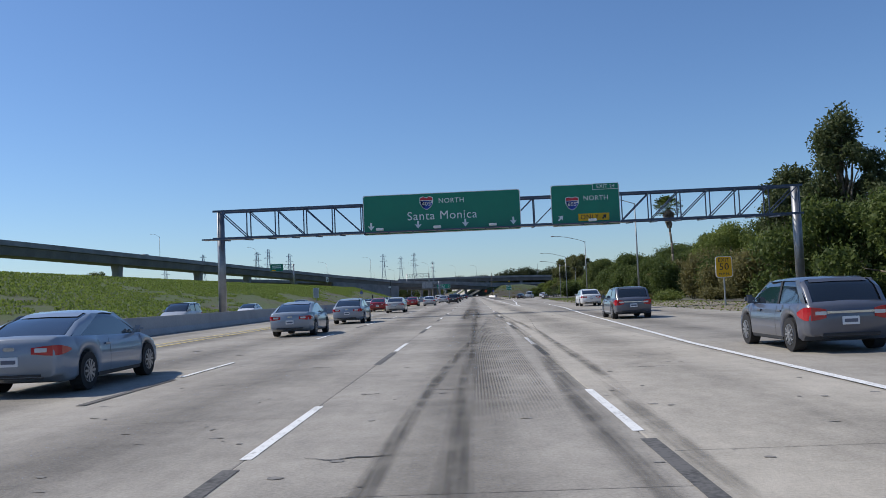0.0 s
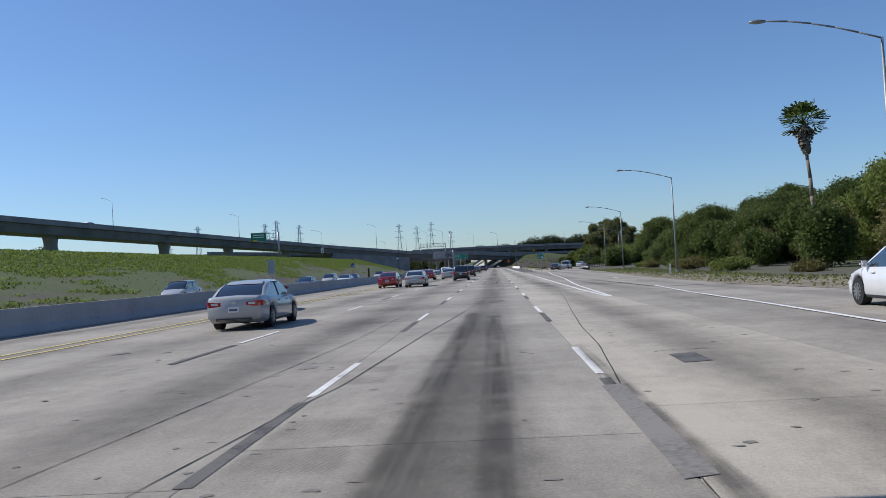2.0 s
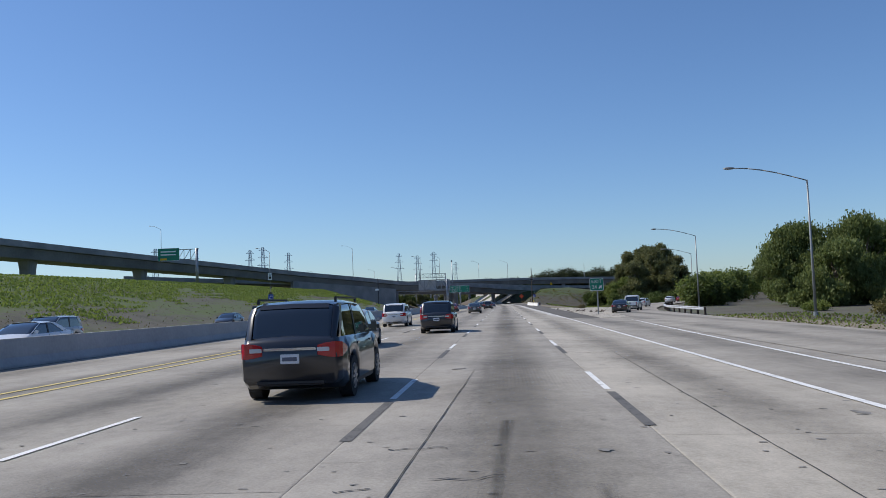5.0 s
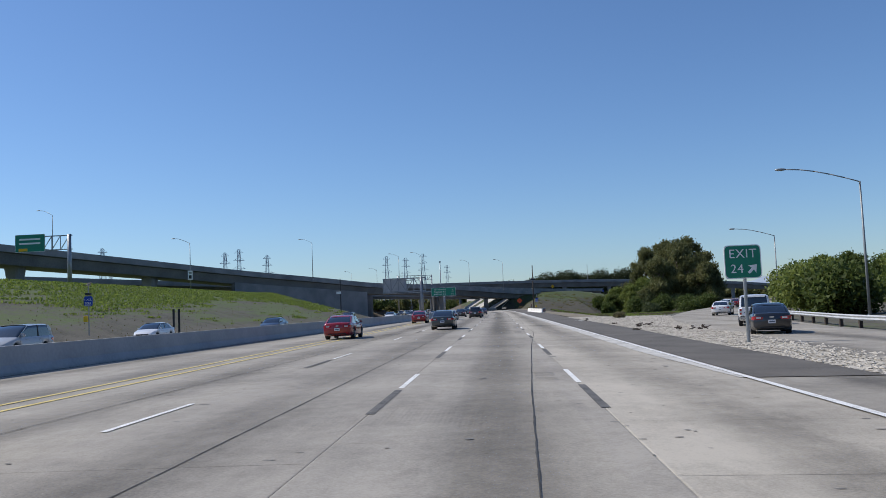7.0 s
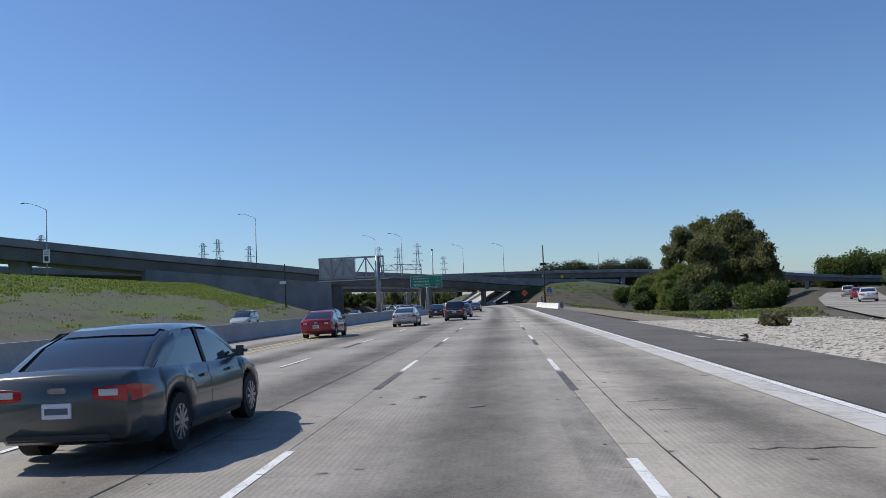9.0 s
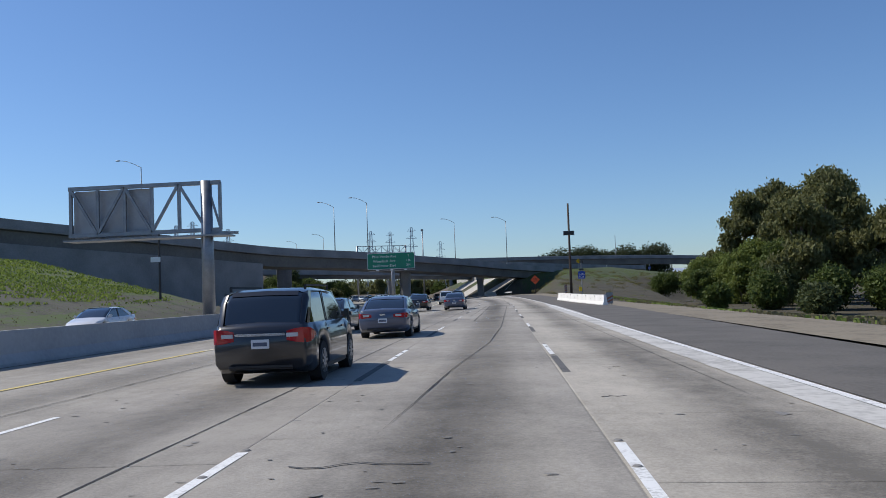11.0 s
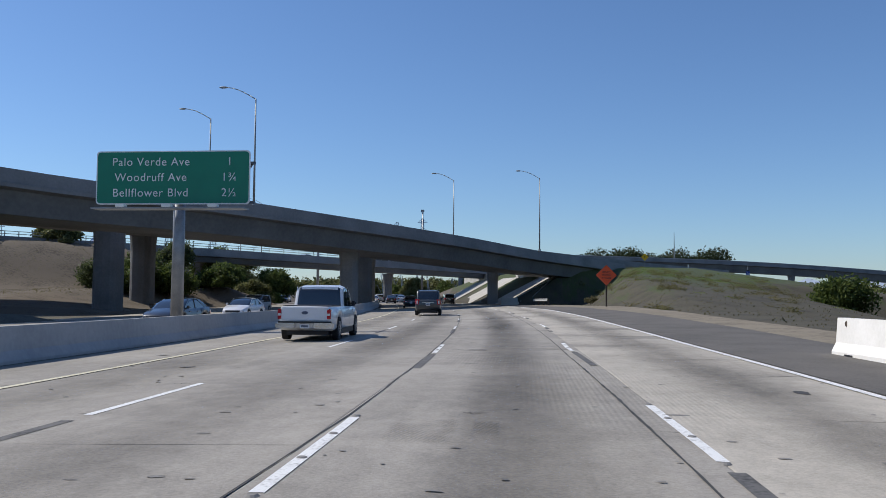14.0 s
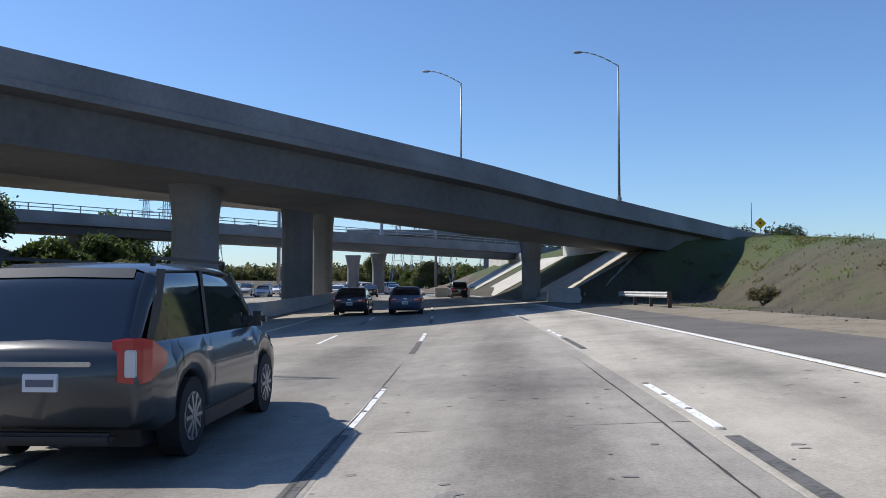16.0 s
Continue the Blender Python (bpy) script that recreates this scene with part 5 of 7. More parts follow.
        if kind == "pickup":
            box(bm, (s * half(0.0) * 0.97 - 0.085, yb - 0.026, 0.87), (s * half(0.0) * 0.97 + 0.02, yb - 0.015, 0.95), 0.004)
        elif lamp_style == 1:
            box(bm, (s * (hw * 0.81) - 0.055, yb - 0.026, lz - 0.09), (s * (hw * 0.81) + 0.055, yb - 0.005, lz + 0.15), 0.01)
        else:
            box(bm, (s * (hw * 0.62) - 0.11, yb - 0.022, lz - 0.025), (s * (hw * 0.62) + 0.10, yb - 0.005, lz + 0.045), 0.006)
        part("reverse_lamp", bm, M_clear, lamp, "clear lamp lens")
        bm = bmesh.new()
        box(bm, (s * hw * 0.68 - 0.15, L / 2 - 0.32, belt - 0.50), (s * hw * 0.68 + 0.13, L / 2 - 0.03, belt - 0.37), 0.04)
        part("headlamp", bm, M_clear, root, "clear headlamp")
        bm = bmesh.new()
        mx, my = s * (hw * 0.96 + 0.05), (c3 - 0.085) * L - L / 2
        tall = 0.15 if not boxy else 0.19
        box(bm, (mx - 0.11, my - 0.05, belt - 0.01), (mx + 0.11, my + 0.10, belt - 0.01 + tall), 0.055)
        bar(bm, (s * hw * 0.78, my + 0.03, belt - 0.03), (mx, my + 0.03, belt + 0.03), 0.09, 0.05)
        part("mirror", bm, colour if kind != "pickup" else M_trim, root)
        for dy in ((mid, c2 + 0.11) if kind != "coupe" else (mid - 0.04,)):
            bm = bmesh.new()
            box(bm, (s * (hw * 0.985) - 0.02, dy * L - L / 2 - 0.32, belt - 0.17), (s * (hw * 0.985) + 0.025, dy * L - L / 2 - 0.12, belt - 0.13), 0.01)
            part("door_handle", bm, M_chrome if kind in ("big_suv",) else colour, root)
        for u in ((mid, c3 - 0.03, mid - 0.19) if kind != "coupe" else (c3 - 0.03, mid - 0.06)):
            bm = bmesh.new()
            y = u * L - L / 2
            zs, zb, w = sill(y), belt_z(u), half(u)
            rows = [[bm.verts.new((s * (w * fx + 0.003), y + o, zs + (zb - zs) * fz)) for o in (-0.006, 0.006)] for fx, fz in ((0.985, 0.10), (1.0, 0.45), (0.985, 0.72), (0.955, 0.80), (0.932, 0.95))]
            for ra, rb in zip(rows, rows[1:]):
                bm.faces.new((ra[0], ra[1], rb[1], rb[0]) if s > 0 else (ra[1], ra[0], rb[0], rb[1]))
            part("door_gap", bm, M_trim, root)
        bm = bmesh.new()
        box(bm, (s * hw * 0.93 - 0.03, wy[0] + arch, 0.2), (s * hw * 0.93 + 0.03, wy[1] - arch, 0.31 if kind not in ("pickup", "big_suv") else 0.4), 0.02)
        part("side_skirt", bm, M_trim, root)
        if roof_rails:
            bm = bmesh.new()
            bar(bm, (s * hw * taper * 0.92, (c1 + 0.03) * L - L / 2, H + 0.05), (s * hw * taper * 0.92, c2 * L - L / 2, H + 0.05), 0.035)
            for u in (c1 + 0.03, c2):
                bar(bm, (s * hw * taper * 0.92, u * L - L / 2, H - 0.03), (s * hw * taper * 0.92, u * L - L / 2, H + 0.05), 0.04)
            part("roof_rail", bm, M_trim, root)
    if plate:
        bm = bmesh.new()
        pz = belt - 0.34 if kind != "pickup" else 0.52
        box(bm, (-0.16, yb - 0.022, pz - 0.08), (0.16, yb + 0.01, pz + 0.08), 0.006)
        pl = part("plate", bm, M_plate, root, "white licence plate")
        bm = bmesh.new()
        box(bm, (-0.125, yb - 0.026, pz - 0.035), (0.125, yb - 0.021, pz + 0.03))
        part("plate_bar", bm, P_blue, pl)
    bm = bmesh.new()
    if kind == "pickup":
        box(bm, (-hw * 0.98, yb - 0.14, 0.44), (-hw * 0.32, yb + 0.06, 0.63), 0.03)
        part("rear_bumper", bm, M_chrome, root, "chrome rear bumper")
        bm = bmesh.new()
        box(bm, (hw * 0.32, yb - 0.14, 0.44), (hw * 0.98, yb + 0.06, 0.63), 0.03)
        part("rear_bumper", bm, M_chrome, root, "chrome rear bumper")
        bm = bmesh.new()
        box(bm, (-hw * 0.9, yb - 0.08, 0.62), (hw * 0.9, yb + 0.05, 0.68))
        part("bumper_step", bm, M_trim, root)
        bm = bmesh.new()
        box(bm, (-hw * 0.80, yb - 0.016, 0.72), (hw * 0.80, yb + 0.02, belt - 0.03), 0.015)
        part("tailgate", bm, colour, root)
        bm = bmesh.new()
        bmesh.ops.create_cone(bm, cap_ends=True, segments=20, radius1=0.11, radius2=0.11, depth=0.02, matrix=pose(0, yb - 0.02, 0.97, 90, 0, 0) @ Matrix.Diagonal((1, 0.5, 1, 1)))
        part("badge", bm, P_blue, root)
        bm = bmesh.new()
        box(bm, (-hw * 0.78, yb + 0.1, belt - 0.02), (hw * 0.78, c0 * L - L / 2 - 0.05, belt + 0.035), 0.01)
        part("bed_cover", bm, M_trim, root, "black bed cover")
    else:
        box(bm, (-rear_w * 0.72, yb - 0.012, 0.30), (rear_w * 0.72, yb + 0.12, 0.40), 0.03)
        part("rear_valance", bm, M_trim, root)
        bm = bmesh.new()
        if boxy:
            box(bm, (-0.45, yb - 0.018, belt - 0.20), (0.45, yb + 0.02, belt - 0.155), 0.01)
        else:
            box(bm, (-0.10, yb - 0.016, belt - 0.16), (0.10, yb + 0.02, belt - 0.10), 0.015)
        part("chrome_strip", bm, M_chrome, root, "chrome trim strip")
    bm = bmesh.new()
    box(bm, (-hw * 0.6, L / 2 - 0.12, 0.42), (hw * 0.6, L / 2 + 0.005, 0.62), 0.03)
    part("grille", bm, M_trim, root)
    return root


car("coupe", "silver-blue two-door coupe with tinted glass", (-7.5, 15.3, 0), P_silver)
car("hatch", "slate-grey five-door hatchback with alloy wheels", (7.45, 17.7, 0), P_grey)
car("sedan", "white four-door sedan with red tail lamps", (10.4, 75.0, 0), P_white)
car("suv", "black sport utility car with roof rails", (-3.5, 186, 0), P_black, roof_rails=True)
car("sedan", "dark blue-black sedan in the exit lane", (13.4, 236.5, crossfall(13, 236)), P_black, -13)
car("pickup", "white pickup truck on the exit ramp", (16.6, 249.5, crossfall(14, 249)), P_white, -15)
car("sedan", "dark green sedan with chrome badge and clear reverse lamps", (-4.05, 260.55, 0.02), P_green)
red_car = car("sedan", "dark red sedan in the fast lane", (-9.3, 297.0, 0), P_red)
car("coupe", "light silver sedan further ahead in the middle lane", (-6.4, 313, 0), P_bright)
car("coupe", "silver-grey coupe in the second lane before the gantry", (-7.2, 35.5, 0), P_silver)
car("sedan", "silver-grey sedan in the second lane under the gantry", (-7.2, 51.0, 0), P_silver)
car("hatch", "slate-grey five-door hatchback in the exit lane before the gantry", (7.6, 40.5, 0), P_grey)
car("sedan", "white four-door sedan in the exit lane before the gantry", (9.7, 52.5, 0), P_white)
car("sedan", "silver sedan in the second lane beside a red one", (-6.6, 131.0, 0), P_bright)
car("sedan", "dark red sedan beside the yellow line and a silver one", (-9.4, 134.0, 0), P_red)
car("sedan", "grey sedan in the second lane after the gantry", (-7.3, 82.0, 0), P_bright)
car("sedan", "dark red sedan beside the yellow line after the gantry", (-10.2, 93.0, 0), P_red)
car("suv", "black sport utility car with roof rails in the next lane", (-3.5, 155.0, 0), P_black, roof_rails=True)
car("suv", "white sport utility car in the fast lane", (-8.0, 203.0, 0), P_white)
car("sedan", "dark red sedan close to the median barrier", (-9.6, 247.5, 0), P_red)
car("suv", "black sport utility car before the sign for oncoming traffic", (-3.4, 326, 0), P_black, roof_rails=True)
car("sedan", "red sedan beside the yellow line", (-8.9, 174.5, 0), P_red)
car("sedan", "silver sedan in the middle lane beside a red one", (-6.0, 172.5, 0), P_bright)
car("sedan", "dark blue sedan beside the cantilever sign", (-3.35, 340.9, 0), P_blue)
car("sedan", "black sedan with clear plate beside the cantilever sign", (-6.5, 345.6, 0), P_black)
car("sedan", "dark navy sedan with bright tail lamps in the next lane", (-3.25, 383.4, 0), P_blue)
car("sedan", "black sedan in the lane beside the barrier", (-6.6, 385.5, 0), P_black, 1)
truck = car("pickup", "white crew-cab pickup truck with chrome bumper", on_road(-6.25, 423.9), P_white, 2.5)
truck.scale = (0.92, 0.92, 0.92)
car("big_suv", "black full-size sport utility car with chrome handles", on_road(-4.30, 461.1), P_hazed, 5.0, lamp_style=1, roof_rails=True)
car("sedan", "black sedan ahead beside the median", on_road(-6.3, 497), P_black, 8)
car("sedan", "blue-grey sedan under the edge of the viaduct", on_road(-3.4, 498), P_blue, 8)
car("suv", "black compact sport utility car under the viaduct", on_road(2.2, 543), P_black, 12, roof_rails=True)
# oncoming traffic beyond the barrier
rng = random.Random(4)
templates = [car("suv", "light silver sport utility car in oncoming traffic", (-21, 60, 0), P_bright, 180, "oncoming cars"),
             car("sedan", "white sedan in oncoming traffic", (-24.5, 92, 0), P_white, 180, "oncoming cars"),
             car("sedan", "black sedan in oncoming traffic", (-21, 150, 0), P_black, 180, "oncoming cars")]
for x, y, k in ((-25, 122, 0), (-28, 131, 1), (-21, 175, 1), (-25, 184, 0), (-28, 224, 2), (-24.5, 236, 0), (-28, 262, 1), (-21.5, 275, 2), (-24, 330, 0), (-20, 352, 1), (-24, 392, 1), (-20.5, 398, 0), (-17, 436, 2), (-20, 455, 1), (-24, 470, 0)):
    copy_thing(templates[k], pose(x, y, crossfall(x - bend(y), y), 0, 0, 180))
for k in range(46):
    y = 540 + rng.random() * 150
    lane = rng.choice((-9.5, -6, -2.5, -16, -19.5, -23, -26.5))
    away = lane > -12
    copy_thing(templates[rng.randrange(3)], pose(lane + bend(y) - 1.5, y, crossfall(lane - 1.5, y), 0, 0, math.degrees(math.atan((y - 397) / 700)) + (0 if away else 180)))
copy_thing(red_car, pose(45, 358, -0.24, 0, 0, -20))
for x, y, k in ((39.0, 341, 1), (23.5, 284, 1), (64, 408, 2), (54.5, 385, 0)):
    copy_thing(templates[k], pose(x, y, -0.25, 0, 0, -21))

# cars on the deck of the long viaduct
for i, k in ((9, 2), (17, 0), (25, 2), (31, 1)):
    p, q = via[i], via[i + 1]
    d = Vector((q[0] - p[0], q[1] - p[1])).normalized()
    copy_thing(templates[k], pose(p[0] - d.y * 3.0, p[1] + d.x * 3.0, p[2] - 1.08, 0, 0, math.degrees(math.atan2(-d.x, d.y))))
# cars on the lower bridge
for x, y, z, k in ((-83.1, 512.5, 9.38, 2), (-69.0, 529.5, 8.9, 0), (-43.0, 561.0, 8.0, 1)):
    copy_thing(templates[k], pose(x, y, z, 0, 0, -39.6))


# ---- roadside signs, poles and rails ----
def post_sign(name, label, at, sheets, posts, category="road sign", turn=0.0):
    """Sheets: (x0, x1, z0, z1, material); posts: (x, top, radius)."""
    root = thing(name, at, label, category, turn=turn)
    for x, top, r in posts:
        bm = bmesh.new()
        tube(bm, (x, 0.05, -0.2), (x, 0.05, top), r, r, 8)
        part("post", bm, M_pole, root)
    made = [sign_sheet("sign_panel", x0, x1, z0, z1, -0.06, root, m, 0.035) for x0, x1, z0, z1, m in sheets]
    return root, made


cf = crossfall(9.6, 226.3)
root, pn = post_sign("exit_sign", "green exit sign with arrow on a post in the gore", (9.75, 227.3, cf), [(-0.7, 0.7, 2.45, 3.75, M_green)], [(0.06, 3.2, 0.07)])
text("lettering", "EXIT", 0.48, (0, -0.085, 3.4), M_sheet, pn[0])
text("lettering", "24", 0.48, (-0.24, -0.085, 2.82), M_sheet, pn[0])
bm = bmesh.new(); arrow(bm, 0.36, 2.82, 0.46, -0.075, -45); part("arrow", bm, M_sheet, pn[0])

r2 = thing("marker_post", (17.6, 139, ground_height(17.6, 139)), "short white marker post on the verge", "marker post")
bm = bmesh.new(); box(bm, (-0.09, -0.03, -0.2), (0.09, 0.03, 1.1), 0.02); part("board", bm, M_sheet, r2)
root, pn = post_sign("advisory_sign", "orange-yellow exit speed sign among bushes", (16.95, 56, 0), [(-0.55, 0.55, 1.85, 3.25, M_syellow)], [(0, 2.6, 0.06)])
text("lettering", "EXIT", 0.34, (0, -0.085, 3.0), M_dark, pn[0])
text("lettering", "50", 0.62, (0, -0.085, 2.55), M_dark, pn[0])
text("lettering", "M.P.H.", 0.24, (0, -0.085, 2.08), M_dark, pn[0])

# green distance sign on a single post in the median
root = thing("distance_sign", (-14.75, 430.2, 0), "green distance sign on a steel post in the median", "road sign")
bm = bmesh.new(); tube(bm, (0, 0.4, -0.2), (0, 0.4, 6.8), 0.28, 0.24, 14); part("post", bm, M_steel, root, smooth=True)
def truss(bars, mat, parent):
    for nm, a, b, w in bars:
        bm = bmesh.new(); bar(bm, a, b, w); part(nm, bm, mat, parent)


truss([("chord", (-3.3, 0.25, z), (3.4, 0.25, z), 0.12) for z in (5.3, 7.0)]
      + [("brace", (1.1 * k - 3.3, 0.25, 5.3 if k % 2 else 7.0), (1.1 * k - 2.2, 0.25, 7.0 if k % 2 else 5.3), 0.06) for k in range(6)], M_truss, root)
bm = bmesh.new(); box(bm, (-3.3, -1.0, 4.92), (3.3, -0.2, 4.98)); part("walkway", bm, M_steel, root)
sg = sign_sheet("sign", -3.6, 3.25, 5.2, 7.52, 0.0, root)
for z, a, b in ((7.03, "Palo Verde Ave", "1"), (6.36, "Woodruff Ave", "1\u00be"), (5.69, "Bellflower Blvd", "2\u00bd")):
    text("lettering", a, 0.5, (-1.15, -0.02, z), M_sheet, sg)
    text("lettering", b, 0.5, (2.35, -0.02, z), M_sheet, sg)
for x in (-2, 0, 2):
    bm = bmesh.new(); box(bm, (x - 0.2, -1.05, 4.98), (x + 0.2, -0.75, 5.1), 0.02); part("sign_light", bm, M_sheet, root)

# sign for the other direction, seen from behind
root = thing("cantilever_sign", (-13.9, 351.0, -0.1), "cantilever sign for oncoming traffic seen from behind", "road sign")
bm = bmesh.new(); tube(bm, (0, 0, -0.2), (0, 0, 7.75), 0.33, 0.28, 16); part("post", bm, M_steel, root, smooth=True)
truss([("chord", (-7.2, 0, z), (0.75, 0, z), 0.2) for z in (5.25, 7.65)]
      + [("brace", (1.42 * k - 7.1, -0.05, 5.25 if k % 2 else 7.65), (1.42 * k - 5.68, -0.05, 7.65 if k % 2 else 5.25), 0.13) for k in range(5)]
      + [("upright", (x, 0, 5.25), (x, 0, 7.65), 0.15) for x in (-7.1, -5.68, -4.26, -2.84, -1.42, 0.7)]
      + [("brace", (0.05, 0, 7.6), (0.7, 0, 5.3), 0.1), ("bracket", (0.0, 0, 5.12), (1.7, -0.4, 5.02), 0.14)], M_steel, root)
bm = bmesh.new(); panel(bm, -7.1, -2.9, 5.1, 7.55, 0.3, 0.06); part("sign_back", bm, M_signback, root)
bm = bmesh.new(); box(bm, (-7.3, -0.5, 4.92), (1.2, 0.8, 5.0)); part("walkway", bm, M_steel, root)

# sign gantry by the viaduct
root = thing("cantilever_sign", (-69.9, 329, ground_height(-69.9, 329)), "green cantilever sign on a post beside the viaduct", "road sign")
g0 = ground_height(-69.9, 329)
bm = bmesh.new(); tube(bm, (0, 0, -0.2), (0, 0, 16.5 - g0), 0.35, 0.3, 12); part("post", bm, M_steel, root, smooth=True)
truss([("chord", (-9, 0, z - g0), (0.5, 0, z - g0), 0.16) for z in (14.0, 16.3)]
      + [("brace", (1.5 * k - 9, 0, 14.0 - g0), (1.5 * k - 7.5, 0, 16.3 - g0), 0.1) for k in range(6)]
      + [("upright", (1.5 * k - 9, 0, 14.0 - g0), (1.5 * k - 9, 0, 16.3 - g0), 0.1) for k in range(6)], M_steel, root)
sg = sign_sheet("sign", -9.1, -4.0, 13.8 - g0, 16.7 - g0, -0.3, root)
for x0, z in ((-8.4, 15.9), (-8.4, 15.2)):
    bm = bmesh.new(); box(bm, (x0, -0.325, z - 0.14 - g0), (x0 + 3.6, -0.312, z + 0.14 - g0)); part("lettering_bar", bm, M_sheet, sg)
bm = bmesh.new(); box(bm, (-8.5, -0.325, 13.95 - g0), (-7.0, -0.312, 14.4 - g0)); part("yellow_panel", bm, M_syellow, sg)

# roadworks diamond
root = thing("roadworks_sign", (7.0, 466.9, ground_height(7.0, 466.9)), "orange diamond roadworks sign on a wooden post", "road sign")
gz = ground_height(7.0, 466.9)
bm = bmesh.new(); box(bm, (-0.06, 0.0, -0.3), (0.06, 0.1, 3.1), 0.01); part("post", bm, M_wood, root)
bm = bmesh.new()
c = 3.2 - gz
f = [bm.verts.new((x, -0.05, z)) for x, z in ((0, c - 0.86), (0.86, c), (0, c + 0.86), (-0.86, c))]
b = [bm.verts.new((v.co.x, 0.0, v.co.z)) for v in f]
bm.faces.new(f); bm.faces.new(b[::-1])
for k in range(4):
    bm.faces.new((f[k], b[k], b[(k + 1) % 4], f[(k + 1) % 4]))
pn = part("sign_panel", bm, M_orange, root)
for z, w in ((0.24, "ROAD"), (0.0, "WORK"), (-0.24, "AHEAD")):
    text("lettering", w, 0.22, (0, -0.06, c + z), M_dark, pn)

# timber pole with solar panel and camera
root = thing("utility_pole", (9.3, 414, crossfall(9.3, 414)), "dark timber pole with a solar panel", "utility pole")
bm = bmesh.new(); tube(bm, (0, 0, -0.3), (0.05, 0, 11.9), 0.17, 0.11, 12); part("pole", bm, M_wood, root, smooth=True)
bm = bmesh.new(); box(bm, (-0.68, -0.2, 7.95), (0.68, -0.14, 8.5), 0.01); sp = part("solar_panel", bm, M_signback, root, "dark solar panel in a light frame")
bm = bmesh.new(); box(bm, (-0.6, -0.215, 8.0), (0.6, -0.2, 8.45)); part("cell_sheet", bm, M_dark, sp)
bm = bmesh.new(); box(bm, (-0.3, -0.3, 5.9), (-0.12, 0.05, 6.05), 0.02); bar(bm, (-0.2, 0, 6.0), (0, 0, 5.95), 0.04); part("camera_box", bm, M_sheet, root)
M_brownstripe = plain("faded_orange_stripe", (0.30, 0.10, 0.05), 0.6)


def marker_board(at, w, h, label, turn):
    root = thing("marker_board", (*at, crossfall(*at)), label, "marker board", turn=turn)
    for x in (-w * 0.3, w * 0.3):
        bm = bmesh.new(); box(bm, (x - 0.025, 0.0, -0.05), (x + 0.025, 0.04, h), 0.005); part("leg", bm, M_steel, root)
    bm = bmesh.new(); box(bm, (-w / 2, -0.03, 0.12), (w / 2, -0.002, h), 0.004); bd = part("board", bm, M_pole, root)
    z = 0.12
    while z + w * 0.75 < h:
        bm = bmesh.new()
        q = [bm.verts.new(v) for v in ((-w / 2, -0.036, z), (w / 2, -0.036, z + w * 0.5), (w / 2, -0.036, z + w * 0.5 + 0.15), (-w / 2, -0.036, z + 0.15))]
        bm.faces.new(q)
        r_ = bmesh.ops.extrude_face_region(bm, geom=bm.faces[:])
        bmesh.ops.translate(bm, vec=(0, 0.004, 0), verts=[v for v in r_["geom"] if isinstance(v, bmesh.types.BMVert)])
        part("stripe", bm, M_brownstripe, bd)
        z += 0.30
    return root


marker_board((10.42, 386.3), 0.62, 1.12, "striped brown marker board at the barrier end", 0)
marker_board((8.75, 415.5), 0.34, 1.9, "narrow striped marker board behind the white barrier", 0)

# call boxes
root = thing("call_box", (9.62, 403.2, 0), "yellow roadside call box under a blue sign", "call box")
bm = bmesh.new(); tube(bm, (0, 0, -0.4), (0, 0, 4.3), 0.05, 0.05, 8); part("post", bm, M_pole, root)
bm = bmesh.new(); box(bm, (-0.36, -0.27, 1.05), (-0.02, -0.04, 1.55), 0.03); part("box", bm, plain("call_box_yellow", (0.75, 0.50, 0.02), 0.5), root, "yellow box")
sg = sign_sheet("sign_panel", -0.39, 0.39, 2.41, 3.26, -0.1, root, M_sblue, 0.03, M_sblue)
text("lettering", "CALL", 0.26, (0, -0.125, 2.95), M_sheet, sg)
text("lettering", "BOX", 0.26, (0, -0.125, 2.66), M_sheet, sg)
bm = bmesh.new(); box(bm, (-0.25, -0.125, 2.475), (0.25, -0.112, 2.535)); part("lettering_bar", bm, M_sheet, sg)
bm = bmesh.new(); box(bm, (-0.26, -0.12, 3.34), (0.24, 0.08, 3.55), 0.02); part("battery_case", bm, M_dark, root, "dark battery case")
bm = bmesh.new(); bm.faces.new([bm.verts.new(v) for v in ((-0.18, -0.08, 4.15), (0.2, -0.08, 4.17), (0.22, 0.12, 4.46), (-0.16, 0.12, 4.44))]); bmesh.ops.solidify(bm, geom=bm.faces[:], thickness=0.03); part("solar_panel", bm, M_dark, root, "dark tilted solar panel")
copy_thing(root, pose(47.5, 580.5, ground_height(47.5, 580.5)))
copy_thing(root, pose(-35.0, 265.0, ground_height(-35.0, 265.0) + 0.1))

# curve warning sign and markers on the bank
az = 6.75
root = thing("warning_sign", (24.1, 566.7, az), "yellow curve warning sign on top of the bank", "road sign")
bm = bmesh.new(); tube(bm, (0, 0, -0.2), (0, 0, 2.9), 0.04, 0.04, 8); part("post", bm, M_pole, root)
bm = bmesh.new(); bm.faces.new([bm.verts.new((x, -0.04, z)) for x, z in ((0, 1.9), (0.75, 2.65), (0, 3.4), (-0.75, 2.65))]); r_ = bmesh.ops.extrude_face_region(bm, geom=bm.faces[:]); bmesh.ops.translate(bm, vec=(0, 0.03, 0), verts=[v for v in r_["geom"] if isinstance(v, bmesh.types.BMVert)]); sp = part("sign_panel", bm, M_syellow, root)
bm = bmesh.new(); arrow(bm, -0.03, 2.65, 0.42, -0.05, 30); part("arrow", bm, M_dark, sp)

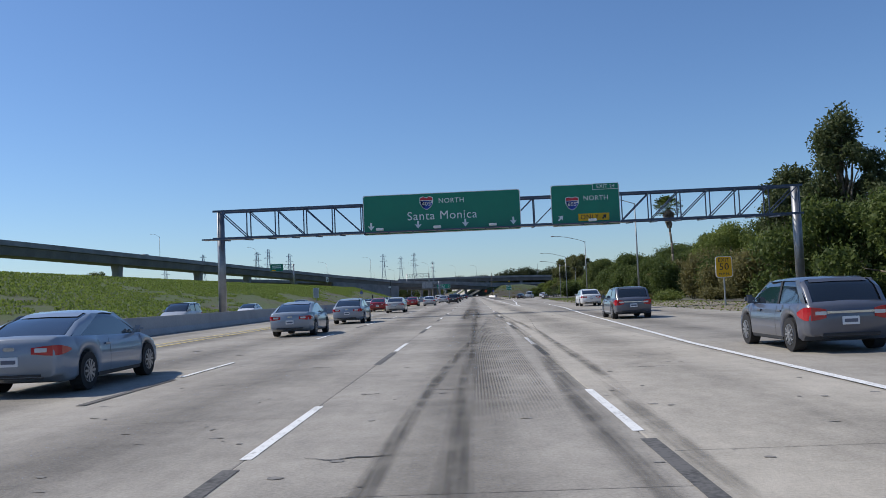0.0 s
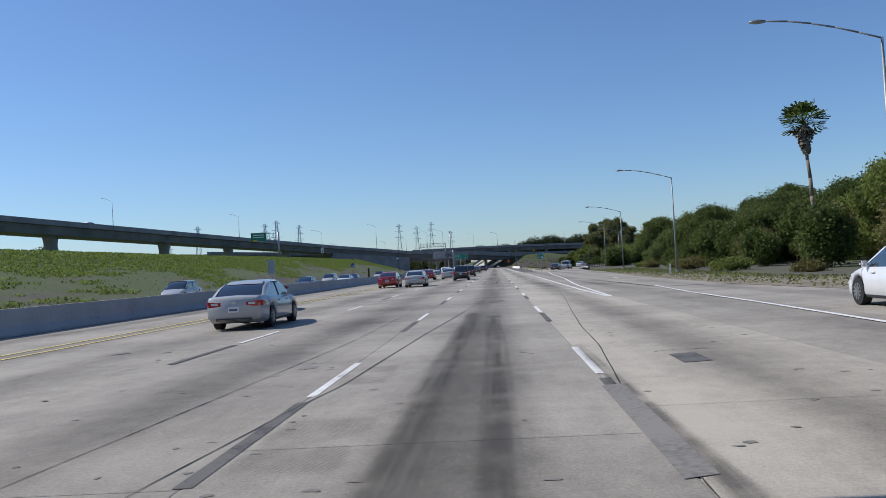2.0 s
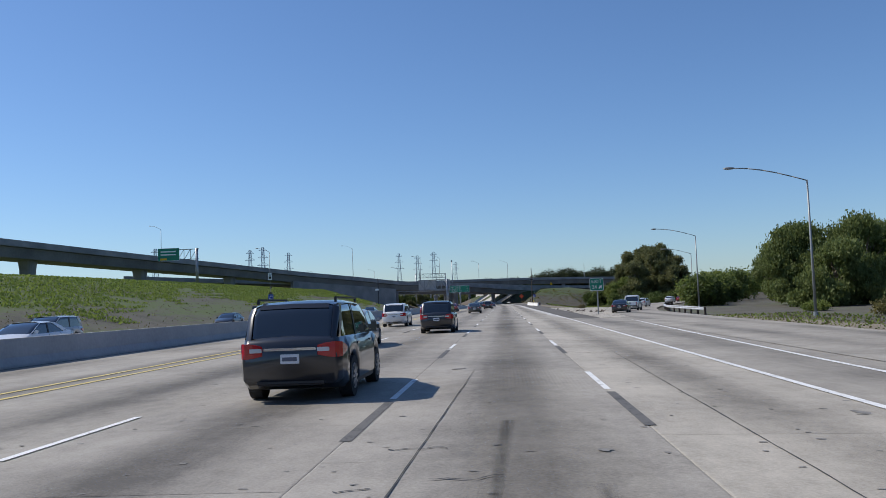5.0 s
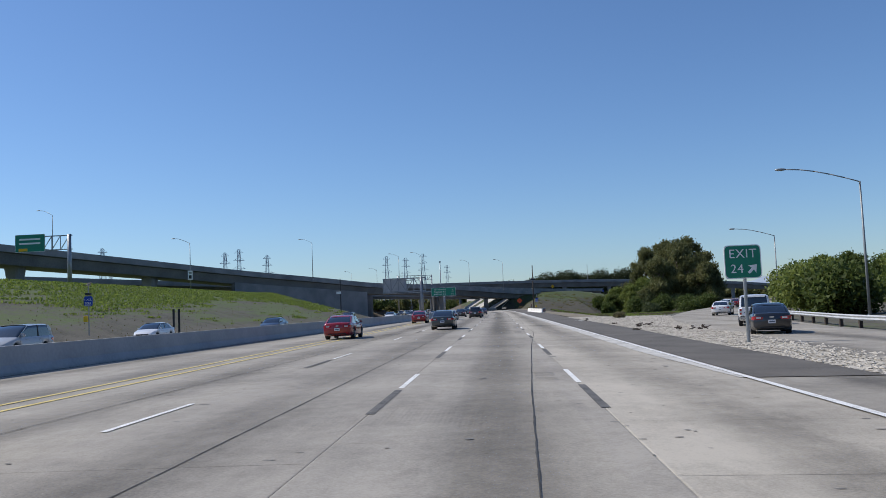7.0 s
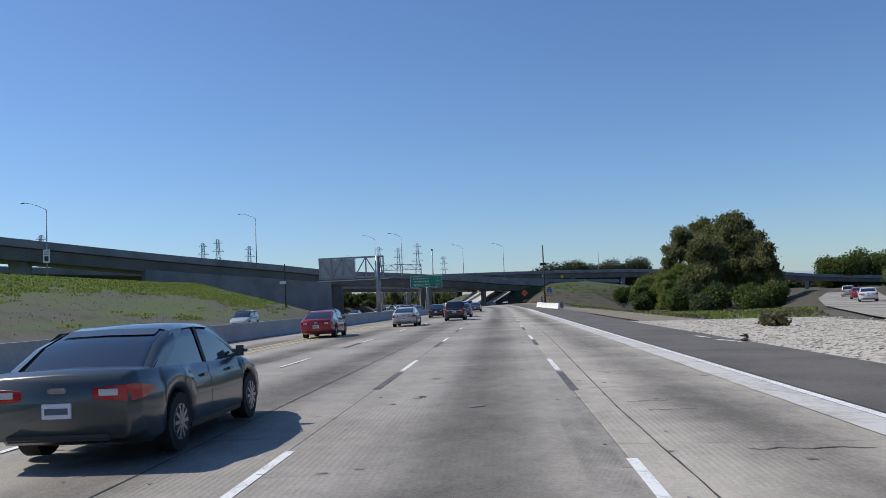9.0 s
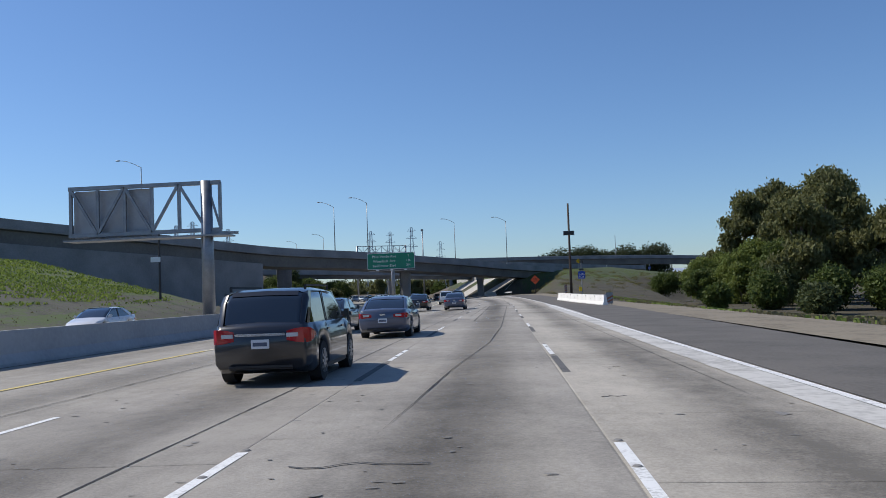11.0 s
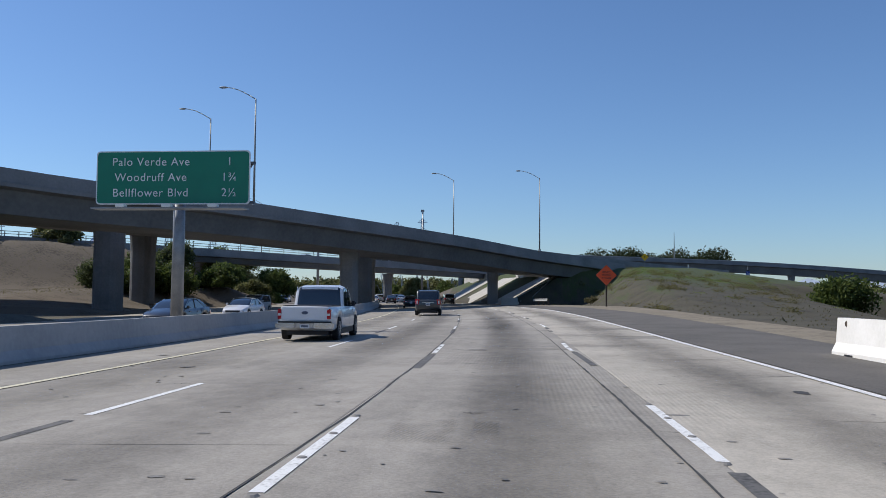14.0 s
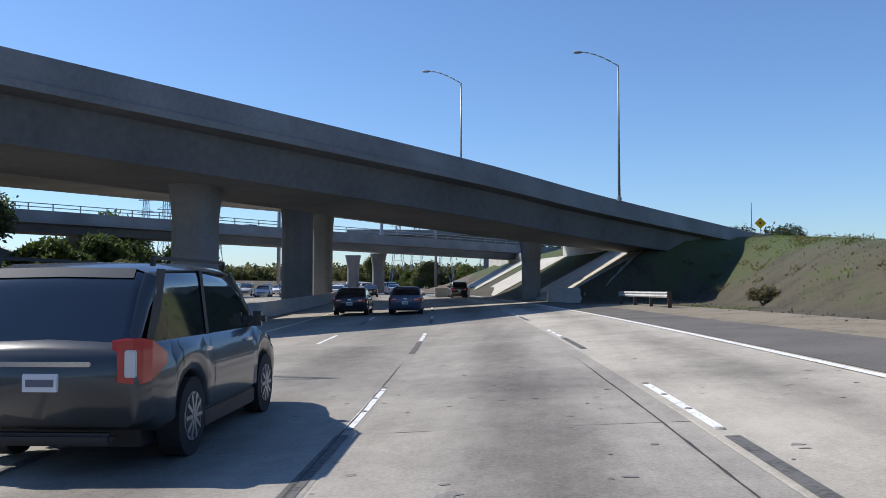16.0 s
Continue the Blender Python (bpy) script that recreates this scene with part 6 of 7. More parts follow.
for x, y in ((32.5, 566.4), (41.5, 574.5), (51.4, 587.9)):
    r2 = thing("marker_post", (x, y, ground_height(x, y)), "short white marker post along the top of the bank", "marker post", "bank marker posts")
    bm = bmesh.new(); box(bm, (-0.09, -0.04, -0.2), (0.09, 0.04, 1.25), 0.02); part("board", bm, M_sheet, r2)
g0 = ground_height(-30.2, 647.8)
root = thing("pole", (-30.2, 647.8, g0), "tall plain dark pole beyond the bridges", "pole")
bm = bmesh.new(); tube(bm, (0, 0, -0.3), (0, 0, 26.6 - g0), 0.34, 0.20, 10); part("shaft", bm, M_steel, root, smooth=True)
bm = bmesh.new(); box(bm, (-0.55, -0.3, 26.5 - g0), (0.45, 0.3, 27.3 - g0), 0.08); part("head", bm, M_steel, root)
root = thing("sign_gantry", (-30.1, 584.7, 0), "steel truss sign gantry beyond the viaduct seen from behind", "road sign")
gd = ground_height(-30.1, 584.7)
for x, y in ((0, 0), (-15.0, -6.0)):
    bm = bmesh.new(); tube(bm, (x, y, gd - 0.3), (x, y, 17.6), 0.3, 0.27, 10); part("post", bm, M_steel, root, smooth=True)
gantry_at = lambda k, z: (-15.0 * k, -6.0 * k, z)
truss([("chord", gantry_at(-0.02, z), gantry_at(1.02, z), 0.2) for z in (15.3, 17.4)]
      + [("upright", gantry_at(k / 8, 15.3), gantry_at(k / 8, 17.4), 0.13) for k in range(1, 8)]
      + [("brace", gantry_at(k / 8, 15.3 if k % 2 else 17.4), gantry_at((k + 1) / 8, 17.4 if k % 2 else 15.3), 0.13) for k in range(8)], M_steel, root)
# blank sign seen from behind on the left bank
root, pn = post_sign("road_sign", "grey back of a sign on a post by the bank", (-34.8, 187, 0.3), [(-0.6, 0.6, 1.9, 4.1, M_signback)], [(0, 3.5, 0.06)])
for x, y in ((-33.5, 280.3), (-33.5, 281.8)):
    r2 = thing("marker_post", (x, y, 0), "dark marker post at the foot of the bank", "marker post")
    bm = bmesh.new(); box(bm, (-0.11, -0.05, -0.3), (0.11, 0.05, 2.75), 0.02); part("board", bm, M_dark, r2)
root = thing("road_sign", (-39.7, 407.5, 0), "small white sign on a dark pole before the wall", "road sign")
bm = bmesh.new(); tube(bm, (0, 0, -0.1), (0, 0, 10.3), 0.16, 0.12, 8); part("post", bm, M_dark, root)
bm = bmesh.new(); box(bm, (-1.0, -0.25, 6.5), (0.2, -0.2, 7.1), 0.02); part("sign_panel", bm, M_sheet, root)

# movable white barrier on the right shoulder: separate blocks
A, B = Vector((10.02, 386.0)), Vector((7.95, 417.0))
n_bl = 6
prof2 = [(-0.26, 0.0), (-0.26, 0.10), (-0.15, 0.32), (-0.10, 0.92), (0.10, 0.92), (0.15, 0.32), (0.26, 0.10), (0.26, 0.0)]
block = None
for k in range(n_bl):
    p = A.lerp(B, (k + 0.5) / n_bl)
    ln = (B - A).length / n_bl - 0.014
    if block is None:
        bm = bmesh.new()
        r0 = [bm.verts.new((x, -ln / 2, z)) for x, z in prof2]
        r1 = [bm.verts.new((x, ln / 2, z)) for x, z in prof2]
        for i in range(len(prof2)):
            j = (i + 1) % len(prof2)
            bm.faces.new((r0[i], r1[i], r1[j], r0[j]))
        bm.faces.new(r0); bm.faces.new(r1[::-1])
        bmesh.ops.recalc_face_normals(bm, faces=bm.faces[:])
        block = part("barrier_block", bm, M_whitebar)
        tagged(block, "white painted concrete barrier block on the shoulder", "barrier", "white barrier blocks")
        for yy in (-ln * 0.32, ln * 0.32):
            bm = bmesh.new(); box(bm, (-0.275, yy - 0.22, 0.0), (-0.20, yy + 0.22, 0.085), 0.02); part("drain_slot", bm, M_dark, block, "dark drain slot at the foot")
        for yy, zz in ((-ln * 0.18, 0.55), (ln * 0.4, 0.78)):
            bm = bmesh.new(); box(bm, (-0.148, yy - 0.03, zz - 0.07), (-0.06, yy + 0.03, zz + 0.07), 0.02); part("lifting_recess", bm, M_rust, block, "rusty lifting recess")
        block.matrix_basis = pose(p.x, p.y, crossfall(p.x, p.y) + 0.0, 0, 0, math.degrees(math.atan2(-(B - A).x, (B - A).y)))
    else:
        copy_thing(block, pose(p.x, p.y, crossfall(p.x, p.y), 0, 0, math.degrees(math.atan2(-(B - A).x, (B - A).y))))


M_rail = material("guard_rail_zinc", (0.42, 0.43, 0.44), (0.58, 0.59, 0.60), 2.0, 0.5, 0.15, 20, 0.6)


def guard_rail(name, label, pts, zf):
    root = thing(name, (0, 0, 0), label, "guard rail")
    bm = bmesh.new()
    sec = [(0, 0.45), (0.05, 0.52), (0.0, 0.6), (0.05, 0.68), (0, 0.75)]
    rows = []
    for i, (x, y) in enumerate(pts):
        rows.append([bm.verts.new((x - o, y, zf(x, y) + z)) for o, z in sec])
    for a, b in zip(rows, rows[1:]):
        for k in range(4):
            bm.faces.new((a[k], a[k + 1], b[k + 1], b[k]))
    rail = part("rail", bm, M_rail, root)
    md = rail.modifiers.new("thickness", 'SOLIDIFY'); md.thickness = 0.01
    for x, y in pts:
        bm = bmesh.new(); box(bm, (x + 0.02, y - 0.08, zf(x, y) - 0.2), (x + 0.2, y + 0.08, zf(x, y) + 0.72)); part("post", bm, M_wood, root)
    return root


guard_rail("guard_rail", "galvanised guard rail along the exit ramp", [(lerp([(215, 18.0), (242, 19.6), (263, 23.0), (284, 27.6), (300, 31.6)], y), y) for y in range(217, 300, 4)], ground_height)
guard_rail("guard_rail", "short galvanised guard rail at the abutment", [(9.6 + bend(y), y) for y in (494, 497.5, 501, 504.5)], lambda x, y: crossfall(x - bend(y), y))


# ---- lattice towers far off ----
def pylon(at, h, w):
    root = thing("transmission_tower", at, "distant steel lattice transmission tower", "transmission tower", "transmission towers")
    lv = [(0, 1.0), (0.3, 0.62), (0.55, 0.36), (0.75, 0.22), (1.0, 0.14)]
    for sx in (-1, 1):
        for sy in (-1, 1):
            bm = bmesh.new()
            rings = [[bm.verts.new((sx * u * w + dx, sy * u * w + dy, a * h)) for dx, dy in ((-0.14, -0.14), (0.14, -0.14), (0.14, 0.14), (-0.14, 0.14))] for a, u in lv]
            for r0, r1 in zip(rings, rings[1:]):
                for k in range(4):
                    bm.faces.new((r0[k], r0[(k + 1) % 4], r1[(k + 1) % 4], r1[k]))
            bm.faces.new(rings[-1])
            part("leg", bm, M_pylon, root)
    for (a, u), (b, v) in zip(lv, lv[1:]):
        for p, q in (((-u, -u, a), (v, -v, b)), ((u, -u, a), (-v, -v, b)), ((-u, u, a), (-v, -v, b)), ((u, u, a), (v, -v, b)), ((-v, -v, b), (v, -v, b))):
            bm = bmesh.new()
            bar(bm, (p[0] * w, p[1] * w, p[2] * h), (q[0] * w, q[1] * w, q[2] * h), 0.16)
            part("brace", bm, M_pylon, root)
    for k, (z, s) in enumerate(((0.72, 1.15), (0.84, 1.0), (0.95, 0.8))):
        bm = bmesh.new()
        bar(bm, (-w * s * 0.8, 0, z * h), (w * s * 0.8, 0, z * h), 0.32)
        for sx in (-1, 1):
            bar(bm, (sx * w * s * 0.8, 0, z * h), (0, 0, (z + 0.05) * h), 0.16)
        part("cross_arm", bm, M_pylon, root)
    return root


# steel colour lightened to stand for distance haze
M_pylon = plain("hazed_tower_steel", (0.36, 0.40, 0.46), 0.6, 0.1)
tw = pylon((-230, 900, 0), 57, 5.6)
for x, y, s in ((-218, 900, 1.04), (-202, 930, 0.97), (-76, 900, 0.8), (-63, 920, 0.87), (-45, 960, 0.72), (-190, 592, 0.66), (-330, 900, 0.9), (-105, 1000, 0.95)):
    t2 = copy_thing(tw, pose(x, y, 0))
    t2.scale = (s, s, s)
for x, y, z in ((-38, 640, 8), (-70, 600, 10), (-95, 560, 9), (-52, 560, 9)):
    street_lamp((x, y), 10.5, -2.8, z=z)
street_lamp((-112, 300), 10.0, -2.8, z=17.0)
street_lamp((-96, 372), 10.0, -2.8, z=15.6)

mast = thing("pole", (54.4, 708.5, 14.3), "tall thin grey pole on the high overpass", "pole")
bm = bmesh.new(); tube(bm, (0, 0, -0.1), (0, 0, 10.8), 0.2, 0.10, 8); part("shaft", bm, M_pole, mast)
bm = bmesh.new(); box(bm, (-0.4, -0.4, -0.15), (0.4, 0.4, 0.3), 0.03); part("footing", bm, M_paving, mast)


# ---- trees and plants ----
def leaf_cloud(name, blobs, n, size, mat, parent, seed, droop=0.0, slim=0.5):
    """Many small leaf clumps (bent quads) scattered over the shells of uneven blobs."""
    rg = np.random.RandomState(seed)
    w = np.array([b[3] * b[4] + b[4] * b[5] + b[3] * b[5] for b in blobs], float)
    pick = rg.choice(len(blobs), n, p=w / w.sum())
    B = np.array(blobs)[pick]
    d = rg.normal(size=(n, 3)); d /= np.linalg.norm(d, axis=1)[:, None]
    r = 1.0 - 0.5 * rg.rand(n) ** 1.6 + 0.35 * np.maximum(0, rg.rand(n) - 0.78)
    c = B[:, :3] + d * B[:, 3:6] * r[:, None] + rg.normal(size=(n, 3)) * (size * 0.5 + 0.15 * np.minimum(B[:, 3:4], 3.5))
    u = rg.normal(size=(n, 3)); u[:, 2] -= droop * 2
    u /= np.linalg.norm(u, axis=1)[:, None]
    v = np.cross(u, d + rg.normal(size=(n, 3)) * 0.9); v /= np.linalg.norm(v, axis=1)[:, None] + 1e-9
    s = size * (0.6 + 0.8 * rg.rand(n))[:, None]
    nrm = np.cross(u, v) * s * 0.25
    P = np.stack([c - u * s, c + v * s * slim + nrm, c + u * s, c - v * s * slim + nrm], 1).reshape(-1, 3)
    P[:, 2] = np.maximum(P[:, 2], 0.05)
    me = bpy.data.meshes.new(name)
    me.vertices.add(4 * n); me.vertices.foreach_set("co", P.ravel())
    me.loops.add(4 * n); me.loops.foreach_set("vertex_index", np.arange(4 * n))
    me.polygons.add(n); me.polygons.foreach_set("loop_start", np.arange(0, 4 * n, 4)); me.polygons.foreach_set("loop_total", np.full(n, 4))
    me.update()
    me.materials.append(mat)
    ob = new(name, me)
    ob.parent = parent
    return ob


def limb(bm, a, b, r1, r2, wob, rg, n=5):
    a, b = Vector(a), Vector(b)
    pts = [a.lerp(b, k / n) + (Vector((rg.uniform(-1, 1), rg.uniform(-1, 1), rg.uniform(-0.4, 0.4))) * wob if 0 < k < n else Vector()) for k in range(n + 1)]
    for k in range(n):
        tube(bm, pts[k], pts[k + 1], r1 + (r2 - r1) * k / n, r1 + (r2 - r1) * (k + 1) / n, 7)


def tree(name, label, at, h, spread, mat, seed, n=9000, size=0.45, trunk=0.3, base=0.25, blobs=14, droop=0.3, group="", category="tree", flat=1.0):
    rg = random.Random(seed)
    z = ground_height(*at)
    root = thing(name, (*at, z), label, category, group)
    bm = bmesh.new()
    top = (rg.uniform(-0.5, 0.5), rg.uniform(-0.5, 0.5), h * 0.8)
    limb(bm, (0, 0, -0.3), top, trunk, trunk * 0.25, 0.15, rg)
    bl = []
    for k in range(blobs):
        an, f = rg.uniform(0, 6.28), rg.random() ** 0.6
        hz = base + (1 - base) * rg.random()
        rad = spread * f * (1.0 - 0.55 * max(0, hz - 0.55) / 0.45)
        c = (rad * math.cos(an), rad * math.sin(an) * flat, hz * h * 0.90)
        s = spread * rg.uniform(0.16, 0.38)
        bl.append((*c, s, s * flat, s * rg.uniform(0.55, 0.95)))
        limb(bm, (0, 0, max(0.2, hz * h * 0.55)), c, trunk * 0.35, 0.04, 0.25, rg, 4)
    bl.append((0, 0, h * 0.86, spread * 0.35, spread * 0.35 * flat, h * 0.13))
    part("trunk", bm, M_bark, root, smooth=True)
    leaf_cloud("crown", bl, n, size, mat, root, seed, droop)
    return root


def bush(label, at, h, spread, mat, seed, n=2500, size=0.25, flat=1.0, group="roadside bushes"):
    rg = random.Random(seed)
    root = thing("bush", (*at, ground_height(*at)), label, "bush", group)
    bm = bmesh.new()
    bl = []
    for k in range(7):
        an, f = rg.uniform(0, 6.28), rg.random()
        c = (spread * 0.6 * f * math.cos(an), spread * 0.6 * f * math.sin(an) * flat, h * rg.uniform(0.3, 0.7))
        s = spread * rg.uniform(0.35, 0.5)
        bl.append((*c, s, s * flat, h * 0.32))
        limb(bm, (c[0] * 0.2, c[1] * 0.2, -0.2), c, 0.06, 0.02, 0.05, rg, 3)
    part("stem", bm, M_bark, root)
    leaf_cloud("leaves", bl, n, size, mat, root, seed)
    return root


# mixed belt of trees on the right: tall pale ones first, then a dark dense group, then willows
rg0 = random.Random(11)
TALL = [(43, 140, 11.9, 6.0, M_leaf2), (51, 131, 13.5, 7.0, M_leaf), (45, 153, 11.1, 5.5, M_leaf2), (53, 150, 13.1, 6.5, M_leaf), (43, 117, 9.8, 5.5, M_leaf2), (51, 108, 11.9, 6.5, M_leaf), (40, 101, 7.8, 5.0, M_leaf), (47, 166, 10.2, 5.5, M_leaf), (55, 172, 11.9, 6.5, M_leaf)]
for i, (x, y, h, s, m) in enumerate(TALL):
    tree("tree", "tall leafy roadside tree with a pale uneven crown", (x, y), h, s, m, 100 + i, 30000, 0.17, 0.26, 0.10, 34, 0.4, "tall roadside trees")
DENSE = [(36, 196, 9.5, 5.6), (43.5, 192, 10.5, 6.2), (40, 206, 9.7, 5.8), (50, 200, 10.8, 6.6), (33.8, 205, 6.6, 4.2), (45, 218, 9.8, 6.0), (41, 181, 8.2, 5.2), (50, 185, 10.1, 6.0), (34, 184, 6.4, 4.4), (36, 172, 7.2, 4.8), (42, 168, 8.0, 5.0)]
for i, (x, y, h, s) in enumerate(DENSE):
    tree("tree", "dense dark green roadside tree with branches to the ground", (x, y), h, s, M_leaf, 120 + i, 30000, 0.18, 0.26, 0.05, 38, 0.4, "dark roadside trees")
for i, (x, y, h, s) in enumerate(((37.5, 250, 10.4, 4.8), (44.5, 247, 11.2, 5.4), (41, 258, 10.6, 5.2), (37, 236, 7.0, 4.0), (49, 256, 11.2, 5.5))):
    tree("willow_tree", "soft green willow with hanging branches by the ramp", (x, y), h, s, M_willow, 130 + i, 32000, 0.17, 0.24, 0.05, 34, 1.3, "willows", "tree")
for i, (x, y, h, s) in enumerate(((29, 96, 5.2, 3.6), (32, 106, 6.4, 4.2), (29.5, 114, 5.4, 3.6), (33, 123, 6.6, 4.4), (30.5, 133, 5.6, 3.8), (34.5, 143, 6.0, 4.2), (28, 85, 4.6, 3.4), (31.5, 156, 4.2, 3.4), (34, 166, 5.0, 3.6), (29, 74, 4.6, 3.6))):
    bush("tall olive-brown shrub before the roadside trees", (x, y), h, s, M_olive if i % 3 != 1 else M_leaf, 300 + i, 11000, 0.17)
for i in range(9):
    y = 66 + i * 19
    bush("low dry green weeds at the road edge", (24.5 + rg0.uniform(-0.8, 1.5) + max(0, y - 150) * 0.06, y), rg0.uniform(0.7, 1.5), rg0.uniform(1.6, 2.6), M_leaf2 if i % 2 == 0 else M_olive, 330 + i, 3000, 0.12)
for i, (x, y, h, s) in enumerate(((31, 72, 8.0, 5.5), (38, 60, 9.0, 6), (29, 55, 6.5, 5), (36, 45, 8.5, 6), (30, 36, 7, 5))):
    tree("tree", "broad green roadside tree with low branches", (x, y), h, s, M_leaf2 if i % 2 else M_leaf, 140 + i, 20000, 0.19, 0.22, 0.08, 24, 0.4, "roadside trees")
for i, (x, y, h, s) in enumerate(((37.5, 84, 19.0, 4.2), (41, 78, 16.5, 4.0), (35.5, 94, 14.5, 3.8))):
    tree("pine_tree", "tall dark pine with clumped needles", (x, y), h, s, M_pine, 160 + i, 18000, 0.21, 0.35, 0.22, 40, 0.1, "tall pines", "tree")
for i, (x, y, h, s) in enumerate(((60, 262, 4.5, 4.0), (66, 268, 5.0, 4.2), (72, 262, 4.6, 4.2), (63, 280, 4.8, 4.2), (70, 284, 5.0, 4.4), (78, 276, 4.8, 4.5), (58, 292, 4.4, 4.0), (66, 298, 4.8, 4.4), (82, 290, 5.0, 4.5), (76, 250, 4.4, 4.2), (68, 246, 4.2, 4.0), (86, 262, 4.6, 4.4))):
    bush("rounded scrub bush on the hill behind the ramp", (x, y), h, s, M_leaf if i % 3 else M_olive, 345 + i, 5000, 0.3, group="hill scrub")
# trees along the ramp
for i, (x, y, h, s) in enumerate(((44, 262, 6.5, 5), (50, 280, 6.0, 5), (56, 300, 7, 6), (64, 322, 7, 6), (72, 345, 8, 6), (82, 372, 9, 7), (94, 400, 10, 7), (92, 440, 12, 6), (104, 452, 13, 6), (112, 470, 13, 7))):
    tree("tree", "green shrubby tree beside the exit ramp", (x, y), h, s, M_leaf2 if i % 2 else M_leaf, 180 + i, 8000, 0.36, 0.2, 0.08, 20, 0.3, "ramp trees")
for i, (x, y, h, s) in enumerate(((30.5, 272, 4.5, 4.2), (33, 283, 5.0, 4.5), (37, 296, 5.5, 5), (42.5, 310, 6.0, 5), (46, 325, 6.5, 5), (51, 340, 6.5, 5), (57, 356, 7.5, 5.5), (65, 374, 8, 6))):
    bush("broad green bush on the bank beside the ramp", (x, y), h, s, M_leaf2 if i % 3 else M_leaf, 190 + i, 8000, 0.26, group="ramp bushes")
# eucalyptus grove
for i, (x, y, h, s) in enumerate(((50.5, 485, 22.0, 5.8), (58, 488, 24.5, 5.5), (54, 451, 21.8, 6.2), (60, 464, 23.5, 6.2), (66, 474, 19.5, 6), (55, 470, 21, 6), (47, 441, 16.5, 5.0), (60, 442, 14.5, 4.6), (72, 490, 15, 5.5))):
    tree("eucalyptus_tree", "broad eucalyptus with drooping olive leaves", (x, y), h, s, M_euc, 200 + i, 19000, 0.36, 0.45, 0.22, 30, 0.7, "eucalyptus grove", "tree")
for i, (x, y, h, s) in enumerate(((43, 441, 7.0, 4.0), (38, 432, 5.5, 3.4), (44, 425, 6.0, 4.0), (50, 421, 6.0, 4.0), (39, 416, 3.8, 3.0), (35.8, 496, 5.6, 4.3), (29.6, 425, 3.3, 1.8), (48, 409, 4.2, 3.0), (56, 428, 5.5, 4.0))):
    bush("large dark green bush under the eucalyptus", (x, y), h, s, M_pine if i in (0, 4) else M_leaf, 220 + i, 8500, 0.24)
# trees close on the right after the ramp
for i, (x, y, h, s, m) in enumerate(((38.5, 471, 8.6, 4.0, M_leaf2), (43.5, 477, 9.5, 4.4, M_leaf2), (46, 465, 11.0, 4.4, M_leaf2), (36, 461, 6.0, 3.2, M_leaf), (41, 456, 9.0, 4.0, M_leaf2), (47, 452, 10.5, 4.4, M_leaf))):
    tree("tree", "bright green shrubby tree before the grove", (x, y), h, s, m, 240 + i, 14000, 0.22, 0.16, 0.04, 28, 0.5, "shrubby trees by the grove")
bush("dry brown heap of weeds beside the guard rail", (8.3, 497.5), 0.7, 1.3, M_dryblade, 272, 900, 0.12)
bush("dry bush on the pale gravel", (14.0, 292), 0.75, 0.8, M_dryblade, 271, 700, 0.13)
for i, (x, y, w, h) in enumerate(((10.42, 254.6, 0.75, 0.22), (11.66, 244.2, 0.8, 0.25), (8.4, 245.3, 0.45, 0.1), (8.99, 279.1, 0.5, 0.2), (9.8, 252.9, 0.3, 0.12), (10.9, 245.1, 0.3, 0.16), (9.4, 262.0, 0.35, 0.08))):
    rgd = random.Random(500 + i)
    bm = bmesh.new()
    for k in range(9):
        a = (rgd.uniform(-w, w) * 0.7, rgd.uniform(-w, w) * 0.4, rgd.uniform(0, h))
        limb(bm, a, (a[0] + rgd.uniform(-w, w) * 0.6, a[1] + rgd.uniform(-0.2, 0.2), max(0.02, a[2] + rgd.uniform(-h, h) * 0.7)), 0.045, 0.02, 0.03, rgd, 3)
    db = part("debris", bm, M_wood)
    db.matrix_basis = pose(x, y, crossfall(x, y) + 0.01, 0, 0, 20 * i)
    tagged(db, "dark broken debris lying on the gravel", "debris", "roadside debris")
for x0, y0, x1, y1 in ((8.18, 283.4, 8.34, 281.7), (8.24, 280.4, 8.58, 278.4)):
    sv2 = [(x0 - 0.07, y0, 0.012 + crossfall(x0, y0)), (x0 + 0.07, y0, 0.012 + crossfall(x0, y0)), (x1 + 0.07, y1, 0.012 + crossfall(x1, y1)), (x1 - 0.07, y1, 0.012 + crossfall(x1, y1))]
    tagged(mesh("worn_line", sv2, [(3, 2, 1, 0)], M_white), "short worn white line on the asphalt shoulder", "road marking", kind="structure")
# trees beyond the bridges and far off
for i, (x, y, h, s) in enumerate(((-70, 519, 3.0, 2.0), (-52, 540, 5.5, 4), (-78, 510, 2.8, 2.2), (-57, 547, 7.5, 5), (-84, 502, 2.4, 2.0), (-46, 548, 6, 4), (-74, 522, 3.6, 2.4), (-47, 521, 2.6, 2.6), (-43, 528, 3.2, 2.8), (-64, 565, 8, 6), (-75, 615, 9, 6), (-150, 330, 9, 6), (-55, 690, 6.5, 4.5), (-46, 700, 5.0, 4), (-38, 690, 7.0, 4.5), (-28, 700, 6.0, 4), (-70, 720, 7, 5), (-18, 690, 7.5, 5))):
    tree("tree", "green tree beyond the viaduct", (x, y), h, s, M_leaf if i % 2 else M_euc, 280 + i, 13000, 0.24, 0.25, 0.10, 22, 0.3, "trees beyond the viaduct")


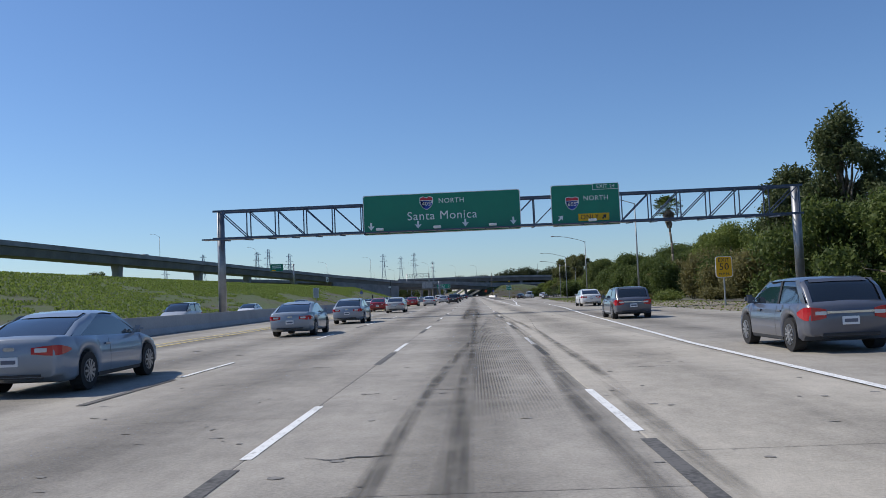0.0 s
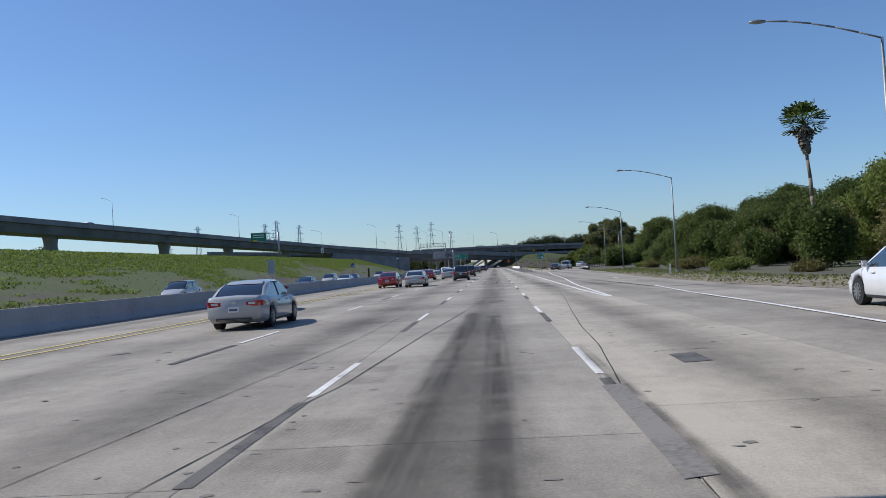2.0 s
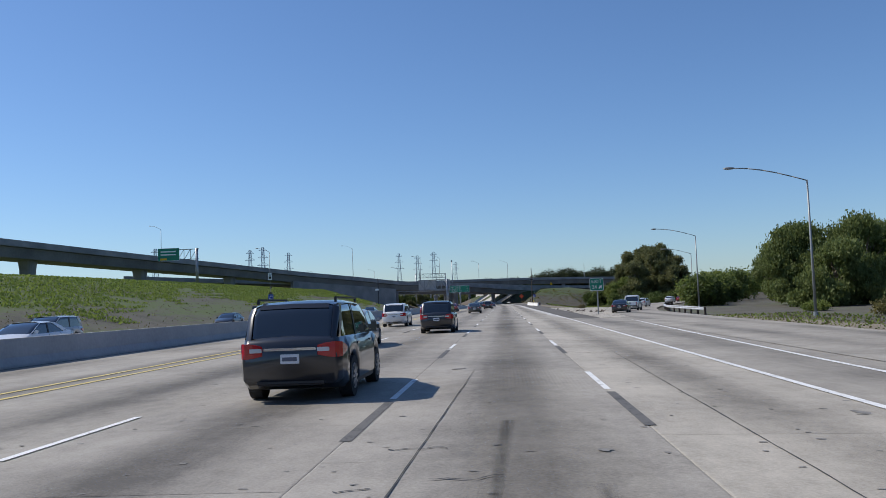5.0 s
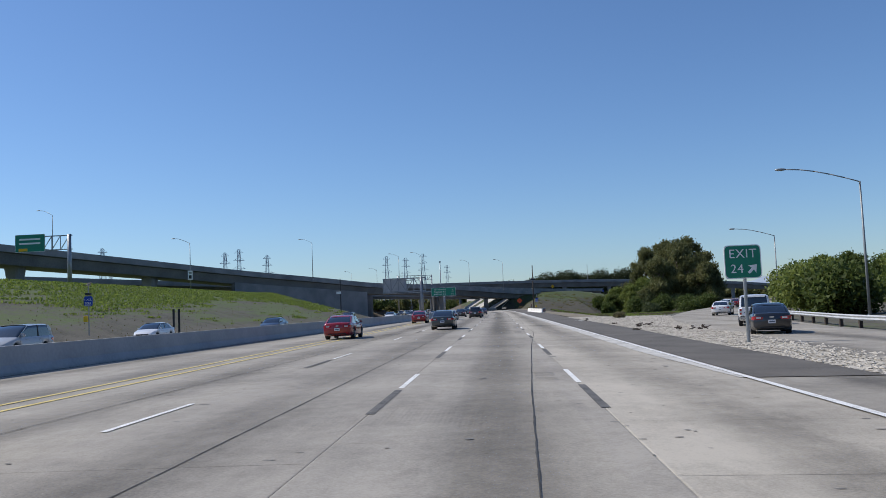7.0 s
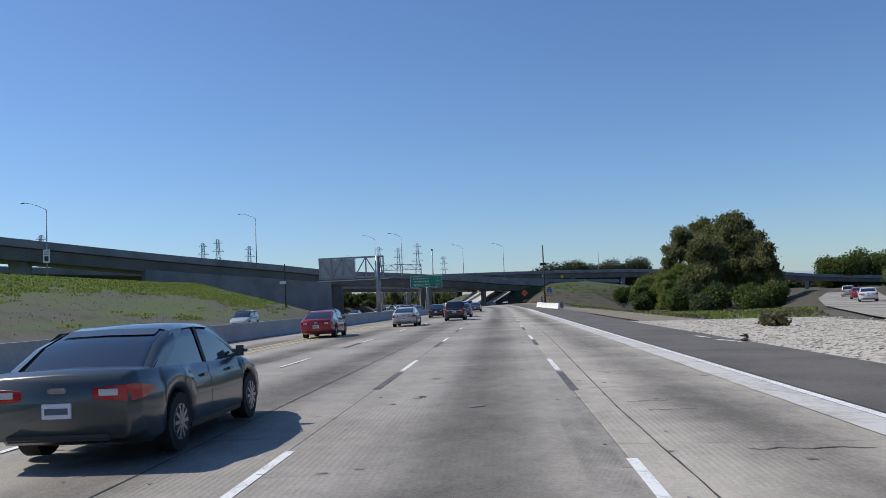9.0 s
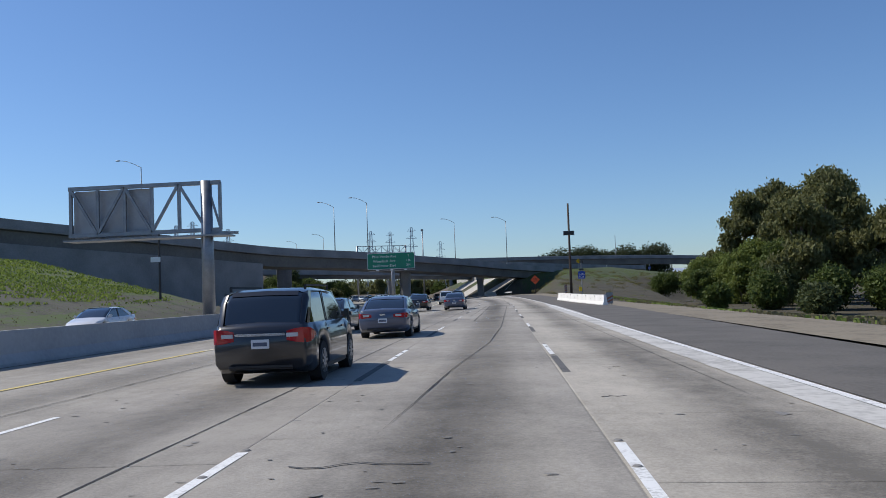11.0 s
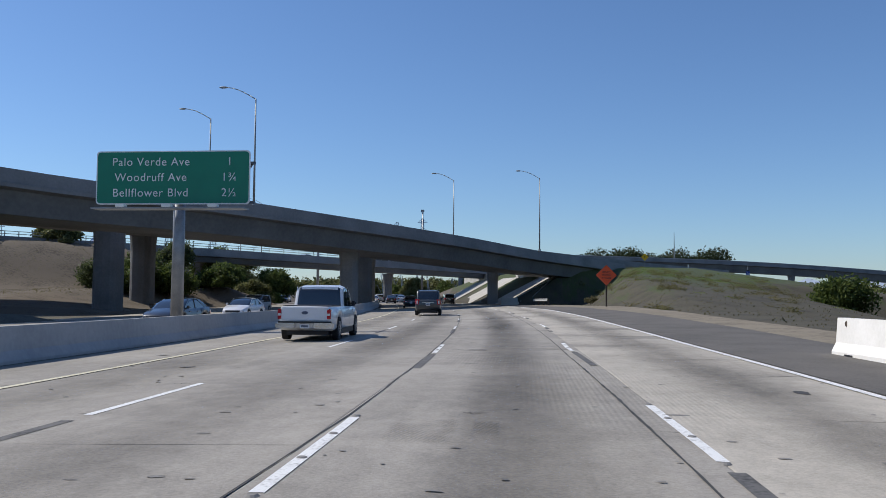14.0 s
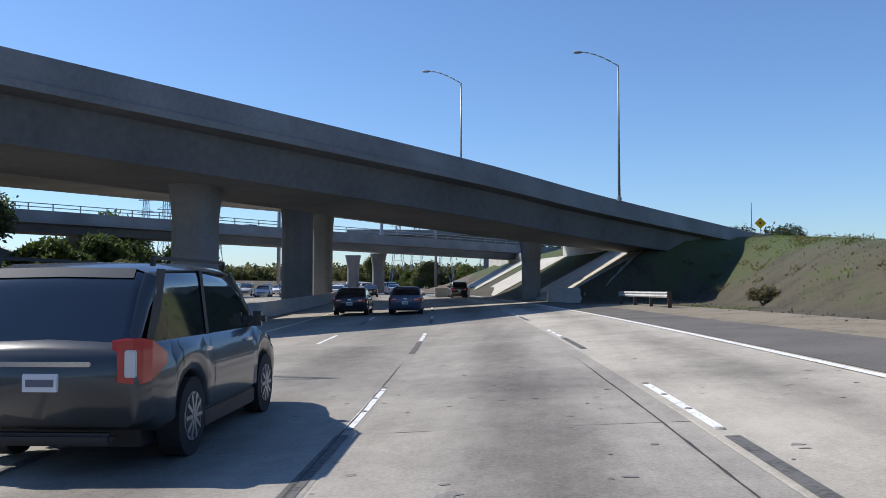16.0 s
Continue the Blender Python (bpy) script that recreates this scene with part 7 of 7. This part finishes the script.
for i, (c, e, h) in enumerate(((16, -9, 3.8), (14, -3, 4.6), (16, 2, 4.2), (9, 6, 4.6), (19, -6, 3.0))):
    x, y = -64 + 0.77 * c + 0.64 * e, 522 - 0.64 * c + 0.77 * e
    bush("dense dark green bush at the foot of the brown fill", (x, y), h, 3.6, M_leaf if i % 3 else M_pine, 440 + i, 7000, 0.22, group="bushes on the fill")


def far_wood(label, x0, x1, y, h, mat, seed, n=9000, size=0.62):
    rg = random.Random(seed)
    bl = []
    x = x0
    while x < x1:
        hh = h * rg.uniform(0.78, 1.0)
        r = rg.uniform(5, 9)
        bl += [(x, y + rg.uniform(-8, 8), hh * 0.7, r, r, hh * 0.3), (x, y, hh * 0.35, r * 1.1, r, hh * 0.4)]
        x += r * 0.6
    ob = leaf_cloud("far_trees", bl, n * 3, size, mat, None, seed)
    return tagged(ob, label, "trees", kind="stuff")


far_wood("dark row of trees on the horizon beyond the overpass", 28, 100, 830, 27, M_pine_darkened, 1, 22000)
far_wood("low dark trees on the horizon beyond the overpass", -14, 26, 850, 21.5, M_pine_darkened, 6, 7000)
far_wood("hazy tree line far along the freeway", -330, -40, 1050, 15, M_euc, 2, 9000, 1.5)
far_wood("hazy tree line far beyond the ramp", 120, 700, 1000, 11, M_euc, 3, 12000, 1.7)
far_wood("trees along the far side of the left bank", -420, -230, 520, 9, M_euc, 4, 5000, 0.9)
far_wood("tall trees beyond the end of the ramp", 186, 200, 742, 21, M_leaf, 7, 6000, 0.6)
far_wood("tall trees in a row beyond the ramp", 212, 330, 780, 24, M_leaf, 8, 14000, 0.7)
for i, (x, y, h, s) in enumerate(((106, 478, 5.0, 4.5), (113, 492, 6.0, 5.0), (121, 508, 6.5, 5.5), (128, 524, 7.0, 5.5), (137, 540, 7.0, 6.0), (145, 560, 7.5, 6.5), (123, 490, 7.5, 6.0), (134, 512, 8.5, 6.5), (148, 535, 9.0, 7.0), (156, 575, 8.0, 7.0), (168, 600, 9.0, 8.0))):
    bush("broad green bush along the far end of the ramp", (x, y), h, s, M_leaf if i % 2 else M_leaf2, 400 + i, 7000, 0.4, group="ramp bushes")


# mountains on the horizon, their haze put into the pale blue colour
M_haze = material("hazed_mountain", (0.30, 0.37, 0.47), (0.36, 0.43, 0.53), 0.002, 0.95, 0, 0.01, 0.5)
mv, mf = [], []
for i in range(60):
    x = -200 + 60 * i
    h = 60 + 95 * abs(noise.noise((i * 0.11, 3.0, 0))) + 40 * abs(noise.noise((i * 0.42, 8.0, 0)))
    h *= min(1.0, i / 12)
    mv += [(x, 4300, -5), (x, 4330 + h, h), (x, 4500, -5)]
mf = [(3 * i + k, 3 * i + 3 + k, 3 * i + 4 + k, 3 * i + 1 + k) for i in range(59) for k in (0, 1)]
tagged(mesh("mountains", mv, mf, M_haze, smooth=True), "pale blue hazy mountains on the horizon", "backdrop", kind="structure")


# ---- palm ----
palm = thing("palm_tree", (36.2, 150.2, ground_height(36.2, 150.2)), "tall fan palm with a skirt of dead fronds", "palm tree")
rgp = random.Random(3)
bm = bmesh.new(); limb(bm, (0, 0, -0.3), (-0.9, 0, 15.4), 0.26, 0.16, 0.05, rgp, 8); part("trunk", bm, M_bark, palm, smooth=True)
bm = bmesh.new()
for k in range(60):
    an, el = rgp.uniform(0, 6.28), rgp.uniform(-0.35, 1.35)
    ln = rgp.uniform(1.8, 2.6)
    c = Vector((-0.9, 0, 15.6))
    d = Vector((math.cos(an) * math.cos(el), math.sin(an) * math.cos(el), math.sin(el)))
    e = c + d * ln * 0.55
    sd = d.cross(Vector((0, 0, 1))).normalized()
    up = sd.cross(d)
    o = bm.verts.new(e)
    fan = [bm.verts.new(e + (d * math.cos(a) + sd * math.sin(a)) * ln * 0.62 - Vector((0, 0, abs(a) * 0.12 + 0.10))) for a in (-1.1, -0.85, -0.6, -0.35, -0.1, 0.1, 0.35, 0.6, 0.85, 1.1)]
    for a, b in zip(fan[::2], fan[1::2]):
        bm.faces.new((o, a, b))
    bar(bm, c, e, 0.035)
part("crown", bm, M_leaf, palm)
bm = bmesh.new()
for k in range(70):
    an, z = rgp.uniform(0, 6.28), rgp.uniform(12.6, 15.2)
    r = 0.25 + 0.95 * (z - 12.6) / 2.6
    x = -0.9 * z / 15.4
    a = Vector((x + 0.2 * math.cos(an), 0.2 * math.sin(an), z + 0.5))
    b = Vector((x + r * math.cos(an), r * math.sin(an), z - 0.5))
    sd = Vector((-math.sin(an), math.cos(an), 0)) * 0.32
    bm.faces.new([bm.verts.new(v) for v in (a - sd * 0.3, a + sd * 0.3, b + sd, b - sd)])
part("dead_fronds", bm, M_bark, palm, "brown skirt of dead fronds")


# ---- grass ----
def grass(name, label, spots, size, mat, seed):
    rg = np.random.RandomState(seed)
    n = len(spots)
    c = np.array([(x, y, ground_height(x, y)) for x, y in spots])
    an = rg.rand(n) * 6.28
    u = np.stack([np.cos(an), np.sin(an), np.zeros(n)], 1)
    h = size * (0.5 + rg.rand(n))
    lean = rg.normal(size=(n, 3)) * 0.3
    tip = c + np.stack([lean[:, 0] * h, lean[:, 1] * h, h], 1)
    P = np.stack([c - u * h[:, None] * 0.45, c + u * h[:, None] * 0.45, tip + u * h[:, None] * 0.5, tip - u * h[:, None] * 0.45], 1).reshape(-1, 3)
    me = bpy.data.meshes.new(name)
    me.vertices.add(4 * n); me.vertices.foreach_set("co", P.ravel())
    me.loops.add(4 * n); me.loops.foreach_set("vertex_index", np.arange(4 * n))
    me.polygons.add(n); me.polygons.foreach_set("loop_start", np.arange(0, 4 * n, 4)); me.polygons.foreach_set("loop_total", np.full(n, 4))
    me.update()
    me.materials.append(mat)
    return tagged(new(name, me), label, "grass", kind="stuff")


rg = random.Random(5)
spots, dry = [], []
for k in range(130000):
    x, y = -34 - 26 * rg.random(), 40 + 385 * rg.random()
    f = noise.noise((x * 0.10, y * 0.035, 1.7)) + 0.5 * noise.noise((x * 0.4, y * 0.15, 5.0))
    up = (-x - 34) / 26
    f += 0.55 * noise.noise((x * 1.3, y * 0.07, 9.0))
    if f + up * 1.3 > lerp([(40, 0.15), (170, 0.25), (240, 0.54)], y):
        spots.append((x, y))
    elif k % 20 == 0:
        dry.append((x, y))
grass("grass", "green grass tufts on the left bank", spots, 0.15, M_grassblade, 1)
grass("dry_grass", "dry grass and weeds on the left bank", dry, 0.09, M_dryblade, 2)
spots, dry = [], []
for k in range(150000):
    x, y = 3 + 62 * rg.random(), 425 + 125 * rg.random()
    if x - bend(y) < lerp([(425, 12.2), (440, 11.6), (480, 10.0), (505, 10.9), (550, 10.9)], y):
        continue
    f = noise.noise((x * 0.12, y * 0.08, 3.0)) + 0.4 * noise.noise((x * 0.5, y * 0.4, 8.0))
    up = ground_height(x, y)
    if f + 0.13 * (up - 2.0) > 0.32:
        spots.append((x, y))
    else:
        dry.append((x, y))
grass("grass", "green grass patches on the right bank", spots[::2], 0.06, M_grassblade, 3)
grass("dry_grass", "dry weeds on the right bank", dry[::14], 0.06, M_dryblade, 4)
clumps = []
for k in range(150):
    x, y = 8 + 34 * rg.random(), 440 + 105 * rg.random()
    if x - bend(y) < lerp([(425, 12.8), (440, 12.2), (480, 10.8), (550, 11.5)], y) or ground_height(x, y) < 0.2:
        continue
    r = rg.uniform(0.2, 0.75)
    clumps.append((x, y, ground_height(x, y) + 0.08, r * 1.5, r, 0.10 + 0.16 * rg.random()))
tagged(leaf_cloud("weeds", clumps, 16000, 0.075, M_olive, None, 77), "low olive weeds scattered over the right bank", "weeds", kind="stuff")
spots = [(13.6 + rg.random() * 8 + max(0, y - 110) * 0.04, y) for y in (40 + 175 * rg.random() for _ in range(9000))]
grass("grass", "short green weeds along the right road edge", spots[::2], 0.10, M_grassblade, 9)
grass("dry_grass", "dry weeds along the right road edge", spots[1::2], 0.09, M_dryblade, 5)

spots, dry = [], []
for k in range(22000):
    x, y = 9.5 + 26 * rg.random(), 307 + 125 * rg.random()
    if x < 14.5 or x > 20 + (y - 300) * 0.32:
        continue
    (spots if noise.noise((x * 0.2, y * 0.1, 6.0)) > 0.0 else dry).append((x, y))
grass("grass", "short green grass between the freeway and the ramp", spots, 0.14, M_grassblade, 6)
grass("dry_grass", "dry grass between the freeway and the ramp", dry, 0.14, M_dryblade, 7)

spots = [(x, y) for x, y in ((-100 + 58 * rg.random(), 452 + 80 * rg.random()) for _ in range(40000)) if ground_height(x, y) > 1.2 + 0.8 * noise.noise((x * 0.3, y * 0.3, 2.0))]
grass("dry_grass", "dry brown grass on the fill of the lower bridge", spots[::2], 0.07, M_dryblade, 8)


# ---- concrete slabs of the three lanes nearest the camera ----
slab_mesh = {}
for lane, (xa, xb) in enumerate(((-5.49, -1.83), (-1.83, 1.83), (1.83, 5.3))):
    y, k = -6.0 + lane * 1.3, 0
    while y < 462:
        ln = (4.0, 5.8, 5.5, 3.7)[k % 4]
        key = (lane, k % 4)
        if key not in slab_mesh:
            w, g, c = (xb - xa) / 2 - 0.006, ln / 2 - 0.007, 0.02
            vs = [(-w, -g, -0.06), (w, -g, -0.06), (w, g, -0.06), (-w, g, -0.06), (-w, -g, -0.004), (w, -g, -0.004), (w, g, -0.004), (-w, g, -0.004),
                  (-w + c, -g + c, 0.0), (w - c, -g + c, 0.0), (w - c, g - c, 0.0), (-w + c, g - c, 0.0)]
            fs = [(0, 1, 5, 4), (1, 2, 6, 5), (2, 3, 7, 6), (3, 0, 4, 7), (4, 5, 9, 8), (5, 6, 10, 9), (6, 7, 11, 10), (7, 4, 8, 11), (8, 9, 10, 11)]
            me = bpy.data.meshes.new("slab")
            me.from_pydata(vs, [], fs)
            me.update()
            me.materials.append((M_road_old, M_road_mid, M_road_new)[lane])
            slab_mesh[key] = me
        ob = new("slab", slab_mesh[key])
        ob.parent = road
        ym, xm = y + ln / 2, (xa + xb) / 2
        z0, zl, zrr = crossfall(xm, ym), crossfall(xa, ym), crossfall(xb, ym)
        zz = (zl + zrr) / 2 - 0.003
        ob.matrix_basis = pose(xm + bend(ym), ym, zz, math.degrees((crossfall(xm, y + ln) - crossfall(xm, y)) / ln), -math.degrees(math.atan((zrr - zl) / (xb - xa))), -math.degrees(math.atan((bend(y + ln) - bend(y)) / ln)))
        y += ln
        k += 1
